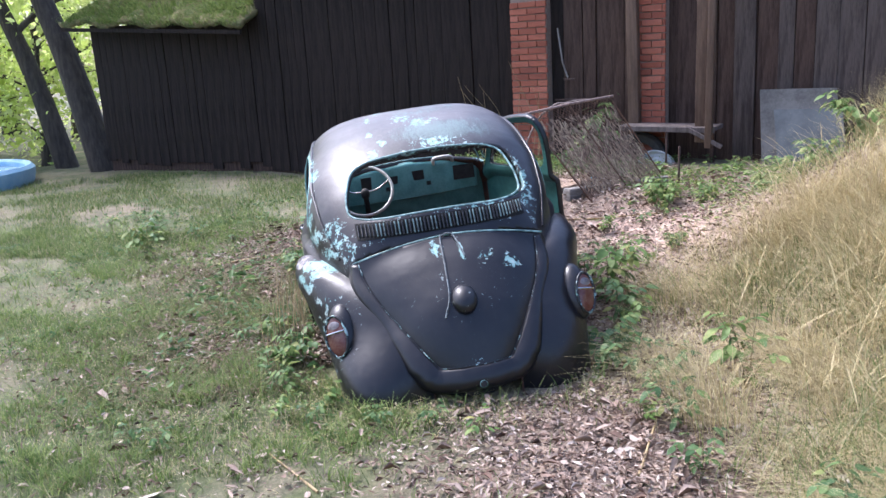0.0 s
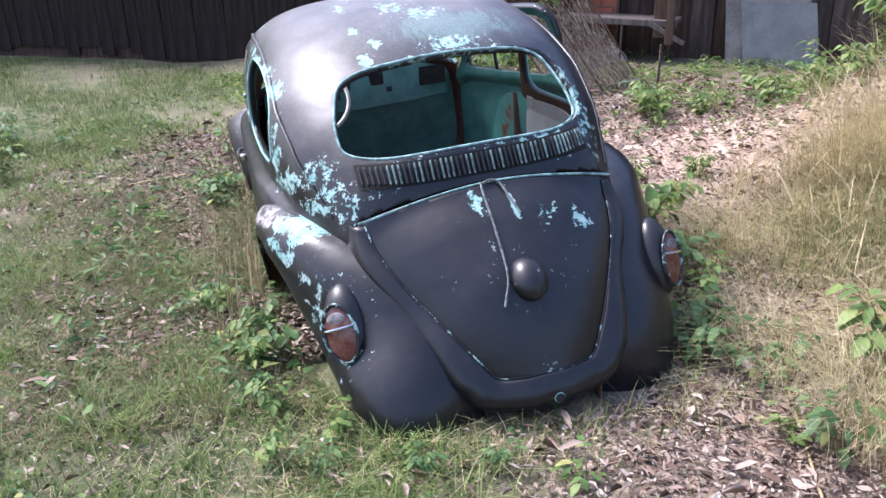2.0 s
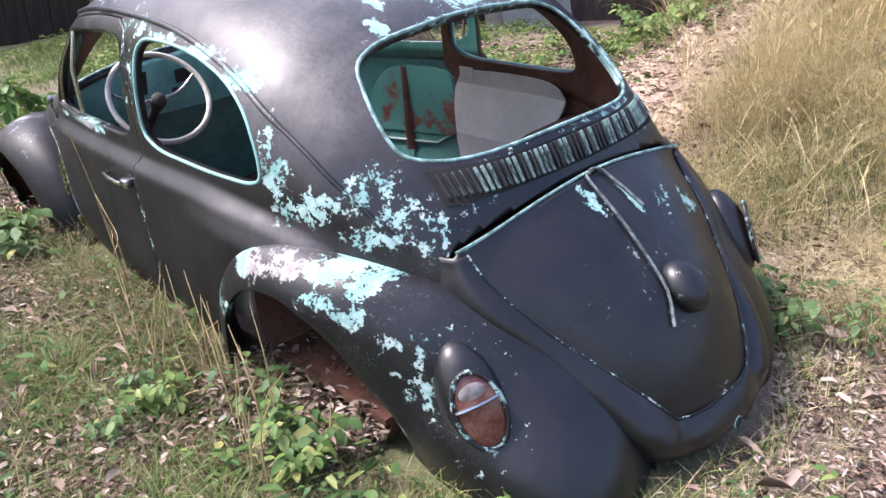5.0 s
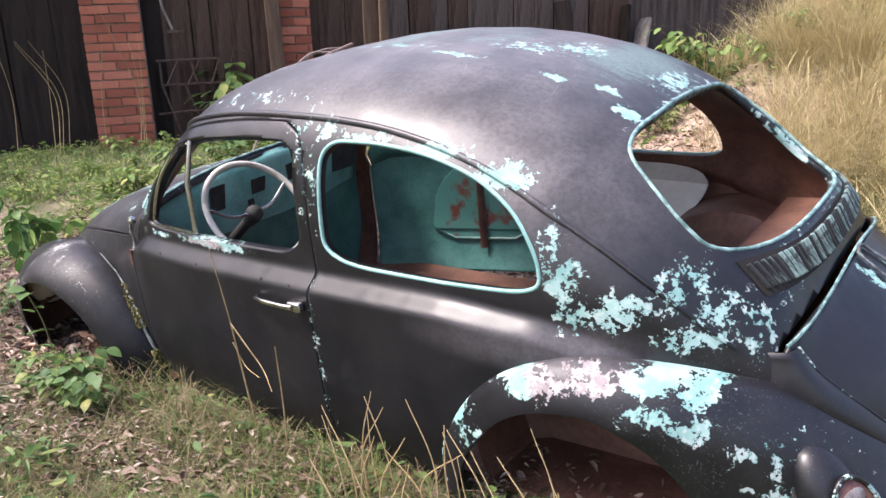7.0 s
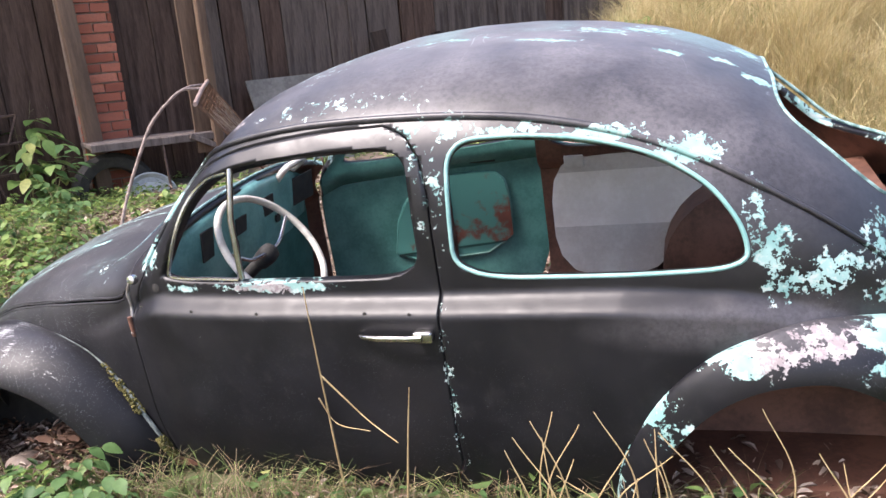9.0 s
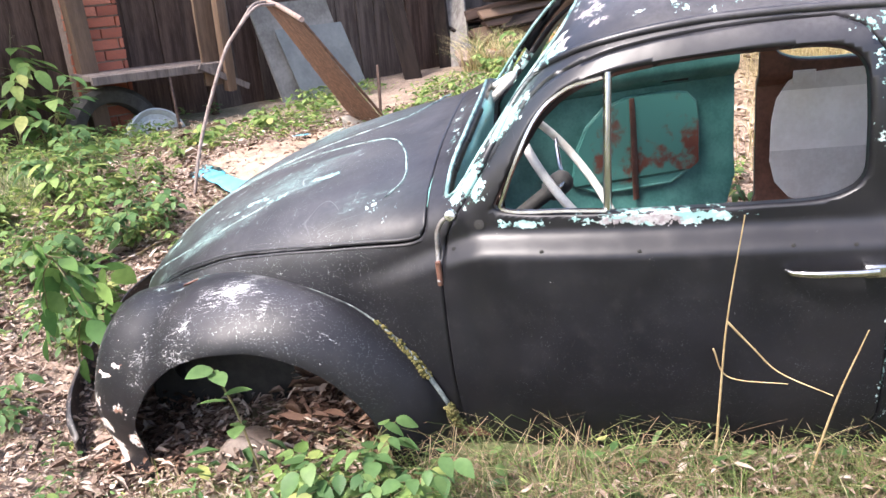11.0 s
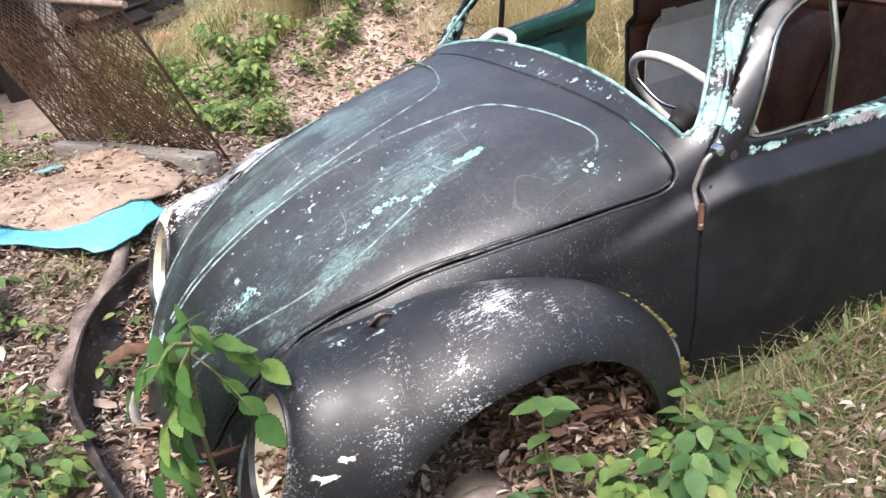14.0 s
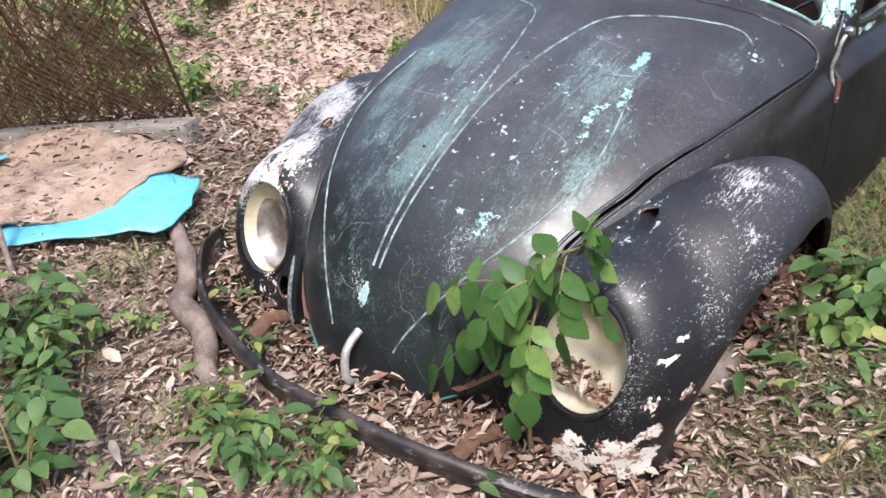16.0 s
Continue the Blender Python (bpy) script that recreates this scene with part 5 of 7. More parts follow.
def barn_boards():
    wall = empty("wall_barn", WALL, "tall barn wall of dark weathered vertical boards", "barn wall", kind="structure")
    bm = bmesh.new()
    add_box(bm, (12.4, 0.12, 3.3), Matrix.Translation((1.85, 0.16, 1.35)))
    add_box(bm, (3.84, 0.12, 2.5), Matrix.Translation((-6.27, 0.16, 0.95)))
    part("backing", bm, OLD_WOOD, wall)
    meshes = []
    for w in (0.16, 0.19, 0.22, 0.25):
        for h in (2.35, 3.0):
            bm = bmesh.new()
            add_box(bm, (w - 0.004, 0.028, h), Matrix.Translation((0, 0, h / 2)), 0.003)
            me = bpy.data.meshes.new("board")
            bm.to_mesh(me)
            bm.free()
            for mat in (DARK_BOARDS, OLD_WOOD, PALE_BOARDS):
                m2 = me.copy()
                m2.name = "board"
                m2.materials.append(mat)
                meshes.append((w, h, m2, mat))
    rng = random.Random(4)
    u = -8.2
    while u < 8.0:
        # board material gets darker towards the left end of the wall
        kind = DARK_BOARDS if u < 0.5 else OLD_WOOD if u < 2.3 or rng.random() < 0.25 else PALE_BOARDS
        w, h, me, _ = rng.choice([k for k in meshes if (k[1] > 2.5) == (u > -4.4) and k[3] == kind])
        ob = new("board", me)
        ob.parent = wall
        lift = rng.uniform(0, 0.04) + (0.12 * rng.random() if u < -4.4 else 0) + (0.55 + rng.uniform(0, 0.12) if u > 5.0 else 0)
        ob.matrix_basis = pose(u + w / 2, 0.085 - rng.uniform(0, 0.025), -0.05 + lift, 0, rng.uniform(-0.35, 0.35), 0)
        u += w
    return wall


barn_boards()


def brick_pier(u0, u1, height=3.0, z0=-0.05):
    pier = empty("brick_pier", WALL, "red brick pier between the barn boards", "brick pier", "barn brick piers", "structure")
    bm = bmesh.new()
    add_box(bm, (u1 - u0 - 0.012, 0.30, height), Matrix.Translation(((u0 + u1) / 2, 0.076, z0 + height / 2)))
    part("mortar", bm, MORTAR, pier)
    return pier


PIERS = [(brick_pier(0.0, 0.48), 0.0, 0.48), (brick_pier(1.52, 1.91), 1.52, 1.91)]


# ---- fixtures and things along the barn ----
def boxed(name, size, m, mat, label, category, bevel=0.006, kind="", group="", jitter=0.0):
    """A single squared piece as a thing of its own."""
    bm = bmesh.new()
    add_box(bm, size, Matrix(), bevel)
    if jitter:
        for v in bm.verts:
            v.co += Vector(noise.noise_vector(v.co * 7.0)) * jitter
    ob = part(name, bm, mat, None, "", 40)
    ob.matrix_world = m
    return tagged(ob, label, category, group, kind)


def bar(name, a, b, size, mat, label, category, kind="", bevel=0.006, spin=0.0, group=""):
    """A plank or post from a to b."""
    a, b = Vector(a), Vector(b)
    d = b - a
    q = d.to_track_quat("Z", "Y").to_matrix().to_4x4() @ pose(0, 0, 0, 0, 0, spin)
    m = Matrix.Translation((a + b) / 2) @ q
    return boxed(name, (size[0], size[1], d.length), m, mat, label, category, bevel, kind, group)


# mossy lean-to roof at the far end of the barn
def mossy_roof():
    roof = empty("roof_lean_to", WALL, "low lean-to roof overgrown with moss and grass", "roof", kind="structure")
    rng = np.random.default_rng(3)
    gx, gy = np.meshgrid(np.linspace(-8.45, -4.25, 70), np.linspace(-0.35, 3.2, 60))
    gz = 2.12 + 0.07 * (-4.25 - gx) + (gy + 0.35) * 0.52 + 0.10 * (patches(gx, gy, 4.0, 11) - 0.3) + 0.05 * patches(gx, gy, 12.0, 12) + rng.normal(0, 0.012, gx.shape)
    co = np.stack([gx.ravel(), gy.ravel(), gz.ravel()], 1)
    fs = [(i * 70 + j, i * 70 + j + 1, i * 70 + j + 71, i * 70 + j + 70) for i in range(59) for j in range(69)]
    ob = mesh_part("moss", from_arrays("moss", co, fs), simple("mossy_thatch", (0.055, 0.08, 0.018), (0.20, 0.16, 0.075), 5, 0.95, bump=0.9, dist=0.05), roof, "thick green and brown moss", 60)
    s = ob.modifiers.new("thickness", "SOLIDIFY")
    s.thickness = 0.06
    bm = bmesh.new()
    add_box(bm, (4.2, 0.03, 0.06), Matrix.Translation((-6.35, -0.33, 2.20)) @ pose(0, 0, 0, 0, 4.0, 0), 0.004)
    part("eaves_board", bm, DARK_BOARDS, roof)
    return roof


mossy_roof()
bm = bmesh.new()
add_box(bm, (12.6, 4.2, 0.12), Matrix.Translation((1.6, 1.85, 3.72)) @ pose(0, 0, 0, 20, 0, 0))
_r = part("roof_barn", bm, OLD_WOOD)
_r.matrix_world = WALL
tagged(_r, "dark barn roof rising behind the boards", "roof", kind="structure")

boxed("post", (0.12, 0.11, 2.9), WALL @ pose(1.57, -0.17, 1.4, 0, -1.2, 0), BROWN_WOOD, "brown timber post before a brick pier", "post", kind="structure")
boxed("post", (0.07, 0.08, 2.5), WALL @ pose(2.50, -0.47, 1.7, 0, 0.8, 0), BROWN_WOOD, "brown timber post standing at the bench end", "post", kind="structure")
boxed("post", (0.14, 0.03, 2.5), WALL @ pose(2.40, -0.40, 1.75, 0, 0.4, 0), BROWN_WOOD, "wide brown board beside a post", "post", kind="structure")
bench = empty("bench", WALL, "rough wooden workbench against the barn wall", "bench")
bm = bmesh.new()
add_box(bm, (1.05, 0.36, 0.04), Matrix.Translation((2.02, -0.26, 0.66)) @ pose(0, 0, 0, 0, 1.5, 0), 0.006)
part("top", bm, BENCH_WOOD, bench)
bm = bmesh.new()
add_box(bm, (1.05, 0.03, 0.06), Matrix.Translation((2.02, -0.455, 0.645)) @ pose(0, 0, 0, 0, 1.5, 0), 0.005)
part("front_rail", bm, BENCH_WOOD, bench)
bm = bmesh.new()
add_box(bm, (0.42, 0.025, 0.045), Matrix.Translation((2.44, -0.49, 0.56)) @ pose(0, 0, 0, 0, 28, 0), 0.005)
part("brace", bm, BENCH_WOOD, bench)
for u in (1.56, 2.46):
    bm = bmesh.new()
    add_box(bm, (0.05, 0.05, 0.72), Matrix.Translation((u, -0.2, 0.28)), 0.005)
    part("leg", bm, OLD_WOOD, bench)

# rusty lattice hung between the piers
lattice = empty("lattice_frame", WALL @ pose(0.82, -0.03, 0.80), "rusty iron lattice frame hanging on the barn boards", "iron frame")
IRON = simple("rusty_iron", (0.05, 0.032, 0.026), (0.11, 0.07, 0.055), 25, 0.8, 0.3)
for a, b in (((-0.24, -0.05), (0.27, -0.05)), ((-0.27, 0.16), (0.26, 0.16)), ((-0.24, -0.05), (-0.24, 0.16)), ((0.18, -0.05), (0.27, 0.16)), ((-0.2, -0.05), (-0.08, 0.16)), ((-0.02, -0.05), (0.10, 0.16)), ((0.02, 0.16), (0.06, -0.05)), ((-0.3, -0.30), (0.2, -0.28)), ((-0.24, -0.05), (-0.12, -0.5)), ((-0.05, -0.05), (0.1, -0.5))):
    part("rod", add_tube(bmesh.new(), [(a[0], 0, a[1]), (b[0], 0, b[1])], 0.011, 6), IRON, lattice)
tool = empty("hand_tool", WALL @ pose(0.70, -0.04, 1.2), "old pale tool hanging on the barn wall", "tool")
part("handle", add_tube(bmesh.new(), [(-0.10, 0, 0.6), (-0.04, -0.01, 0.2), (0.02, 0, 0.02)], 0.011, 8), GREY_WOOD, tool)
bm = bmesh.new()
add_box(bm, (0.14, 0.03, 0.025), Matrix.Translation((0.04, 0, 0.0)), 0.004)
part("head", bm, IRON, tool)

# tyre and steel wheel
RUBBER = simple("dusty_tyre_rubber", (0.018, 0.017, 0.016), (0.045, 0.042, 0.038), 16, 0.85, bump=0.3)
WHEEL_AT = Vector((2.91, 4.60, 0.19))
_lean = frame_along((-0.66, -0.70, 0.28), WHEEL_AT)
wheel = empty("steel_wheel", _lean, "white painted steel wheel leaning on a tyre", "wheel")
bm = add_lathe(bmesh.new(), [(0.205, -0.07), (0.212, -0.055), (0.198, -0.045), (0.190, 0.0), (0.205, 0.05), (0.212, 0.065), (0.203, 0.07), (0.186, 0.055), (0.176, 0.03), (0.14, 0.02), (0.095, 0.045), (0.06, 0.048), (0.034, 0.045), (0.034, 0.0)], Matrix(), 40)
part("rim", bm, simple("chalky_white_enamel", (0.46, 0.50, 0.52), (0.33, 0.35, 0.36), 10, 0.5), wheel, "chalky white rim", 40)
part("hub_hole", add_lathe(bmesh.new(), [(0.036, 0.046), (0.001, 0.046)], Matrix(), 20), BLACK, wheel)
for k in range(5):
    a = k * 2 * math.pi / 5
    part("bolt_hole", add_lathe(bmesh.new(), [(0.011, 0.05), (0.0008, 0.0505)], Matrix.Translation((0.068 * math.cos(a), 0.068 * math.sin(a), 0)), 10), BLACK, wheel)
bm = bmesh.new()
prof = [(0.215, -0.06), (0.235, -0.075), (0.29, -0.085), (0.325, -0.06), (0.335, -0.02), (0.335, 0.02), (0.325, 0.06), (0.29, 0.085), (0.235, 0.075), (0.215, 0.06), (0.215, -0.06)]
add_lathe(bm, prof, Matrix(), 44)
tyre = part("tyre", bm, RUBBER, None, "", 40)
tyre.matrix_world = frame_along((-0.62, -0.74, 0.20), wall_point(1.66, 0.25, 0.26))
tagged(tyre, "worn black tyre half hidden under the bench", "tyre")

# sheets leaning on the wall
def leaning(name, u0, u1, n0, n1, z0, z1, mat, label, cat, skew=0.0, thick=0.02):
    a, b = wall_point(u0, n0, z0), wall_point(u1, n0, z0)
    c, d = wall_point(u1 - skew, n1, z1), wall_point(u0 - skew, n1, z1)
    ob = panel(name, [a, b, c, d], mat, None, thick)
    return tagged(ob, label, cat)


CEMENT = simple("grey_cement_board", (0.09, 0.088, 0.08), (0.175, 0.168, 0.158), 4, 0.85, bump=0.25)
BLUEGREY = simple("blue_grey_sheet_metal", (0.086, 0.098, 0.10), (0.14, 0.15, 0.15), 3, 0.6)
leaning("grey_board", 3.02, 3.76, 0.36, 0.10, 0.08, 1.02, CEMENT, "stained grey board leaning against the barn", "board", 0.10)
leaning("metal_sheet", 3.20, 3.85, 0.44, 0.20, 0.06, 0.82, BLUEGREY, "blue-grey metal sheet leaning against a board", "metal sheet", 0.12, 0.008)
tagged(panel("plank", [(5.02, 2.56, 0.10), (5.08, 2.76, 0.10), (5.80, 2.88, 1.15), (5.70, 2.71, 1.17)], GREY_WOOD, None, 0.03), "pale grey plank leaning against the barn", "plank", "leaning planks")
tagged(panel("plank", [(5.22, 2.78, 0.12), (5.28, 2.90, 0.12), (5.62, 3.00, 1.28), (5.55, 2.88, 1.30)], DARK_BOARDS, None, 0.04), "dark narrow board leaning against the barn", "plank", "leaning planks")
bar("plank", wall_point(4.35, 0.4, 0.1), wall_point(4.3, 0.12, 1.35), (0.16, 0.03), DARK_BOARDS, "dark board leaning against the barn", "plank", spin=-40, group="leaning planks")
bar("stake", (2.41, 2.82, 0.1), (2.41, 2.80, 0.67), (0.018, 0.018), IRON, "thin rusty stake in the ground", "stake")
bar("stake", (2.95, 4.42, 0.0), (2.97, 4.45, 0.62), (0.02, 0.02), IRON, "thin rusty stake before the wheel", "stake")

# stacked old timber and rubble at the barn's corner
_rng = random.Random(9)
for row in range(11):
    for k in range(3):
        a = wall_point(4.95 + _rng.uniform(-0.15, 0.25) + 0.02 * row, 0.22 + 0.17 * k, 0.16 + row * 0.058)
        b = wall_point(6.3 + _rng.uniform(-0.5, 0.4), 0.25 + 0.17 * k + _rng.uniform(-0.10, 0.10), 0.20 + row * 0.058 + _rng.uniform(-0.05, 0.05))
        bar("timber", a, b, (_rng.uniform(0.06, 0.14), _rng.uniform(0.02, 0.045)), _rng.choice((OLD_WOOD, DARK_BOARDS, OLD_WOOD, BROWN_WOOD)), "rotting plank in a stack beside the barn", "timber", spin=_rng.uniform(-25, 25) + 50, group="timber stack")
bar("timber", wall_point(5.15, 0.55, 0.90), wall_point(7.0, 0.50, 0.80), (0.13, 0.10), DARK_BOARDS, "thick dark beam lying on a timber stack", "timber", group="timber stack", bevel=0.02)
for k in range(16):
    p = wall_point(_rng.uniform(4.5, 6.2), _rng.uniform(0.62, 1.0), 0)
    z = float(ground_z(p.x, p.y)) + _rng.uniform(0.02, 0.2)
    s = (_rng.uniform(0.1, 0.24), _rng.uniform(0.08, 0.14), _rng.uniform(0.05, 0.1))
    boxed("rubble_stone", s, Matrix.Translation((p.x, p.y, z)) @ pose(0, 0, 0, _rng.uniform(-25, 25), _rng.uniform(-25, 25), _rng.uniform(0, 180)), _rng.choice((BRICK, MORTAR, CEMENT)), "broken brick or stone in a rubble heap", "stone", 0.015, group="rubble heap", jitter=0.02)

# ---- the sieve before the barn ----
SA, SB, SL, SR = Vector((1.94, 3.29, 1.11)), Vector((1.02, 2.78, 1.04)), Vector((2.46, 2.86, 0.13)), Vector((1.55, 2.36, 0.20))
sieve = empty("sand_sieve", Matrix.Translation((2.0, 2.8, 0)), "rusty leaning sand sieve of iron rods and wire mesh", "sieve")
_off = Vector((2.0, 2.8, 0))
RUSTY = simple("flaky_rust", (0.07, 0.035, 0.02), (0.16, 0.085, 0.05), 30, 0.85)
part("top_bar", add_tube(bmesh.new(), [SA + (SA - SB) * 0.04 - _off, (SA + SB) / 2 + Vector((0, 0, 0.01)) - _off, SB + (SB - SA) * 0.04 - _off], 0.012, 8), simple("barked_stick", (0.16, 0.11, 0.09), (0.30, 0.22, 0.19), 30, 0.8), sieve, "pale wooden top bar", 60)
for f in (0.0, 0.5, 1.0):
    part("side_rod", add_tube(bmesh.new(), [SA.lerp(SB, f) - _off, SL.lerp(SR, f) - _off], 0.007, 6), RUSTY, sieve)
bm = bmesh.new()
add_box(bm, (1.06, 0.03, 0.10), Matrix.Translation((SL + SR) / 2 - _off + Vector((0, 0, 0.02))) @ pose(0, 0, 0, 0, 0, math.degrees(math.atan2(SL.y - SR.y, SL.x - SR.x))), 0.006)
part("bottom_board", bm, GREY_WOOD, sieve, "grey board along the foot")


def wire_mesh():
    bm = bmesh.new()
    n = 27
    for k in range(-n, n):
        for way in (1, -1):
            pts = []
            for s in np.linspace(0, 1, 40):
                u = k / n + (s if way > 0 else 1 - s) * 1.0
                if 0.0 <= u <= 1.0:
                    p = SA.lerp(SB, u).lerp(SL.lerp(SR, u), 0.97 * s)
                    pts.append(p - _off + Vector((0, 0, -0.02 * math.sin(s * 3.1))))
            if len(pts) > 1:
                add_tube(bm, pts, 0.0021, 3, cap=False)
    return bm


part("wire_mesh", wire_mesh(), RUSTY, sieve, "rusty diamond wire mesh")


def caught_grass(n=2600):
    """Dead grass and leaves hanging in the mesh."""
    rng = np.random.default_rng(77)
    a, b, c, d = (np.array(tuple(p - _off)) for p in (SA, SB, SL, SR))
    u, v = rng.beta(1.5, 1.5, n), 0.06 + 0.86 * rng.beta(1.6, 1.3, n)
    down = rng.uniform(0.02, 0.09, n)

    def at(u, v):
        return (a + (b - a) * u[:, None]) * (1 - v[:, None]) + (c + (d - c) * u[:, None]) * v[:, None]

    lift = rng.uniform(-0.02, 0.012, n)[:, None] * np.array([-0.4, 0.2, 0.8])
    p, q = at(u, v) + lift, at(np.clip(u + rng.normal(0, 0.03, n), 0, 1), np.clip(v + down, 0, 1)) + lift * rng.uniform(0.3, 1.6, n)[:, None]
    w = rng.uniform(0.002, 0.009, n)[:, None] * np.array([0.85, 0.48, 0.1])
    co = np.stack([p - w, p + w, q + w * 0.4, q - w * 0.4], 1).reshape(-1, 3)
    return mesh_from("dead_grass", co, np.arange(n * 4).reshape(-1, 4), 4)


_caught = caught_grass()
# forked stick that props it
prop = empty("prop_stick", Matrix.Translation((0.95, 3.42, 0.2)), "thin forked stick propping up the sieve", "stick")
_po = Vector((0.95, 3.42, 0.2))
STICK = simple("grey_bark", (0.14, 0.105, 0.09), (0.27, 0.215, 0.19), 40, 0.85, bump=0.3)
part("stick", add_tube(bmesh.new(), curve_through([Vector(p) - _po for p in ((0.95, 3.42, 0.12), (1.06, 3.36, 0.5), (1.20, 3.24, 0.88), (1.28, 3.17, 1.01))], 16), 0.009, 8), STICK, prop, "", 60)
for q in ((1.78, 3.20, 1.10), (1.50, 3.06, 1.09)):
    part("fork", add_tube(bmesh.new(), curve_through([Vector((1.28, 3.17, 1.01)) - _po, (Vector((1.28, 3.17, 1.03)).lerp(Vector(q), 0.5) + Vector((0, 0, 0.03))) - _po, Vector(q) - _po], 10), 0.0075, 8), STICK, prop, "", 60)

# ---- turquoise sheet with sand, beam, root, bumper ----
def drape(name, outline, lift, mat, label, cat, thick, wave=0.01, seed=1, step=0.03, tilt=None, kind=""):
    """A thin lying sheet that follows the ground."""
    poly = rounded(outline, 2)
    poly = poly + np.random.default_rng(seed).normal(0, 0.014, poly.shape)
    lo, hi = poly.min(0), poly.max(0)
    xs, ys = np.arange(lo[0] - 0.05, hi[0] + 0.05, step), np.arange(lo[1] - 0.05, hi[1] + 0.05, step)
    gx, gy = np.meshgrid(xs, ys)
    z = ground_z(gx, gy) + lift + wave * (patches(gx, gy, 7.0, seed) - 0.5)
    if tilt is not None:
        z = z + tilt(gx, gy)
    co = np.stack([gx.ravel(), gy.ravel(), z.ravel()], 1)
    k = len(xs)
    fs = [(i * k + j, i * k + j + 1, (i + 1) * k + j + 1, (i + 1) * k + j) for i in range(len(ys) - 1) for j in range(k - 1)]
    co, fs = clip(co, fs, outline_distance(co[:, :2], poly))
    ob = mesh_part(name, from_arrays(name, co, fs), mat, None, "", 60)
    s = ob.modifiers.new("thickness", "SOLIDIFY")
    s.thickness = thick
    return tagged(ob, label, cat, kind=kind)


CYAN = simple("bright_turquoise_plastic", (0.09, 0.38, 0.54), (0.15, 0.47, 0.62), 4, 0.45)
SAND = simple("leaf_strewn_sand", (0.26, 0.185, 0.135), (0.42, 0.315, 0.24), 12, 0.95, bump=0.8, dist=0.02)
drape("plastic_sheet", [(1.30, 3.62), (1.0, 3.28), (0.78, 3.06), (0.80, 2.90), (0.92, 2.80), (1.15, 2.82), (1.5, 2.9), (1.7, 3.0), (1.75, 3.4)], 0.036, CYAN, "bright turquoise sheet lying under sand and leaves", "sheet", 0.006, 0.015, 4, tilt=lambda x, y: 0.05 * ease(0.1, -0.25, x - 1.02))
drape("sand", [(1.40, 3.52), (1.10, 3.28), (0.93, 3.08), (1.06, 2.90), (1.00, 2.76), (1.18, 2.66), (1.5, 2.74), (1.8, 2.86), (1.95, 3.1), (1.8, 3.42)], 0.060, SAND, "flat heap of sand strewn with dead leaves", "sand", 0.012, 0.035, 6)
drape("plastic_scrap", [(1.68, 3.12), (1.70, 3.02), (1.80, 3.05), (1.83, 3.15), (1.75, 3.18)], 0.075, CYAN, "torn turquoise scrap showing through the sand", "sheet", 0.004, 0.02, 9)
bar("beam", (2.36, 3.0, 0.33), (1.30, 2.54, 0.36), (0.10, 0.11), GREY_WOOD, "grey squared beam lying behind the sand", "beam", bevel=0.012)
ROOT = simple("weathered_root", (0.10, 0.075, 0.062), (0.235, 0.185, 0.158), 18, 0.8, bump=0.8)
_pts = curve_through([(1.02, 2.95, 0.25), (0.80, 2.99, 0.27), (0.66, 3.05, 0.22), (0.58, 3.14, 0.17), (0.42, 3.20, 0.15), (0.26, 3.30, 0.09)], 30)
rt = part("root", add_tube(bmesh.new(), [Vector(p) + Vector(noise.noise_vector(Vector(p) * 13)) * 0.022 for p in _pts], 0.03, 10, radii=list(np.interp(np.linspace(0, 1, 30), [0, 0.4, 0.7, 1], [0.020, 0.030, 0.036, 0.028]))), ROOT, None, "", 60)
tagged(rt, "smooth weathered root lying among dead leaves", "root")


def bumper_material():
    n = Nodes("scuffed_rusting_black_steel")
    col = n.mix(n.step(n.noise(9, 5, 0.65), 0.4, 0.65), (0.012, 0.011, 0.012), (0.055, 0.042, 0.036))
    col = n.mix(n.step(n.noise(60, 5, 0.75, stretch=(0.4, 0.4, 1.0)), 0.56, 0.64, 0.0, 0.85), col, (0.20, 0.17, 0.155))
    return n.done(col, n.math("MULTIPLY_ADD", n.noise(14, 4), 0.3, 0.3))


BUMPER = bumper_material()


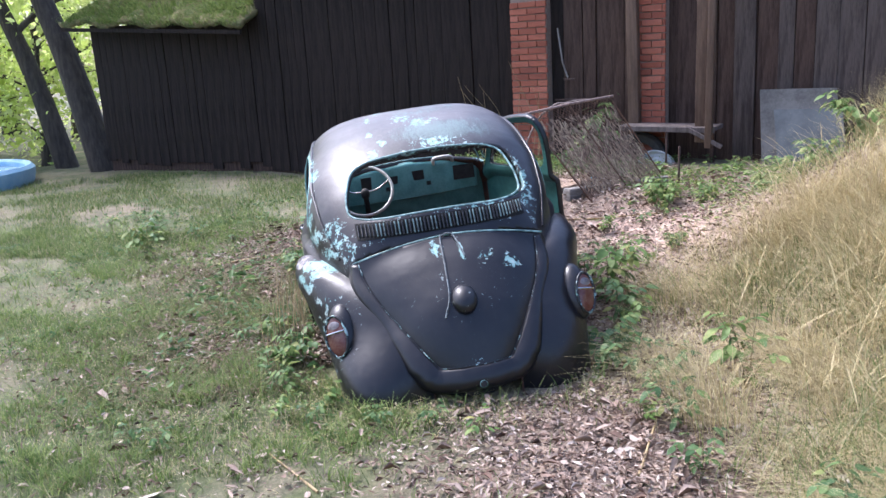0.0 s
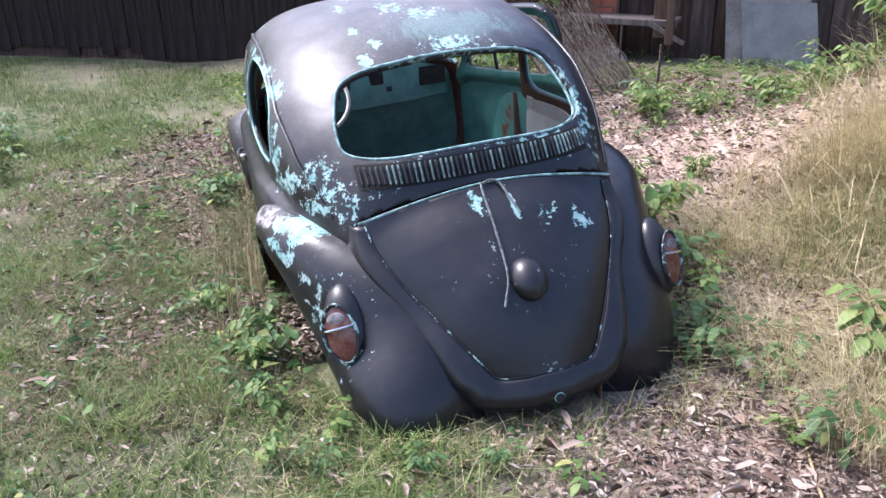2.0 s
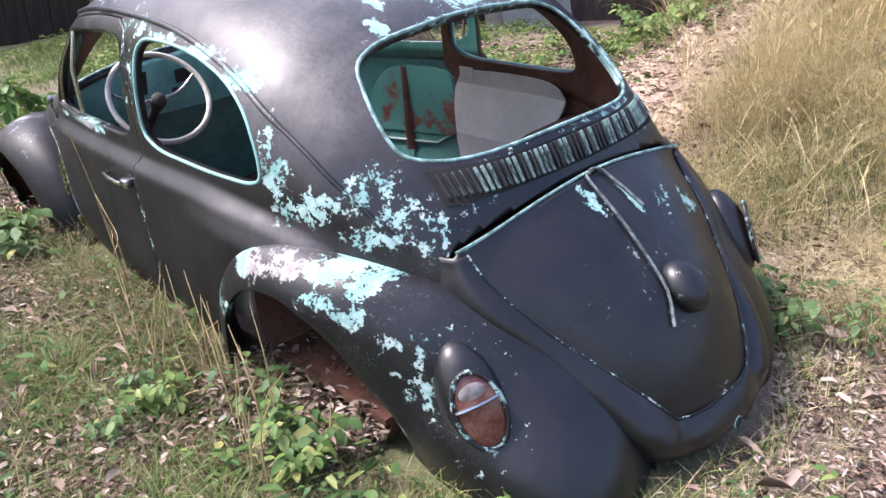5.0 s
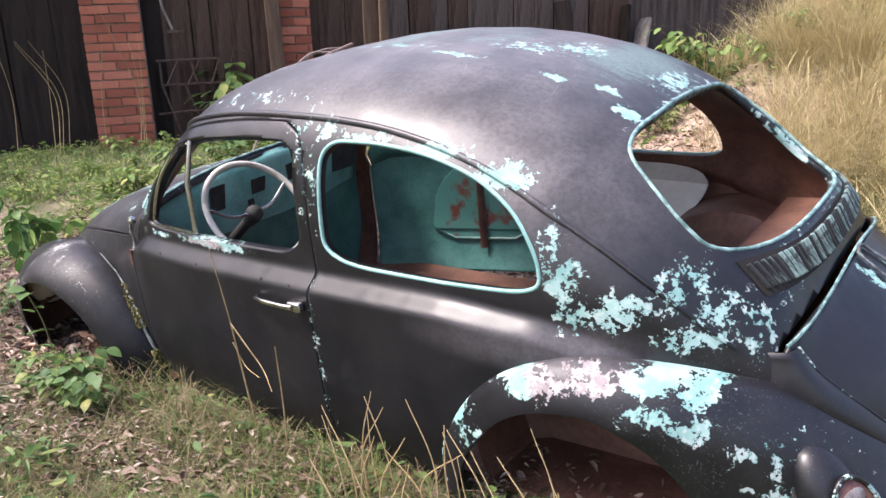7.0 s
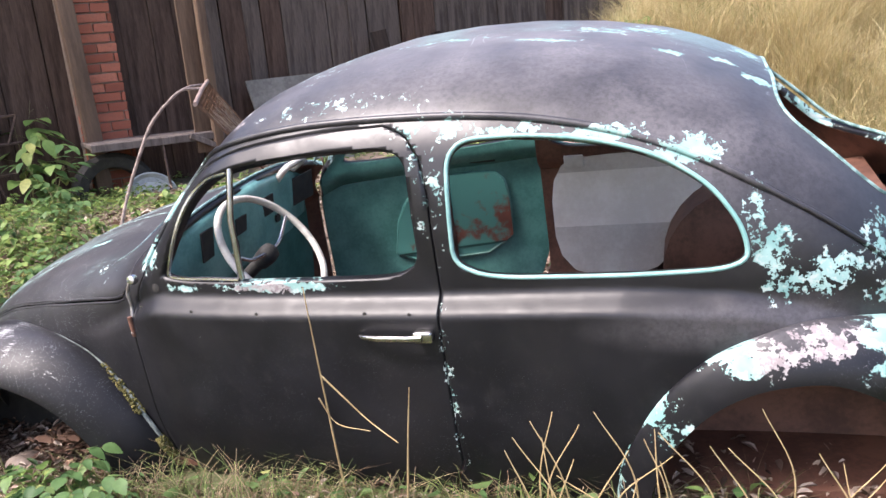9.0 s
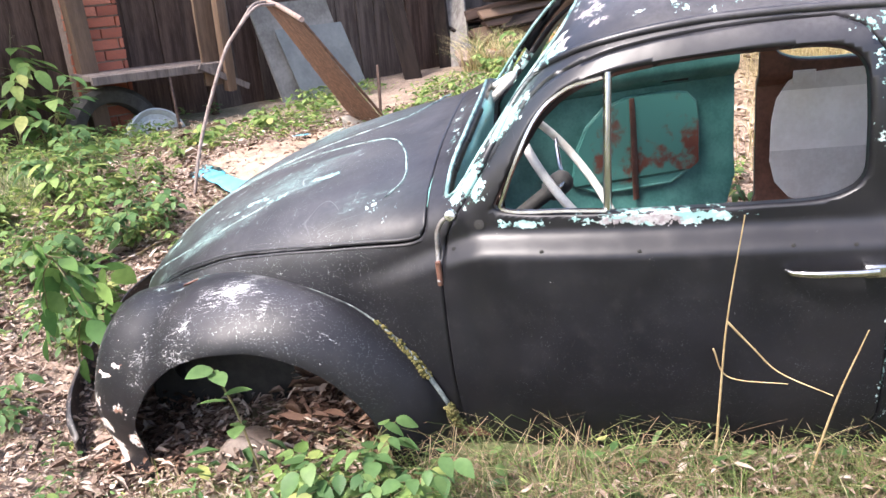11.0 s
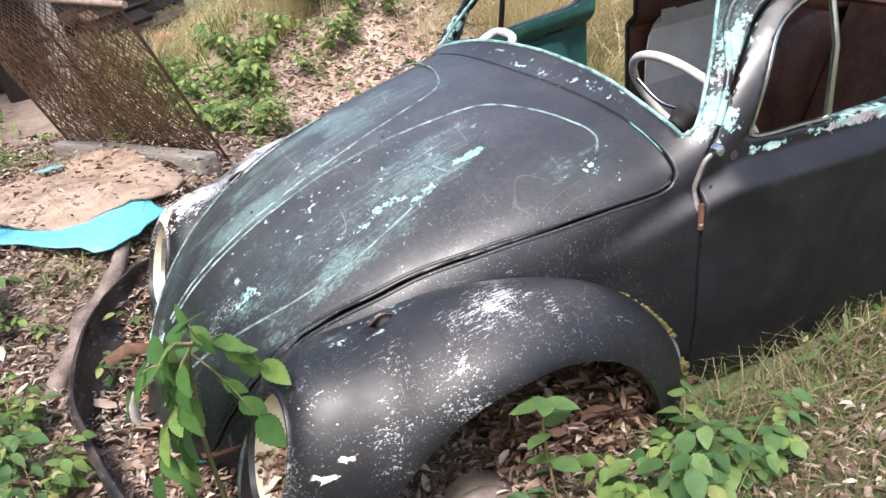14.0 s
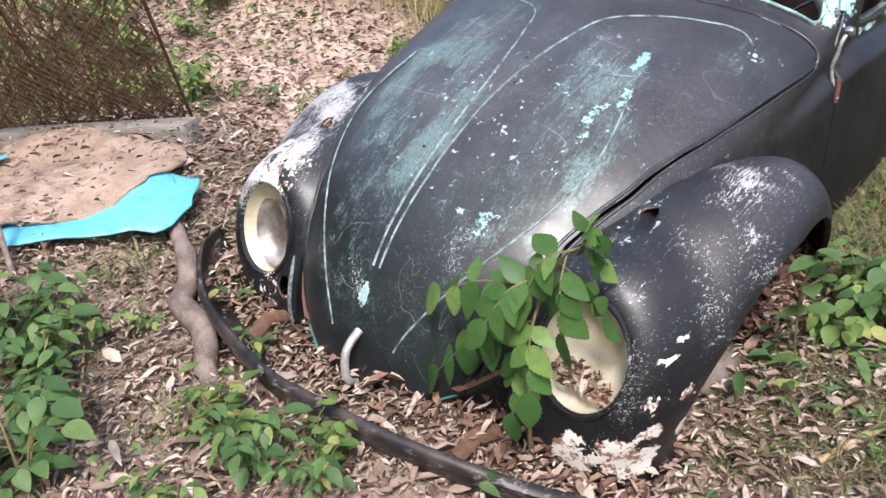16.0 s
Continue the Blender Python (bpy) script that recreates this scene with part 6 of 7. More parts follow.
def bumper():
    """The front bumper, fallen and lying before the car."""
    line = curve_through([(0.66, 2.84, 0.17), (0.62, 2.95, 0.15), (0.42, 3.09, 0.12), (0.11, 3.175, 0.08), (-0.07, 3.17, 0.05), (-0.24, 3.15, 0.02), (-0.42, 3.11, -0.015), (-0.54, 3.06, -0.055), (-0.61, 3.0, -0.10)], 60)
    prof = [(0.0, -0.072), (0.022, -0.062), (0.034, -0.03), (0.038, 0.0), (0.034, 0.03), (0.022, 0.060), (0.0, 0.068)]
    co = []
    for p in line:
        out = (Vector((p[0], p[1], 0)) - Vector((0, 2.2, 0))).normalized()
        up = Vector((0, 0, 1)) + out * 0.55
        up.normalize()
        side = (out - up * out.dot(up)).normalized()
        co += [Vector(p) + side * a + up * (b + 0.05) for a, b in prof]
    k = len(prof)
    fs = [(i * k + j, (i + 1) * k + j, (i + 1) * k + j + 1, i * k + j + 1) for i in range(59) for j in range(k - 1)]
    me = from_arrays("bumper", co, fs)
    ob = mesh_part("bumper", me, BUMPER, None, "", 50)
    s = ob.modifiers.new("thickness", "SOLIDIFY")
    s.thickness, s.offset = 0.006, 0
    tagged(ob, "scuffed black bumper fallen in front of the car", "bumper")
    for k in (18, 42):
        p, q = Vector(line[k]), Vector(line[k]) + Vector((0.02 * (30 - k) / 12, -0.13, 0.03))
        part("bracket", add_tube(bmesh.new(), [p + Vector((0, 0, 0.04)), p.lerp(q, 0.5) + Vector((0, 0, 0.045)), q], 0.018, 8, flat=0.35), RUSTY, ob, "rusty mounting bracket", 60)
    return ob


bumper()


# ---- plants and leaf litter ----
GRASS_GREEN = random_ramp("lawn_grass", [(0.0, (0.07, 0.12, 0.034)), (0.5, (0.155, 0.215, 0.065)), (0.8, (0.26, 0.305, 0.115)), (1.0, (0.46, 0.39, 0.25))], 0.7, trans=0.3)
GRASS_TUFT = random_ramp("bright_grass", [(0.0, (0.10, 0.165, 0.042)), (0.5, (0.185, 0.265, 0.07)), (1.0, (0.33, 0.385, 0.135))], 0.6, trans=0.35)
GRASS_DRY = random_ramp("dry_grass", [(0.0, (0.38, 0.30, 0.145)), (0.5, (0.57, 0.485, 0.27)), (0.85, (0.70, 0.605, 0.37)), (1.0, (0.28, 0.30, 0.11))], 0.75, trans=0.3)
LITTER = random_ramp("dead_leaves", [(0.0, (0.05, 0.032, 0.023)), (0.25, (0.155, 0.098, 0.073)), (0.55, (0.31, 0.228, 0.18)), (0.85, (0.41, 0.325, 0.265)), (1.0, (0.54, 0.47, 0.405))], 0.8)
LITTER_RED = random_ramp("red_brown_leaves", [(0.0, (0.04, 0.024, 0.017)), (0.35, (0.14, 0.078, 0.053)), (0.65, (0.27, 0.165, 0.115)), (0.85, (0.36, 0.26, 0.20)), (1.0, (0.58, 0.49, 0.41))], 0.8)
LEAF = random_ramp("weed_leaves", [(0.0, (0.055, 0.115, 0.042)), (0.5, (0.105, 0.19, 0.066)), (0.88, (0.17, 0.255, 0.085)), (1.0, (0.34, 0.35, 0.12))], 0.5, trans=0.35)
LEAF_PALE = random_ramp("pale_weed_leaves", [(0.0, (0.09, 0.165, 0.045)), (0.5, (0.17, 0.265, 0.075)), (0.9, (0.28, 0.34, 0.11)), (1.0, (0.44, 0.41, 0.15))], 0.5, trans=0.35)
STEM = simple("green_brown_stem", (0.10, 0.11, 0.035), (0.19, 0.14, 0.07), 20, 0.7)
# far crowns have the sun's brightness put into their leaf colour
TREE_LEAF = random_ramp("sun_brightened_leaves", [(0.0, (0.44, 0.56, 0.12)), (0.5, (0.64, 0.74, 0.22)), (1.0, (0.80, 0.84, 0.42))], 0.55, trans=0.65)
BARK = simple("dark_bark", (0.028, 0.022, 0.017), (0.07, 0.055, 0.043), 6, 0.9, stretch=(3, 3, 0.6), bump=0.8)

CAR_INV = np.array(CAR.inverted())


def under_car(x, y):
    """Places the shell stands on, in plan."""
    p = CAR_INV[:3, :3] @ np.stack([x, y, np.zeros_like(x)]) + CAR_INV[:3, 3:4]
    cx, cy = p[0], np.abs(p[1])
    half = np.interp(cx, [-0.74, -0.5, 0.0, 0.6, 1.9, 2.6, 2.95, 3.1], [0.25, 0.62, 0.76, 0.72, 0.70, 0.74, 0.62, 0.15])
    return (cx > -0.74) & (cx < 3.08) & (cy < half)


def blades(name, x, y, height, width, bend, material, label, category, seed, segments=3, base=0.0, head=0.0, flow=None, z=None):
    """Many tapered grass blades in one mesh."""
    rng = np.random.default_rng(seed)
    n = len(x)
    z = ground_z(x, y) + 0.025 * (patches(x, y, 3.1, 2) - 0.5) - 0.005 + base if z is None else z
    a = rng.uniform(0, 2 * math.pi, n)
    f = a + rng.normal(0, 0.6, n) + math.pi / 2
    if flow is not None:
        f = flow + rng.normal(0, 0.55, n)
        a = f + math.pi / 2 + rng.normal(0, 0.6, n)
    h = height * rng.uniform(0.55, 1.25, n)
    b = np.minimum(bend * h * rng.uniform(0.3, 1.5, n), 0.30)
    rows = []
    for k in range(segments + 1):
        s = k / segments
        cx, cy, cz = x + np.cos(f) * b * s**2, y + np.sin(f) * b * s**2, z + h * (s - 0.25 * bend * s**2)
        w = width * (1 - s) ** 0.7 + (0.0004 if k == segments else 0)
        if head:
            w = np.where(np.full(n, 0.55 < s < 0.99), w + head, w)
        rows.append(np.stack([np.stack([cx - np.cos(a) * w, cy - np.sin(a) * w, cz], 1), np.stack([cx + np.cos(a) * w, cy + np.sin(a) * w, cz], 1)], 1))
    co = np.stack(rows, 1).reshape(-1, 3)
    per = 2 * (segments + 1)
    start = (np.arange(n) * per)[:, None, None]
    quad = np.array([[2 * k, 2 * k + 1, 2 * k + 3, 2 * k + 2] for k in range(segments)])[None]
    me = mesh_from(name, co, (start + quad).reshape(-1, 4), 4)
    return tagged(mesh_part(name, me, material), label, category, kind="stuff")


def scatter(n, box, share, seed):
    rng = np.random.default_rng(seed)
    x, y = rng.uniform(box[0], box[1], n), rng.uniform(box[2], box[3], n)
    keep = rng.uniform(0, 1, n) < share(x, y)
    return x[keep], y[keep]


def barn_side(x, y):
    """Distance before the barn wall, in plan."""
    return (x - WALL_AT.x) * WALL_N.x + (y - WALL_AT.y) * WALL_N.y


def lawn_share(x, y):
    open_ground = (1 - under_car(x, y)) * (barn_side(x, y) > 0.15)
    tuft = 0.14 + 0.86 * ease(0.28, 0.62, patches(x, y, 2.3, 31))
    return open_ground * tuft * (1 - 0.93 * litter_share(x, y)) * (1 - bank_share(x, y))


x, y = scatter(125000, (-4.2, 1.4, -3.4, 4.6), lawn_share, 1)
blades("lawn_grass", x, y, 0.066, 0.0025, 0.9, GRASS_GREEN, "short patchy lawn grass", "grass", 1, 2)


cx, cy = scatter(7600, (-4.4, 1.2, -3.4, 5.4), lambda x, y: lawn_share(x, y) * (0.35 + 0.65 * ease(0.45, 0.7, patches(x, y, 4.5, 33))), 9)
_gr = np.random.default_rng(67)
k = np.repeat(np.arange(len(cx)), 22)
dx, dy = _gr.normal(0, 0.022, len(k)), _gr.normal(0, 0.022, len(k))
blades("grass_tuft", cx[k] + dx, cy[k] + dy, 0.085 * (_gr.uniform(0.5, 1.5, len(cx)))[k], 0.0022, 0.9, GRASS_TUFT, "bright green tufts in the lawn", "grass", 9, 3, flow=np.arctan2(dy, dx))
x, y = scatter(30000, (-4.2, 1.4, -3.4, 4.6), lawn_share, 10)
blades("dead_grass", x, y, 0.045, 0.0014, 1.6, GRASS_DRY, "dry thatch lying in the lawn", "grass", 10, 2)
x, y = scatter(80000, (-8.0, 2.6, 3.9, 10.5), lawn_share, 2)
blades("lawn_grass", x, y, 0.085, 0.004, 0.7, GRASS_GREEN, "lawn grass farther off before the barn", "grass", 2, 2)
x, y = scatter(26000, (-9.5, -3.8, -2.0, 6.0), lawn_share, 3)
blades("lawn_grass", x, y, 0.085, 0.004, 0.7, GRASS_GREEN, "lawn grass beside the car", "grass", 3, 2)
# long grass along the sill and round the wheels
GRASS_SILL = random_ramp("tangled_grass", [(0.0, (0.06, 0.09, 0.028)), (0.3, (0.115, 0.15, 0.05)), (0.55, (0.165, 0.11, 0.068)), (0.8, (0.235, 0.165, 0.105)), (1.0, (0.38, 0.30, 0.20))], 0.75, trans=0.2)


def sill_share(x, y):
    p = CAR_INV[:3, :3] @ np.stack([x, y, np.zeros_like(x)]) + CAR_INV[:3, 3:4]
    d = p[1] - 0.74
    return (1 - under_car(x, y)) * ease(0.36, 0.05, d) * (d > -0.08) * (0.35 + 0.65 * patches(x, y, 6.0, 34)) * (p[0] > 0.2) * (p[0] < 2.1)


x, y = scatter(9500, (-1.6, -0.4, 0.0, 2.4), sill_share, 4)
blades("long_grass", x, y, 0.20, 0.0017, 1.2, GRASS_SILL, "long half-dry grass along the sill", "grass", 4, 4)
x, y = scatter(5000, (-1.6, -0.4, 0.0, 2.4), sill_share, 5)
blades("long_grass", x, y, 0.15, 0.0024, 1.2, GRASS_GREEN, "long green grass along the sill", "grass", 5, 4)


def tail_share(x, y):
    p = CAR_INV[:3, :3] @ np.stack([x, y, np.zeros_like(x)]) + CAR_INV[:3, 3:4]
    return (1 - under_car(x, y)) * ease(-1.05, -0.72, p[0]) * (p[0] < -0.3)


x, y = scatter(1300, (-0.9, 0.6, -1.1, -0.2), tail_share, 48)
blades("long_grass", x, y, 0.12, 0.0022, 0.6, GRASS_TUFT, "long green grass at the car's tail", "grass", 48, 4)
x, y = scatter(1600, (-0.9, 0.6, -1.1, -0.2), tail_share, 49)
blades("long_grass", x, y, 0.10, 0.0016, 1.6, GRASS_DRY, "dry grass at the car's tail", "grass", 49, 4)
# the bank
cx, cy = scatter(1080, (0.6, 5.2, -3.6, 2.6), bank_share, 6)
_gr = np.random.default_rng(66)
k = np.repeat(np.arange(len(cx)), 110)
dx, dy = _gr.normal(0, 0.075, len(k)), _gr.normal(0, 0.075, len(k))
tall = (_gr.uniform(0.55, 1.35, len(cx)) * (0.6 + 0.8 * patches(cx, cy, 3.0, 26)) * (1 + 0.75 * ease(1.4, 2.1, cx) * ease(-1.4, -0.4, cy)))[k]
blades("dry_grass", cx[k] + dx, cy[k] + dy, 0.34 * tall, 0.0014, 2.1, GRASS_DRY, "tall dry golden grass hanging down a bank", "grass", 6, 4, flow=np.arctan2(dy - 0.02, dx - 0.055))
x, y = scatter(7500, (1.2, 5.2, -3.6, 2.4), bank_share, 7)
blades("seeding_grass", x, y, 0.44, 0.0008, 0.9, GRASS_DRY, "dry grass stalks with seed heads", "grass", 7, 6, head=0.0017)
x, y = scatter(40000, (0.3, 5.0, -3.6, 2.6), lambda x, y: bank_share(x, y) * ease(0.3, 0.7, patches(x, y, 2.0, 27) + 0.9 * ease(-0.6, -2.0, y)), 8)
blades("green_grass", x, y, 0.26, 0.0025, 1.0, GRASS_GREEN, "green grass among the dry on the bank", "grass", 8, 4)


x, y = scatter(30000, (4.6, 9.0, -1.5, 2.6), lambda x, y: (barn_side(x, y) > 0.15) * (0.4 + 0.6 * patches(x, y, 1.5, 63)), 64)
blades("dry_grass", x, y, 0.42, 0.004, 1.3, GRASS_DRY, "dry grass growing beyond the barn's corner", "grass", 64, 3)
x, y = scatter(9000, (4.6, 9.0, -1.5, 2.6), lambda x, y: (barn_side(x, y) > 0.15) * patches(x, y, 1.5, 65), 66)
blades("green_grass", x, y, 0.40, 0.006, 0.9, GRASS_GREEN, "green grass beyond the barn's corner", "grass", 66, 3)


def litter(name, x, y, size, seed, lift, label, base=None, material=None, category="dead leaves"):
    """Curled dead leaves lying anyhow."""
    rng = np.random.default_rng(seed)
    n = len(x)
    z = (ground_z(x, y) + 0.025 * (patches(x, y, 3.1, 2) - 0.5) if base is None else base) + rng.uniform(0.002, lift, n)
    s = size * np.clip(rng.lognormal(0, 0.4, n), 0.3, 2.2)
    yaw, pitch, roll = rng.uniform(0, 6.283, n), np.clip(rng.normal(0, 0.35, n), -0.8, 0.8), np.clip(rng.normal(0, 0.35, n), -0.8, 0.8)
    curl = rng.uniform(-0.35, 0.85, n)
    shape = np.array([(-1, 0, 0), (-0.35, 0.42, 1), (0.45, 0.36, 0.8), (1, 0, 0.3), (0.45, -0.36, 0.8), (-0.35, -0.42, 1)])
    lx, ly, lz = shape[:, 0][None] * s[:, None], shape[:, 1][None] * s[:, None] * rng.uniform(0.3, 1.05, n)[:, None], shape[:, 2][None] * (s * curl)[:, None]
    lz = lz + np.tan(pitch)[:, None] * lx * 0.6 + np.tan(roll)[:, None] * ly * 0.6
    c, d = np.cos(yaw)[:, None], np.sin(yaw)[:, None]
    co = np.stack([x[:, None] + lx * c - ly * d, y[:, None] + lx * d + ly * c, z[:, None] + lz + s[:, None] * 0.15], 2).reshape(-1, 3)
    faces = (np.arange(n) * 6)[:, None, None] + np.array([[0, 1, 2, 3], [0, 3, 4, 5]])[None]
    ob = mesh_part(name, mesh_from(name, co, faces.reshape(-1, 4)[:, ::-1], 4), material or LITTER)
    return tagged(ob, label, category, kind="stuff")


def dead_share(x, y):
    return (1 - under_car(x, y)) * (barn_side(x, y) > 0.1) * (litter_share(x, y) * (1 - 0.75 * bank_share(x, y)) + 0.13) * (1 - 0.75 * bare_bank(x, y))


x, y = scatter(100000, (-2.6, 3.2, -3.0, 4.6), dead_share, 11)
litter("dead_leaves", x, y, 0.0115, 11, 0.03, "dead brown leaves covering the ground")
x, y = scatter(11000, (-2.2, 3.0, -2.6, 4.4), dead_share, 12)
litter("dead_leaves", x, y, 0.021, 12, 0.04, "larger curled dead leaves")
x, y = scatter(60000, (-1.6, 2.2, -2.8, 0.6), dead_share, 19)
litter("leaf_crumbs", x, y, 0.0085, 19, 0.03, "pale crumbs of dead leaf and bark")
x, y = scatter(30000, (-1.6, 1.2, 2.4, 4.2), dead_share, 20)
litter("leaf_crumbs", x, y, 0.0085, 20, 0.03, "pale crumbs of dead leaf before the car")

x, y = scatter(13000, (1.0, 4.2, 0.4, 2.8), lambda x, y: bare_bank(x, y) + 0.25 * ease(2.2, 2.8, x) * ease(1.0, 1.6, y), 13)
litter("dead_leaves", x, y, 0.013, 13, 0.05, "dead leaves strewn over the bank")
x, y = scatter(2200, (1.0, 1.95, 2.55, 3.5), lambda x, y: np.full_like(x, 0.5), 14)
litter("dead_leaves", x, y, 0.009, 14, 0.05, "small dead leaves on the sand").location.z = 0.06
# leaves gathered against the nose, behind the bumper and in the wheel arch
x, y = scatter(9000, (-0.75, 0.62, 2.62, 3.12), lambda x, y: (y < 3.13 - 0.35 * x**2) * 0.9, 15)
litter("dead_leaves", x, y, 0.0125, 15, 0.06, "dead leaves piled behind the bumper")
x, y = scatter(4200, (-0.75, 0.6, 2.70, 3.12), lambda x, y: (y < 3.13 - 0.35 * x**2) * 0.75, 51)
litter("dead_leaves", x, y, 0.0145, 51, 0.09, "curled red-brown leaves piled against the nose", None, LITTER_RED)
x, y = scatter(2200, (-0.76, -0.45, 2.0, 2.40), lambda x, y: np.full_like(x, 0.8), 52)
litter("dead_leaves", x, y, 0.017, 52, 0.15, "red-brown leaves heaped in the front wheel arch", None, LITTER_RED)
x, y = scatter(2500, (-0.95, -0.45, 2.15, 2.75), lambda x, y: np.full_like(x, 0.8), 16)
litter("dead_leaves", x, y, 0.012, 16, 0.05, "dead leaves in the wheel arch")
x, y = scatter(2500, (-0.95, -0.45, -0.1, 0.5), lambda x, y: np.full_like(x, 0.8), 17)
litter("dead_leaves", x, y, 0.013, 17, 0.08, "dead leaves in the rear wheel arch")


x, y = scatter(16000, (-3.0, -0.7, -0.6, 3.4), lambda x, y: 0.6 * (1 - under_car(x, y)) * ease(0.25, 0.6, patches(x, y, 2.9, 55)), 53)
litter("leaf_crumbs", x, y, 0.007, 53, 0.02, "dry crumbs of leaf and straw in the worn lawn")


# low green leaves creeping over the yard and the foot of the bank
def cover_share(x, y):
    yard = ease(-1.3, -0.4, x) * ease(3.4, 3.9, y) + ease(2.0, 2.6, x) * ease(2.4, 3.0, y)
    bank = 0.5 * ease(1.5, 2.2, x) * ease(0.8, 1.5, y)
    return np.clip(yard + bank, 0, 1) * (barn_side(x, y) > 0.15) * ease(0.35, 0.6, patches(x, y, 2.6, 41))


x, y = scatter(46000, (-1.3, 4.4, 0.8, 6.6), cover_share, 42)
litter("ground_cover", x, y, 0.0165, 42, 0.09, "low pale green leaves creeping over the yard", None, LEAF_PALE, "ground cover")
x, y = scatter(9000, (-3.6, 0.2, 3.2, 6.0), lambda x, y: 0.6 * ease(0.62, 0.78, patches(x, y, 3.4, 43)), 44)
litter("ground_cover", x, y, 0.016, 44, 0.06, "low clover leaves in the lawn", None, LEAF, "ground cover")
x, y = scatter(24000, (-3.6, -0.5, -2.6, 3.2), lambda x, y: 0.6 * (1 - under_car(x, y)) * ease(0.5, 0.75, patches(x, y, 3.4, 45)), 46)
litter("ground_cover", x, y, 0.011, 46, 0.045, "small clover leaves in the lawn", None, LEAF, "ground cover")
x, y = scatter(26000, (-2.3, -0.75, -0.4, 2.7), lambda x, y: (1 - under_car(x, y)) * ease(-2.3, -1.5, x) * (0.4 + 0.6 * patches(x, y, 5.0, 56)), 57)
blades("long_grass", x, y, 0.085, 0.0021, 1.3, GRASS_SILL, "tangled half-dry grass before the sill", "grass", 57, 3)
x, y = scatter(9000, (-2.0, -0.75, -0.2, 2.6), lambda x, y: (1 - under_car(x, y)) * ease(-2.0, -1.2, x) * ease(0.35, 0.6, patches(x, y, 4.0, 58)), 59)
litter("dead_leaves", x, y, 0.013, 59, 0.05, "brown leaves caught in the grass before the sill")
x, y = scatter(2600, (-2.0, -0.75, -0.3, 2.6), lambda x, y: (1 - under_car(x, y)) * ease(-2.0, -1.1, x) * ease(0.4, 0.65, patches(x, y, 4.5, 60)), 61)
litter("ground_cover", x, y, 0.021, 61, 0.11, "low broad green leaves before the sill", None, LEAF, "ground cover")
x, y = scatter(900, (-1.6, -0.4, 0.0, 2.6), sill_share, 47)
litter("ground_cover", x, y, 0.019, 47, 0.10, "low green leaves along the sill", None, LEAF, "ground cover")
# leaves caught in the left headlight
_h = CAR @ Vector(HEADLIGHT)
_rngl = np.random.default_rng(18)
litter("dead_leaves", _h.x + _rngl.uniform(-0.08, 0.08, 420), _h.y + _rngl.uniform(-0.075, 0.02, 420), 0.009, 18, 0.06, "red-brown crumbled leaves filling the empty headlight", base=_h.z - 0.11, material=LITTER_RED)


mesh_part("dead_grass", _caught, random_ramp("brown_dead_grass", [(0.0, (0.10, 0.065, 0.045)), (0.5, (0.26, 0.175, 0.12)), (1.0, (0.46, 0.36, 0.23))], 0.85), sieve, "brown dead grass caught in the mesh")


# ---- single plants ----
def leaf_arrays(length, width, droop, fold=0.25, lobes=0, teeth=False):
    """A pointed leaf as a small strip: rows of left, rib and right."""
    n = 17 if teeth else 6
    t = np.linspace(0, 1, n)
    w = width * np.sin(np.pi * np.clip(t * 0.92 + 0.06, 0, 1)) ** 0.8 * (1.15 - 0.5 * t)
    if lobes:
        w = w * (1 + 0.35 * np.cos(t * lobes * 6.28))
    if teeth:
        w = w * np.where(np.arange(n) % 2, 1.07, 0.93)
    w[-1] = 0.0005
    xx = length * t
    zz = -droop * length * t**2
    rows = np.stack([np.stack([xx, w, zz + fold * w], 1), np.stack([xx, 0 * t, zz], 1), np.stack([xx, -w, zz + fold * w], 1)], 1)
    faces = []
    for i in range(n - 1):
        for j in range(2):
            a = i * 3 + j
            faces.append((a, a + 1, a + 4, a + 3))
    return rows.reshape(-1, 3), np.array(faces)


def place(co, at, yaw, pitch, roll=0.0):
    m = (Matrix.Translation(at) @ Euler((roll, -pitch, yaw), "XYZ").to_matrix().to_4x4())
    a = np.array(m)
    return co @ a[:3, :3].T + a[:3, 3]


def compound(rng, size, at, yaw, pitch, leaflets, out, width=0.36):
    """A stalk's end with three to seven leaflets."""
    spots = [(0.0, 0.0)] + [(-0.75 * (1 + k // 2), (0.95 if k % 2 else -0.95)) for k in range(leaflets - 1)]
    for back, turn in spots:
        base = Vector((back * size * 0.8, 0, 0))
        base = Vector(at) + Euler((0, -pitch, yaw), "XYZ").to_matrix() @ base
        s = size * rng.uniform(0.8, 1.1) * (1.1 if turn == 0 else 0.9)
        co, f = leaf_arrays(s, s * width, rng.uniform(0.05, 0.4), rng.uniform(0.1, 0.35), teeth=width > 0.35)
        out.append((place(co, base, yaw + turn + rng.normal(0, 0.15), pitch - rng.uniform(0.0, 0.35), rng.normal(0, 0.2)), f))


def joined(name, pieces):
    co, fs, k = [], [], 0
    for c, f in pieces:
        co.append(c)
        fs.append(f + k)
        k += len(c)
    return mesh_from(name, np.concatenate(co), np.concatenate(fs), 4)


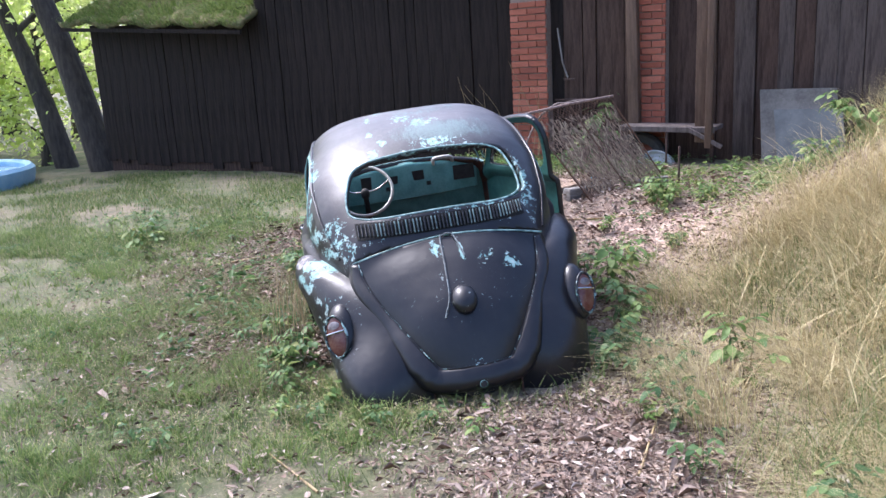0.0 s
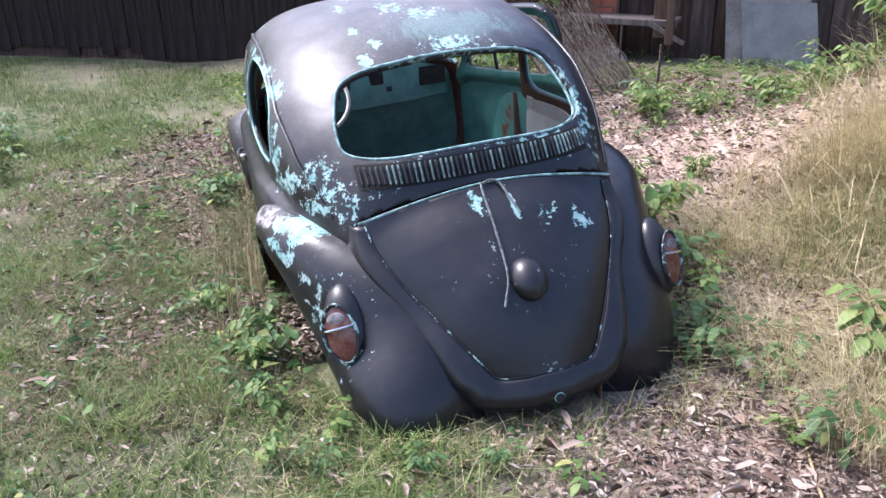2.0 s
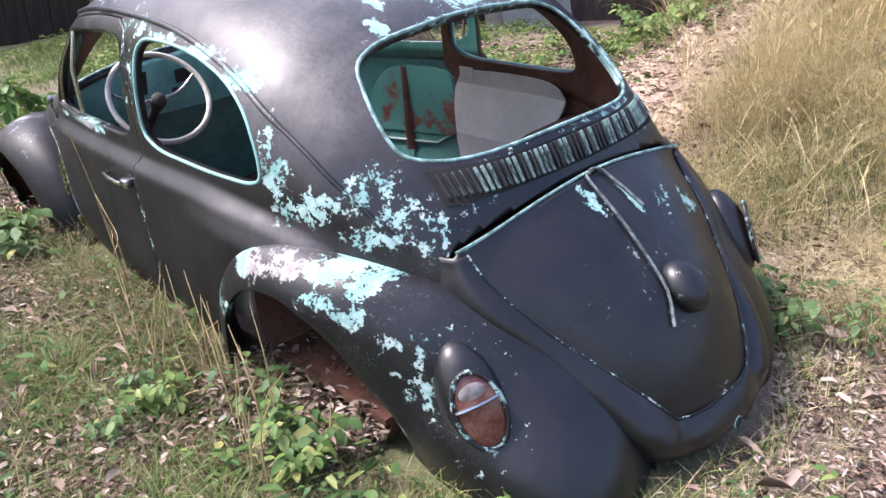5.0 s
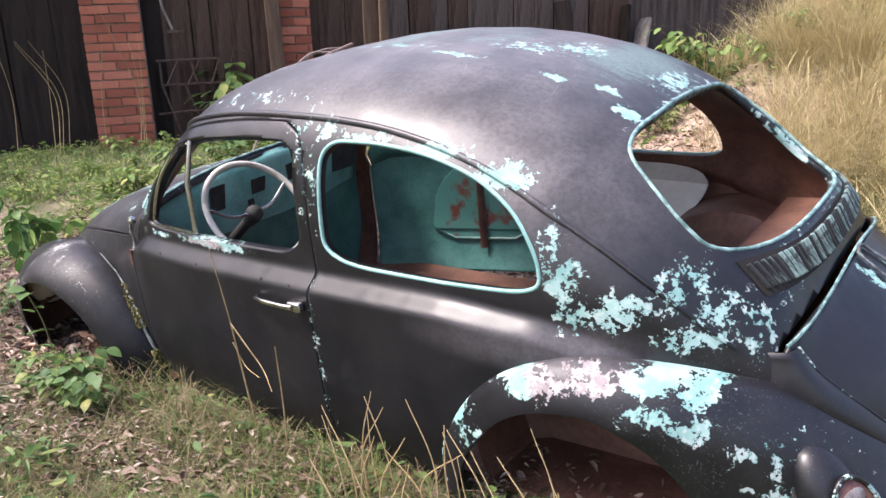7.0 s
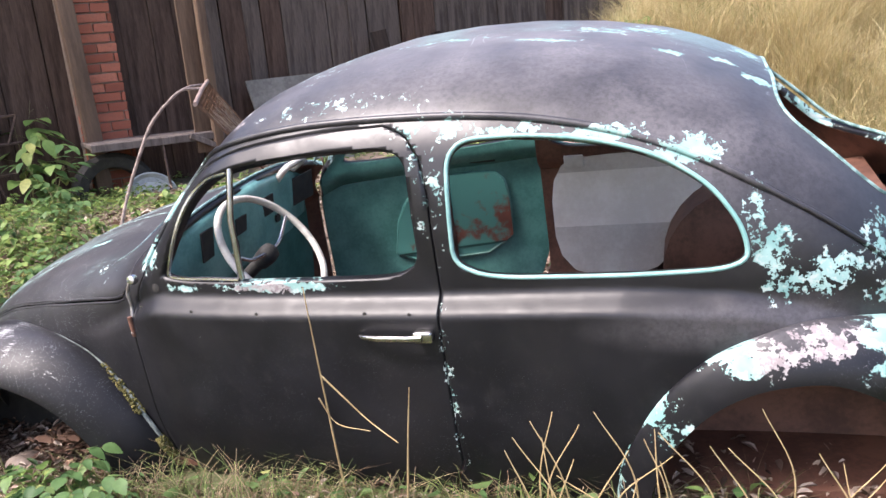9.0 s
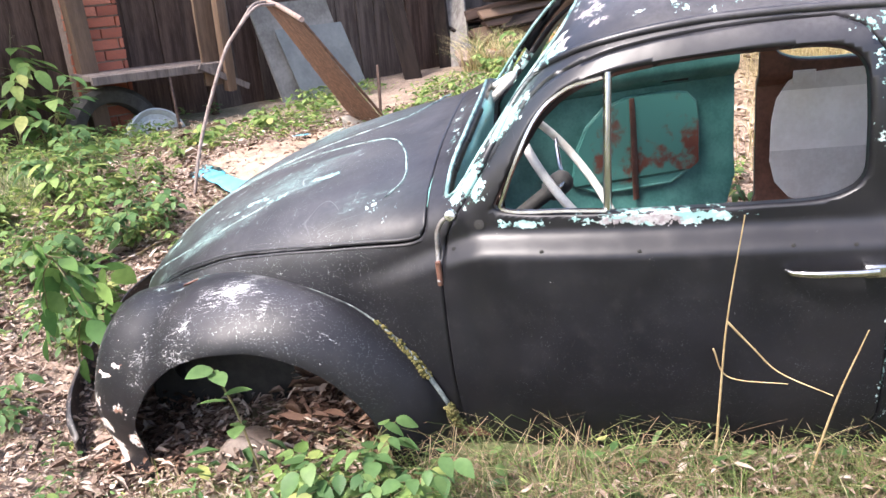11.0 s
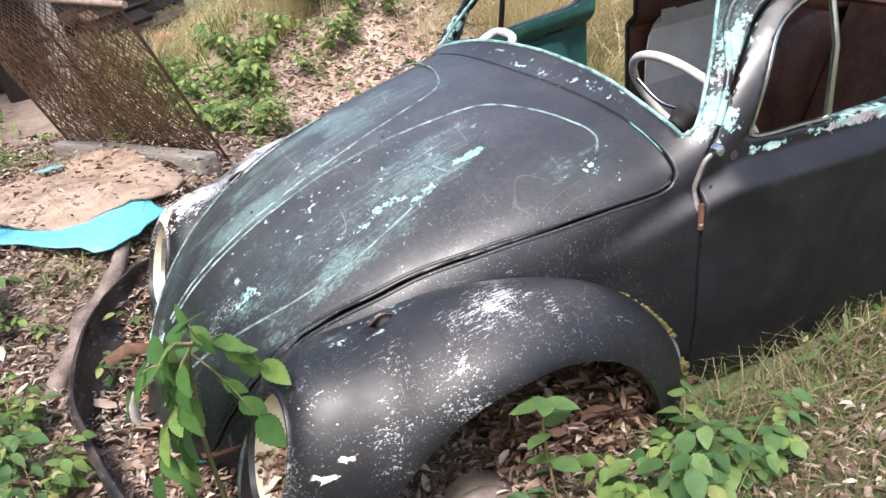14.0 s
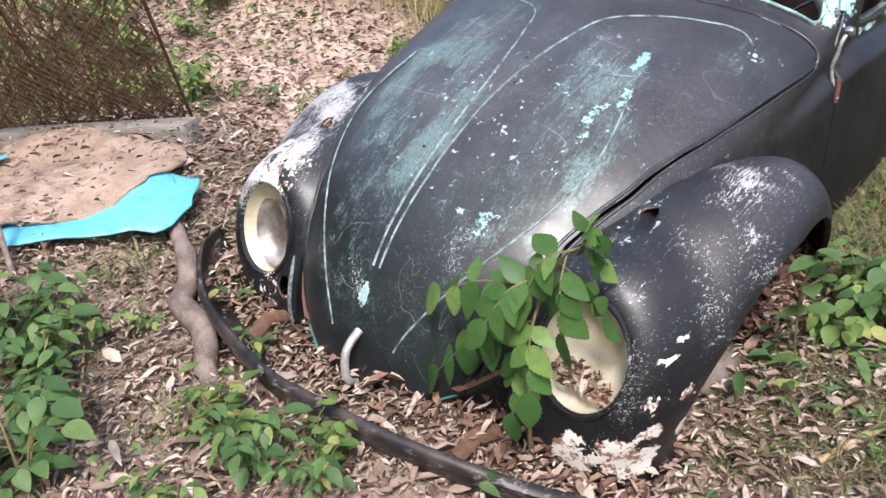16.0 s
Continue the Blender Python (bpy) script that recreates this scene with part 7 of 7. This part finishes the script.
def weed(seed, stems, height, leaf, leaflets, material, label, category="weed", spread=0.5, group="weeds", width=0.30):
    """A leafy plant with a few stems."""
    rng = np.random.default_rng(seed)
    root = empty(category.replace(" ", "_"), Matrix(), label, category, group)
    pieces, bm = [], bmesh.new()
    for _ in range(stems):
        az, h = rng.uniform(0, 6.283), height * rng.uniform(0.55, 1.0)
        tip = Vector((math.cos(az) * spread * h, math.sin(az) * spread * h, h))
        line = curve_through([(0, 0, -0.03), tip * 0.45 + Vector((0, 0, 0.12 * h)), tip], 8)
        add_tube(bm, line, 0.003, 5, radii=list(np.linspace(0.0035, 0.0012, 8)))
        count = max(2, int(h / (leaf * 0.75)))
        for k in range(count):
            s = 0.25 + 0.75 * (k + 0.6) / count
            p = Vector(line[min(7, int(s * 7))])
            yaw = az + (k % 2 * 2 - 1) * rng.uniform(0.7, 1.8) if k < count - 1 else az
            reach = leaf * rng.uniform(0.6, 1.3)
            q = p + Vector((math.cos(yaw), math.sin(yaw), 0.35)) * reach
            add_tube(bm, [p, q], 0.0013, 4)
            compound(rng, leaf * rng.uniform(0.75, 1.15), q, yaw, rng.uniform(-0.35, 0.25), leaflets, pieces, width)
    part("stem", bm, STEM, root)
    mesh_part("foliage", joined("foliage", pieces), material, root)
    return root


WEEDS = [
    weed(1, 4, 0.20, 0.055, 3, LEAF, "low green weed with toothed leaflets in threes"),
    weed(2, 5, 0.28, 0.065, 5, LEAF, "leafy green weed with five-part leaves"),
    weed(3, 3, 0.16, 0.05, 3, LEAF_PALE, "small pale green weed in dead leaves"),
    weed(4, 6, 0.34, 0.07, 3, LEAF_PALE, "yellowing bramble weed with ragged leaves"),
    weed(5, 3, 0.11, 0.04, 3, LEAF, "seedling weed among dead leaves"),
]


def on_ground(x, y, yaw=0.0, s=1.0, sink=0.0):
    return pose(x, y, float(ground_z(x, y)) - sink, 0, 0, yaw) @ Matrix.Diagonal((s, s, s, 1))


def plant(kind, x, y, yaw, s):
    ob = copy_thing(WEEDS[kind], on_ground(x, y, yaw, 1.0))
    ob.scale = (s, s, s)
    return ob


_rng = random.Random(21)
# placed clumps: kind, x, y, size
for kind, px, py, s in [
    (3, -0.97, 2.12, 0.5), (0, -0.92, 1.96, 0.5), (0, -1.05, 0.62, 0.6), (3, -0.98, 0.42, 0.4), (2, -1.08, 0.12, 0.7), (3, -0.92, -0.05, 0.5), (0, -0.95, -0.25, 0.55),
    (3, -0.86, -0.42, 0.45), (3, -0.86, 0.0, 0.55), (0, -0.84, 0.10, 0.6), (0, -0.78, -0.74, 0.5), (1, -0.5, -0.84, 0.4), (0, -0.28, -0.88, 0.5), (3, -0.95, -0.65, 0.4), (0, -1.2, 0.45, 0.6),
    (1, 0.62, -0.52, 0.6), (1, 0.78, -0.35, 0.6), (3, 0.84, -0.15, 0.7), (0, 0.76, -0.75, 0.7), (1, 0.92, 0.1, 1.0), (3, 0.98, 0.5, 1.2), (0, 0.95, 0.9, 1.1),
    (0, 0.72, -1.15, 1.0), (3, 1.15, -0.9, 1.0), (0, 0.62, -1.5, 0.8),
    (1, 0.60, 3.55, 0.9), (1, 0.42, 3.62, 0.8), (0, 0.85, 3.62, 0.9), (3, 0.70, 3.78, 0.8), (2, 0.15, 3.42, 0.7), (1, -0.05, 3.42, 0.7), (0, -0.2, 3.36, 0.7), (2, 0.0, 3.58, 0.7), (0, 0.35, 3.9, 0.8), (2, 0.55, 3.25, 0.6), (2, 0.62, 3.35, 0.7), (0, 0.72, 3.42, 0.7), (4, 0.3, 3.12, 0.9), (4, 0.5, 3.0, 1.0), (0, -0.55, 3.35, 0.8), (4, -0.6, 3.3, 1.0), (3, 0.9, 3.95, 1.0), (1, 1.1, 4.2, 1.1),
    (4, -1.22, 2.75, 0.7), (4, -1.05, 2.95, 0.8), (2, -0.98, 3.2, 0.6), (4, -0.8, 3.35, 1.0), (2, -0.92, 3.04, 0.6), (4, -0.86, 3.0, 0.8),
]:
    plant(kind, px, py, _rng.uniform(0, 360), s)
# green cover before the barn and at the foot of the bank
for _ in range(150):
    px, py = _rng.uniform(0.6, 4.2), _rng.uniform(2.9, 6.6)
    if 0.15 < barn_side(px, py) < 3.0 and math.hypot(px - 2.6, py - 4.3) > 0.75 and not (0.8 < px < 2.2 and py < 3.6):
        plant(_rng.choice((0, 2, 2, 2, 3, 3)), px, py, _rng.uniform(0, 360), _rng.uniform(0.28, 0.55))
for _ in range(150):
    px, py = _rng.uniform(1.7, 4.4), _rng.uniform(0.7, 2.4)
    if _rng.random() < (0.04 if px < 2.6 and py < 1.9 else 0.8):
        plant(_rng.choice((0, 2, 3, 3)), px, py, _rng.uniform(0, 360), _rng.uniform(0.4, 0.75))
for _ in range(12):
    plant(_rng.choice((3, 3, 0)), _rng.uniform(1.15, 1.75), _rng.uniform(0.9, 1.9), _rng.uniform(0, 360), _rng.uniform(0.35, 0.6))
for _ in range(36):
    px, py = _rng.uniform(-4.0, 1.2), _rng.uniform(-3.0, 6.5)
    if not under_car(np.array([px]), np.array([py]))[0]:
        plant(_rng.choice((4, 4, 2, 0)), px, py, _rng.uniform(0, 360), _rng.uniform(0.5, 0.9))
for ob in WEEDS:
    ob.matrix_world = on_ground(_rng.uniform(-3.5, -2.2), _rng.uniform(3.2, 5.5), _rng.uniform(0, 360))

BROAD = [weed(7, 6, 0.24, 0.064, 3, LEAF, "leafy raspberry shoot with broad green leaves", "plant", 0.55, "broad-leaved plants", 0.38), weed(8, 5, 0.17, 0.058, 3, LEAF_PALE, "pale broad-leaved shoot among dead leaves", "plant", 0.6, "broad-leaved plants", 0.40)]
for kind, px, py, s in ((0, -0.93, 2.15, 0.85), (0, -0.95, 2.02, 0.8), (1, -0.89, 2.24, 0.75), (1, -0.93, 1.98, 0.8), (1, -1.05, 0.55, 0.7), (0, -0.86, 0.0, 0.65), (1, -0.74, -0.56, 0.6), (0, 0.64, -0.36, 0.85), (0, 0.72, -0.55, 0.75), (1, 0.58, -0.22, 0.9), (1, 0.60, -1.05, 0.6), (0, 0.95, -2.0, 0.9), (0, 0.75, 3.5, 0.8), (1, 0.1, 3.40, 0.8), (1, -0.15, 3.34, 0.7), (1, 1.1, 3.9, 0.9), (0, 1.5, 4.2, 0.9), (1, 0.85, 4.3, 1.0), (0, 1.9, 4.6, 1.0), (1, 2.6, 3.6, 1.0)):
    ob = copy_thing(BROAD[kind], on_ground(px, py, _rng.uniform(0, 360)))
    ob.scale = (s, s, s)
BROAD[0].matrix_world = on_ground(0.30, 3.75, 40)
BROAD[1].matrix_world = on_ground(2.2, 3.9, 140)

# tall bush at the timber stack, maple sapling, plant before the headlight
def shrub(name, seed, at, stems, height, leaf, leaflets, mat, label, cat, spread):
    ob = weed(seed, stems, height, leaf, leaflets, mat, label, cat, spread, "")
    ob.matrix_world = on_ground(*at)
    return ob


shrub("bush", 31, (3.25, 1.80), 10, 0.44, 0.065, 3, LEAF_PALE, "raspberry bush growing beside the timber stack", "bush", 0.7)
shrub("bush", 32, (2.7, 2.0), 5, 0.2, 0.055, 3, LEAF, "low green bush at the foot of the bank", "bush", 0.8)
shrub("bush", 33, (3.2, 1.25), 12, 0.45, 0.085, 3, LEAF_PALE, "yellow-green bush growing on the bank", "bush", 0.8)
shrub("bush", 36, (3.75, 1.65), 12, 0.36, 0.075, 3, LEAF, "leafy bush high on the bank", "bush", 0.7)
shrub("sapling", 34, (2.45, 5.35), 4, 0.86, 0.17, 3, LEAF_PALE, "young maple sapling before the barn", "sapling", 0.25)
shrub("sapling", 35, (2.30, 5.0), 5, 0.5, 0.12, 3, LEAF, "low maple seedling beside a sapling", "sapling", 0.4)


def headlight_plant():
    """The bright shoot standing before the left headlight; every leaf is its own piece."""
    at = Vector((-0.40, 2.99, 0.0))
    at.z = float(ground_z(at.x, at.y))
    root = empty("elder_shoot", Matrix.Translation(at), "bright green leafy shoot growing before the headlight", "plant")
    rng = np.random.default_rng(8)
    co, f = leaf_arrays(0.088, 0.030, 0.18, 0.12, teeth=True)
    me = mesh_from("leaf", co, f, 4)
    me.materials.append(random_ramp("elder_leaf", [(0.0, (0.055, 0.13, 0.035)), (0.6, (0.10, 0.20, 0.055)), (1.0, (0.22, 0.33, 0.09))], 0.42, "object", 0.35))
    bm = bmesh.new()
    main = [Vector(p) - at for p in curve_through([(-0.47, 2.99, -0.04), (-0.50, 3.02, 0.25), (-0.535, 3.02, 0.40), (-0.59, 3.02, 0.52), (-0.645, 3.01, 0.57)], 14)]
    part("stem", add_tube(bm, main, 0.005, 6, radii=list(np.linspace(0.006, 0.002, 14))), STEM, root)
    for stage, (ex, ey, ez), size in ((8, (-0.31, 3.04, 0.39), 1.0), (6, (-0.28, 3.05, 0.19), 1.1), (11, (-0.62, 3.06, 0.40), 0.95), (9, (-0.45, 3.06, 0.35), 1.0), (13, (-0.67, 3.01, 0.59), 0.55), (12, (-0.55, 3.06, 0.48), 0.8), (12, (-0.615, 2.90, 0.47), 0.75), (10, (-0.63, 2.93, 0.37), 0.8), (9, (-0.50, 3.13, 0.43), 0.8), (7, (-0.58, 3.12, 0.29), 0.85), (5, (-0.50, 3.08, 0.18), 0.9)):
        a, e = main[stage], Vector((ex, ey, ez)) - at
        rachis = curve_through([a, a.lerp(e, 0.55) + Vector((0, 0.01, 0.03)), e], 10)
        part("leaf_stalk", add_tube(bmesh.new(), rachis, 0.002, 5, radii=list(np.linspace(0.0026, 0.0014, 10))), STEM, root)
        for j, turn in ((9, 0.0), (7, 1.0), (7, -1.0), (5, 1.1), (5, -1.1), (3, 1.2), (3, -1.2)):
            p = Vector(rachis[j])
            d = (Vector(rachis[j]) - Vector(rachis[j - 1])).normalized()
            up = Vector((rng.normal(0, 0.25), 0.75 + rng.normal(0, 0.2), 0.75)).normalized()
            d = Matrix.Rotation(turn + rng.normal(0, 0.15), 3, up) @ d + Vector((0, 0, -0.22))
            d.normalize()
            y = up.cross(d).normalized()
            m = Matrix((d, y, d.cross(y))).transposed().to_4x4()
            m.translation = p
            ob = new("leaf", me)
            ob.parent = root
            s = size * rng.uniform(0.8, 1.1) * (1.1 if turn == 0 else 0.9)
            ob.matrix_basis = m @ Matrix.Diagonal((s, s * rng.uniform(0.9, 1.15), s, 1))


headlight_plant()


def arch_sprig():
    """A small shoot in the mouth of the front wheel arch."""
    at = Vector((-0.84, 2.40, float(ground_z(-0.84, 2.40))))
    root = empty("seedling", Matrix.Translation(at), "young shoot with oval leaves in the wheel arch", "plant")
    tip = Vector((-0.885, 2.465, 0.355)) - at
    rng = np.random.default_rng(12)
    bm = add_tube(bmesh.new(), curve_through([(0, 0, -0.01), tip * 0.6 + Vector((0.02, 0, 0)), tip], 8), 0.003, 6)
    co, f = leaf_arrays(0.070, 0.024, 0.15, 0.15)
    me = mesh_from("leaf", co, f, 4)
    me.materials.append(LEAF)
    for h, yaw in ((0.55, 0.4), (0.55, 3.4), (0.75, 1.9), (0.8, 4.9), (0.95, 0.9), (0.97, 3.9), (1.0, 2.6)):
        ob = new("leaf", me)
        ob.parent = root
        ob.matrix_basis = Matrix.Translation(tip * h) @ Euler((rng.normal(0, 0.2), rng.uniform(-0.35, 0.25), yaw), "XYZ").to_matrix().to_4x4()
    part("stem", bm, STEM, root)


arch_sprig()


# dry stalks standing by the door and the rear wheel
def stalk(points, label, r=0.0032):
    base = Vector(points[0])
    ob = part("dry_stalk", add_tube(bmesh.new(), curve_through([Vector(p) - base for p in points], 18), r, 6, radii=list(np.linspace(r, r * 0.4, 18))), STRAW, None, "", 60)
    ob.location = base
    return tagged(ob, label, "stalk", "dry stalks")


STRAW = simple("dry_straw", (0.30, 0.21, 0.10), (0.42, 0.32, 0.17), 30, 0.7)


def carp(x, y, z):
    return CAR @ Vector((x, y, z))


stalk([(-0.781, 1.299, 0.05), (-0.815, 1.298, 0.28), (-0.844, 1.295, 0.46), (-0.90, 1.28, 0.704)], "dry grass stalk leaning on the door", 0.0034)
stalk([(-0.842, 1.296, 0.45), (-0.835, 1.24, 0.385), (-0.832, 1.18, 0.322), (-0.887, 1.084, 0.297)], "bent dry stalk beside the door", 0.0026)
stalk([(-0.824, 1.319, 0.376), (-0.814, 1.282, 0.301), (-0.859, 1.168, 0.309)], "broken dry stalk beside the door", 0.0022)
stalk([(-0.831, 1.102, 0.06), (-0.862, 1.07, 0.27), (-0.903, 1.033, 0.456)], "stiff dry stalk before the door")
for k in range(34):
    bx, by = _rng.uniform(-0.15, 0.72), _rng.uniform(0.80, 1.0)
    h = _rng.uniform(0.2, 0.46)
    stalk([carp(bx, by, 0.26), carp(bx + _rng.uniform(-0.05, 0.05), by, 0.26 + h * 0.6), carp(bx + _rng.uniform(-0.12, 0.12), by - 0.02, 0.26 + h)], "dry stalk standing at the rear wheel arch", 0.003)
for k in range(9):
    px, py = _rng.uniform(1.0, 1.9), _rng.uniform(5.2, 6.4)
    zz = float(ground_z(px, py))
    stalk([(px, py, zz), (px + 0.03, py, zz + 0.5), (px + _rng.uniform(-0.3, 0.1), py - 0.05, zz + _rng.uniform(0.8, 1.2))], "tall dry stalk before the barn", 0.004)
# moss in the seam of the left front wing
bm = bmesh.new()
_seam = fender_mesh(True, 1)[0].reshape(72, -1, 3)[:, 1]
for k in range(700):
    s = _rng.choice((_rng.uniform(13.5, 21.5), _rng.uniform(13.5, 21.5), _rng.uniform(6.5, 9.5)))
    i = int(s)
    at = Vector(_seam[i]).lerp(Vector(_seam[i + 1]), s - i)
    at += Vector((_rng.uniform(-0.012, 0.006), _rng.uniform(0.010, 0.045), _rng.uniform(-0.002, 0.012)))
    bmesh.ops.create_icosphere(bm, subdivisions=1, radius=_rng.uniform(0.0025, 0.006), matrix=Matrix.Translation(at))
tagged(part("moss", bm, MOSS, fender_front_left), "green moss growing in the seam", kind="stuff")

drape("paper_scrap", [(-3.62, 10.62), (-3.44, 10.60), (-3.40, 10.78), (-3.50, 10.90), (-3.63, 10.80)], 0.07, simple("dirty_white_paper", (0.60, 0.60, 0.58), (0.74, 0.74, 0.72), 12, 0.7), "crumpled white scrap lying before the barn", "paper", 0.003, 0.10, 12, 0.02)
# fallen sticks
for a, b, r, lab in (((-1.72, 2.72, 0.0), (-1.12, 2.98, 0.0), 0.014, "pale stripped stick lying on the ground"), ((0.15, 3.75, 0.0), (0.62, 3.42, 0.0), 0.006, "thin yellow stalk lying on dead leaves"), ((0.42, -1.5, 0), (0.95, -0.55, 0), 0.006, "thin dry stick lying on dead leaves"), ((-1.36, 1.95, 0), (-0.98, 2.66, 0), 0.014, "pale stick lying in the grass"), ((-0.75, -1.35, 0), (-0.95, -1.0, 0), 0.006, "thin dry stick lying in the grass"), ((1.2, 2.2, 0), (2.2, 1.9, 0), 0.008, "thin branch lying on the bank")):
    pts = [Vector(a).lerp(Vector(b), f) for f in np.linspace(0, 1, 8)]
    pts = [Vector((p.x, p.y, float(ground_z(p.x, p.y)) + r + 0.008)) for p in pts]
    ob = part("stick", add_tube(bmesh.new(), pts, r, 7, radii=list(np.linspace(r, r * 0.6, 8))), STRAW, None, "", 60)
    tagged(ob, lab, "stick")

# ---- far left: tree, sunlit leaves and a blue pool ----
def tree(at, height, seed, lean, label, crown_r, leaves, leaf=0.09, low=0.45, stout=1.0):
    rng = np.random.default_rng(seed)
    root = empty("tree", Matrix.Translation((at[0], at[1], float(ground_z(*at)) - 0.1)), label, "tree", "trees")
    bm = bmesh.new()
    top = Vector((lean[0], lean[1], height))
    trunk = curve_through([(0, 0, 0), top * 0.35 + Vector((0.1, 0, 0)), top * 0.7, top], 14)
    r = height * 0.03 * stout
    add_tube(bm, trunk, r, 10, radii=list(np.linspace(r * 1.3, r * 0.35, 14)))
    tips = []
    for k in range(9):
        s = rng.uniform(low * 0.7, 0.95)
        p = Vector(trunk[int(s * 13)])
        a = rng.uniform(0, 6.283)
        q = p + Vector((math.cos(a), math.sin(a), rng.uniform(0.1, 0.6))) * crown_r * rng.uniform(0.5, 1.0)
        add_tube(bm, curve_through([p, p.lerp(q, 0.5) + Vector((0, 0, 0.15)), q], 7), 0.03, 6, radii=list(np.linspace(r * 0.4, r * 0.1, 7)))
        tips += [p.lerp(q, 0.6), q]
    part("trunk", bm, BARK, root, "dark bark", 60)
    n = leaves
    tip = np.array([tuple(t) for t in tips])[rng.integers(0, len(tips), n)]
    c = tip + rng.normal(0, 1, (n, 3)) * crown_r * np.array([0.30, 0.30, 0.24])
    u, v = rng.normal(0, 1, (n, 3)), rng.normal(0, 1, (n, 3))
    u /= np.linalg.norm(u, axis=1)[:, None]
    v -= (v * u).sum(1)[:, None] * u
    v /= np.linalg.norm(v, axis=1)[:, None]
    s = leaf * rng.uniform(0.6, 1.4, n)[:, None]
    co = np.stack([c - u * s, c + v * s * 0.55, c + u * s, c - v * s * 0.55], 1).reshape(-1, 3)
    mesh_part("crown", mesh_from("crown", co, np.arange(n * 4).reshape(-1, 4), 4), TREE_LEAF, root, "yellow-green leaves with sunlight in their colour")
    return root


tree((-4.85, 11.6), 6.5, 41, (-1.7, 0.6), "leaning dark-barked tree at the barn's corner", 1.7, 2200, 0.07, 0.7, 1.1)
tree((-5.9, 12.8), 5.5, 42, (-1.5, 0.4), "second dark trunk beside a leaning tree", 1.6, 2000, 0.07, 0.7, 1.05)
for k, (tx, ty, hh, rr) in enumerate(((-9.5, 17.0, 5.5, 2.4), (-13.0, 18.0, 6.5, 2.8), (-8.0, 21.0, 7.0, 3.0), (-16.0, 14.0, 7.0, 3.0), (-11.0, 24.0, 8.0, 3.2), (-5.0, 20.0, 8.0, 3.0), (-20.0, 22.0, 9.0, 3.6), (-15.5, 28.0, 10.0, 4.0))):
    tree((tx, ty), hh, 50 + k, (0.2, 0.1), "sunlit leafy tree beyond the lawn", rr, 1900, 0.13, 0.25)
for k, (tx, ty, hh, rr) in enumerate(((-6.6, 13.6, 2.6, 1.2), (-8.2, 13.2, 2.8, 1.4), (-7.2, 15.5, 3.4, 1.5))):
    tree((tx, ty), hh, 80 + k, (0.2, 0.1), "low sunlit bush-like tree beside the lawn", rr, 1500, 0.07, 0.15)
# grass and moss on the lean-to
_gr = np.random.default_rng(61)
_u, _v = _gr.uniform(-8.4, -4.3, 9000), np.abs(_gr.normal(0, 1.3, 9000)) - 0.36
_keep = _v < 3.0
_u, _v = _u[_keep], _v[_keep]
blades("roof_grass", WALL_AT.x + WALL_U.x * _u - WALL_N.x * _v, WALL_AT.y + WALL_U.y * _u - WALL_N.y * _v, 0.16, 0.006, 1.8, GRASS_TUFT, "grass growing over a mossy lean-to roof", "grass", 62, 3, z=2.14 + 0.07 * (-4.25 - _u) + (_v + 0.35) * 0.52, flow=math.atan2(WALL_N.y, WALL_N.x) + _gr.normal(0, 0.5, len(_u)))
pool = empty("garden_pool", Matrix.Translation((-7.55, 10.4, float(ground_z(-7.55, 10.4)))), "round blue garden pool beyond the lawn", "pool")
part("wall", add_lathe(bmesh.new(), [(1.72, 0.0), (1.77, 0.15), (1.78, 0.28), (1.72, 0.34), (1.62, 0.30), (1.61, 0.05)], Matrix(), 36), simple("blue_vinyl", (0.22, 0.42, 0.62), (0.34, 0.52, 0.68), 5, 0.4), pool, "blue vinyl ring", 40)
part("water", add_lathe(bmesh.new(), [(1.63, 0.22), (0.01, 0.22)], Matrix(), 36), simple("pool_water", (0.30, 0.45, 0.52), (0.42, 0.55, 0.60), 3, 0.1), pool)


# ---- many small pieces ----
for m in LOUVERS:
    ob = new("louver", _slot)
    ob.parent = body
    ob.matrix_basis = m
weathered(_slot, lambda c: c + np.array([-0.23, 0.0, 0.99]))


def lay_bricks():
    kinds = []
    rng = random.Random(7)
    for k in range(4):
        for length in (0.235, 0.115):
            bm = bmesh.new()
            add_box(bm, (length, 0.03, 0.063))
            for v in bm.verts:
                v.co += Vector((rng.uniform(-0.004, 0.004), rng.uniform(-0.006, 0.002), rng.uniform(-0.003, 0.003)))
            me = bpy.data.meshes.new("brick")
            bm.to_mesh(me)
            bm.free()
            me.materials.append(BRICK)
            kinds.append((length, me))
    for pier, u0, u1 in PIERS:
        for row in range(28):
            u, z = u0, -0.02 + row * 0.077
            first = row % 2 == 0
            while u < u1 - 0.03:
                want = 0.235 if first or u1 - u > 0.2 else 0.115
                first = True
                if row % 2 == 1 and u == u0:
                    want = 0.115
                want = min(want, u1 - u)
                length, me = rng.choice([k for k in kinds if (k[0] > 0.2) == (want > 0.17)])
                ob = new("brick", me)
                ob.parent = pier
                ob.matrix_basis = pose(u + want / 2, -0.078, z + 0.035, 0, 0, rng.uniform(-1, 1)) @ Matrix.Diagonal(((want - 0.012) / length, 1, 1, 1))
                u += want


lay_bricks()
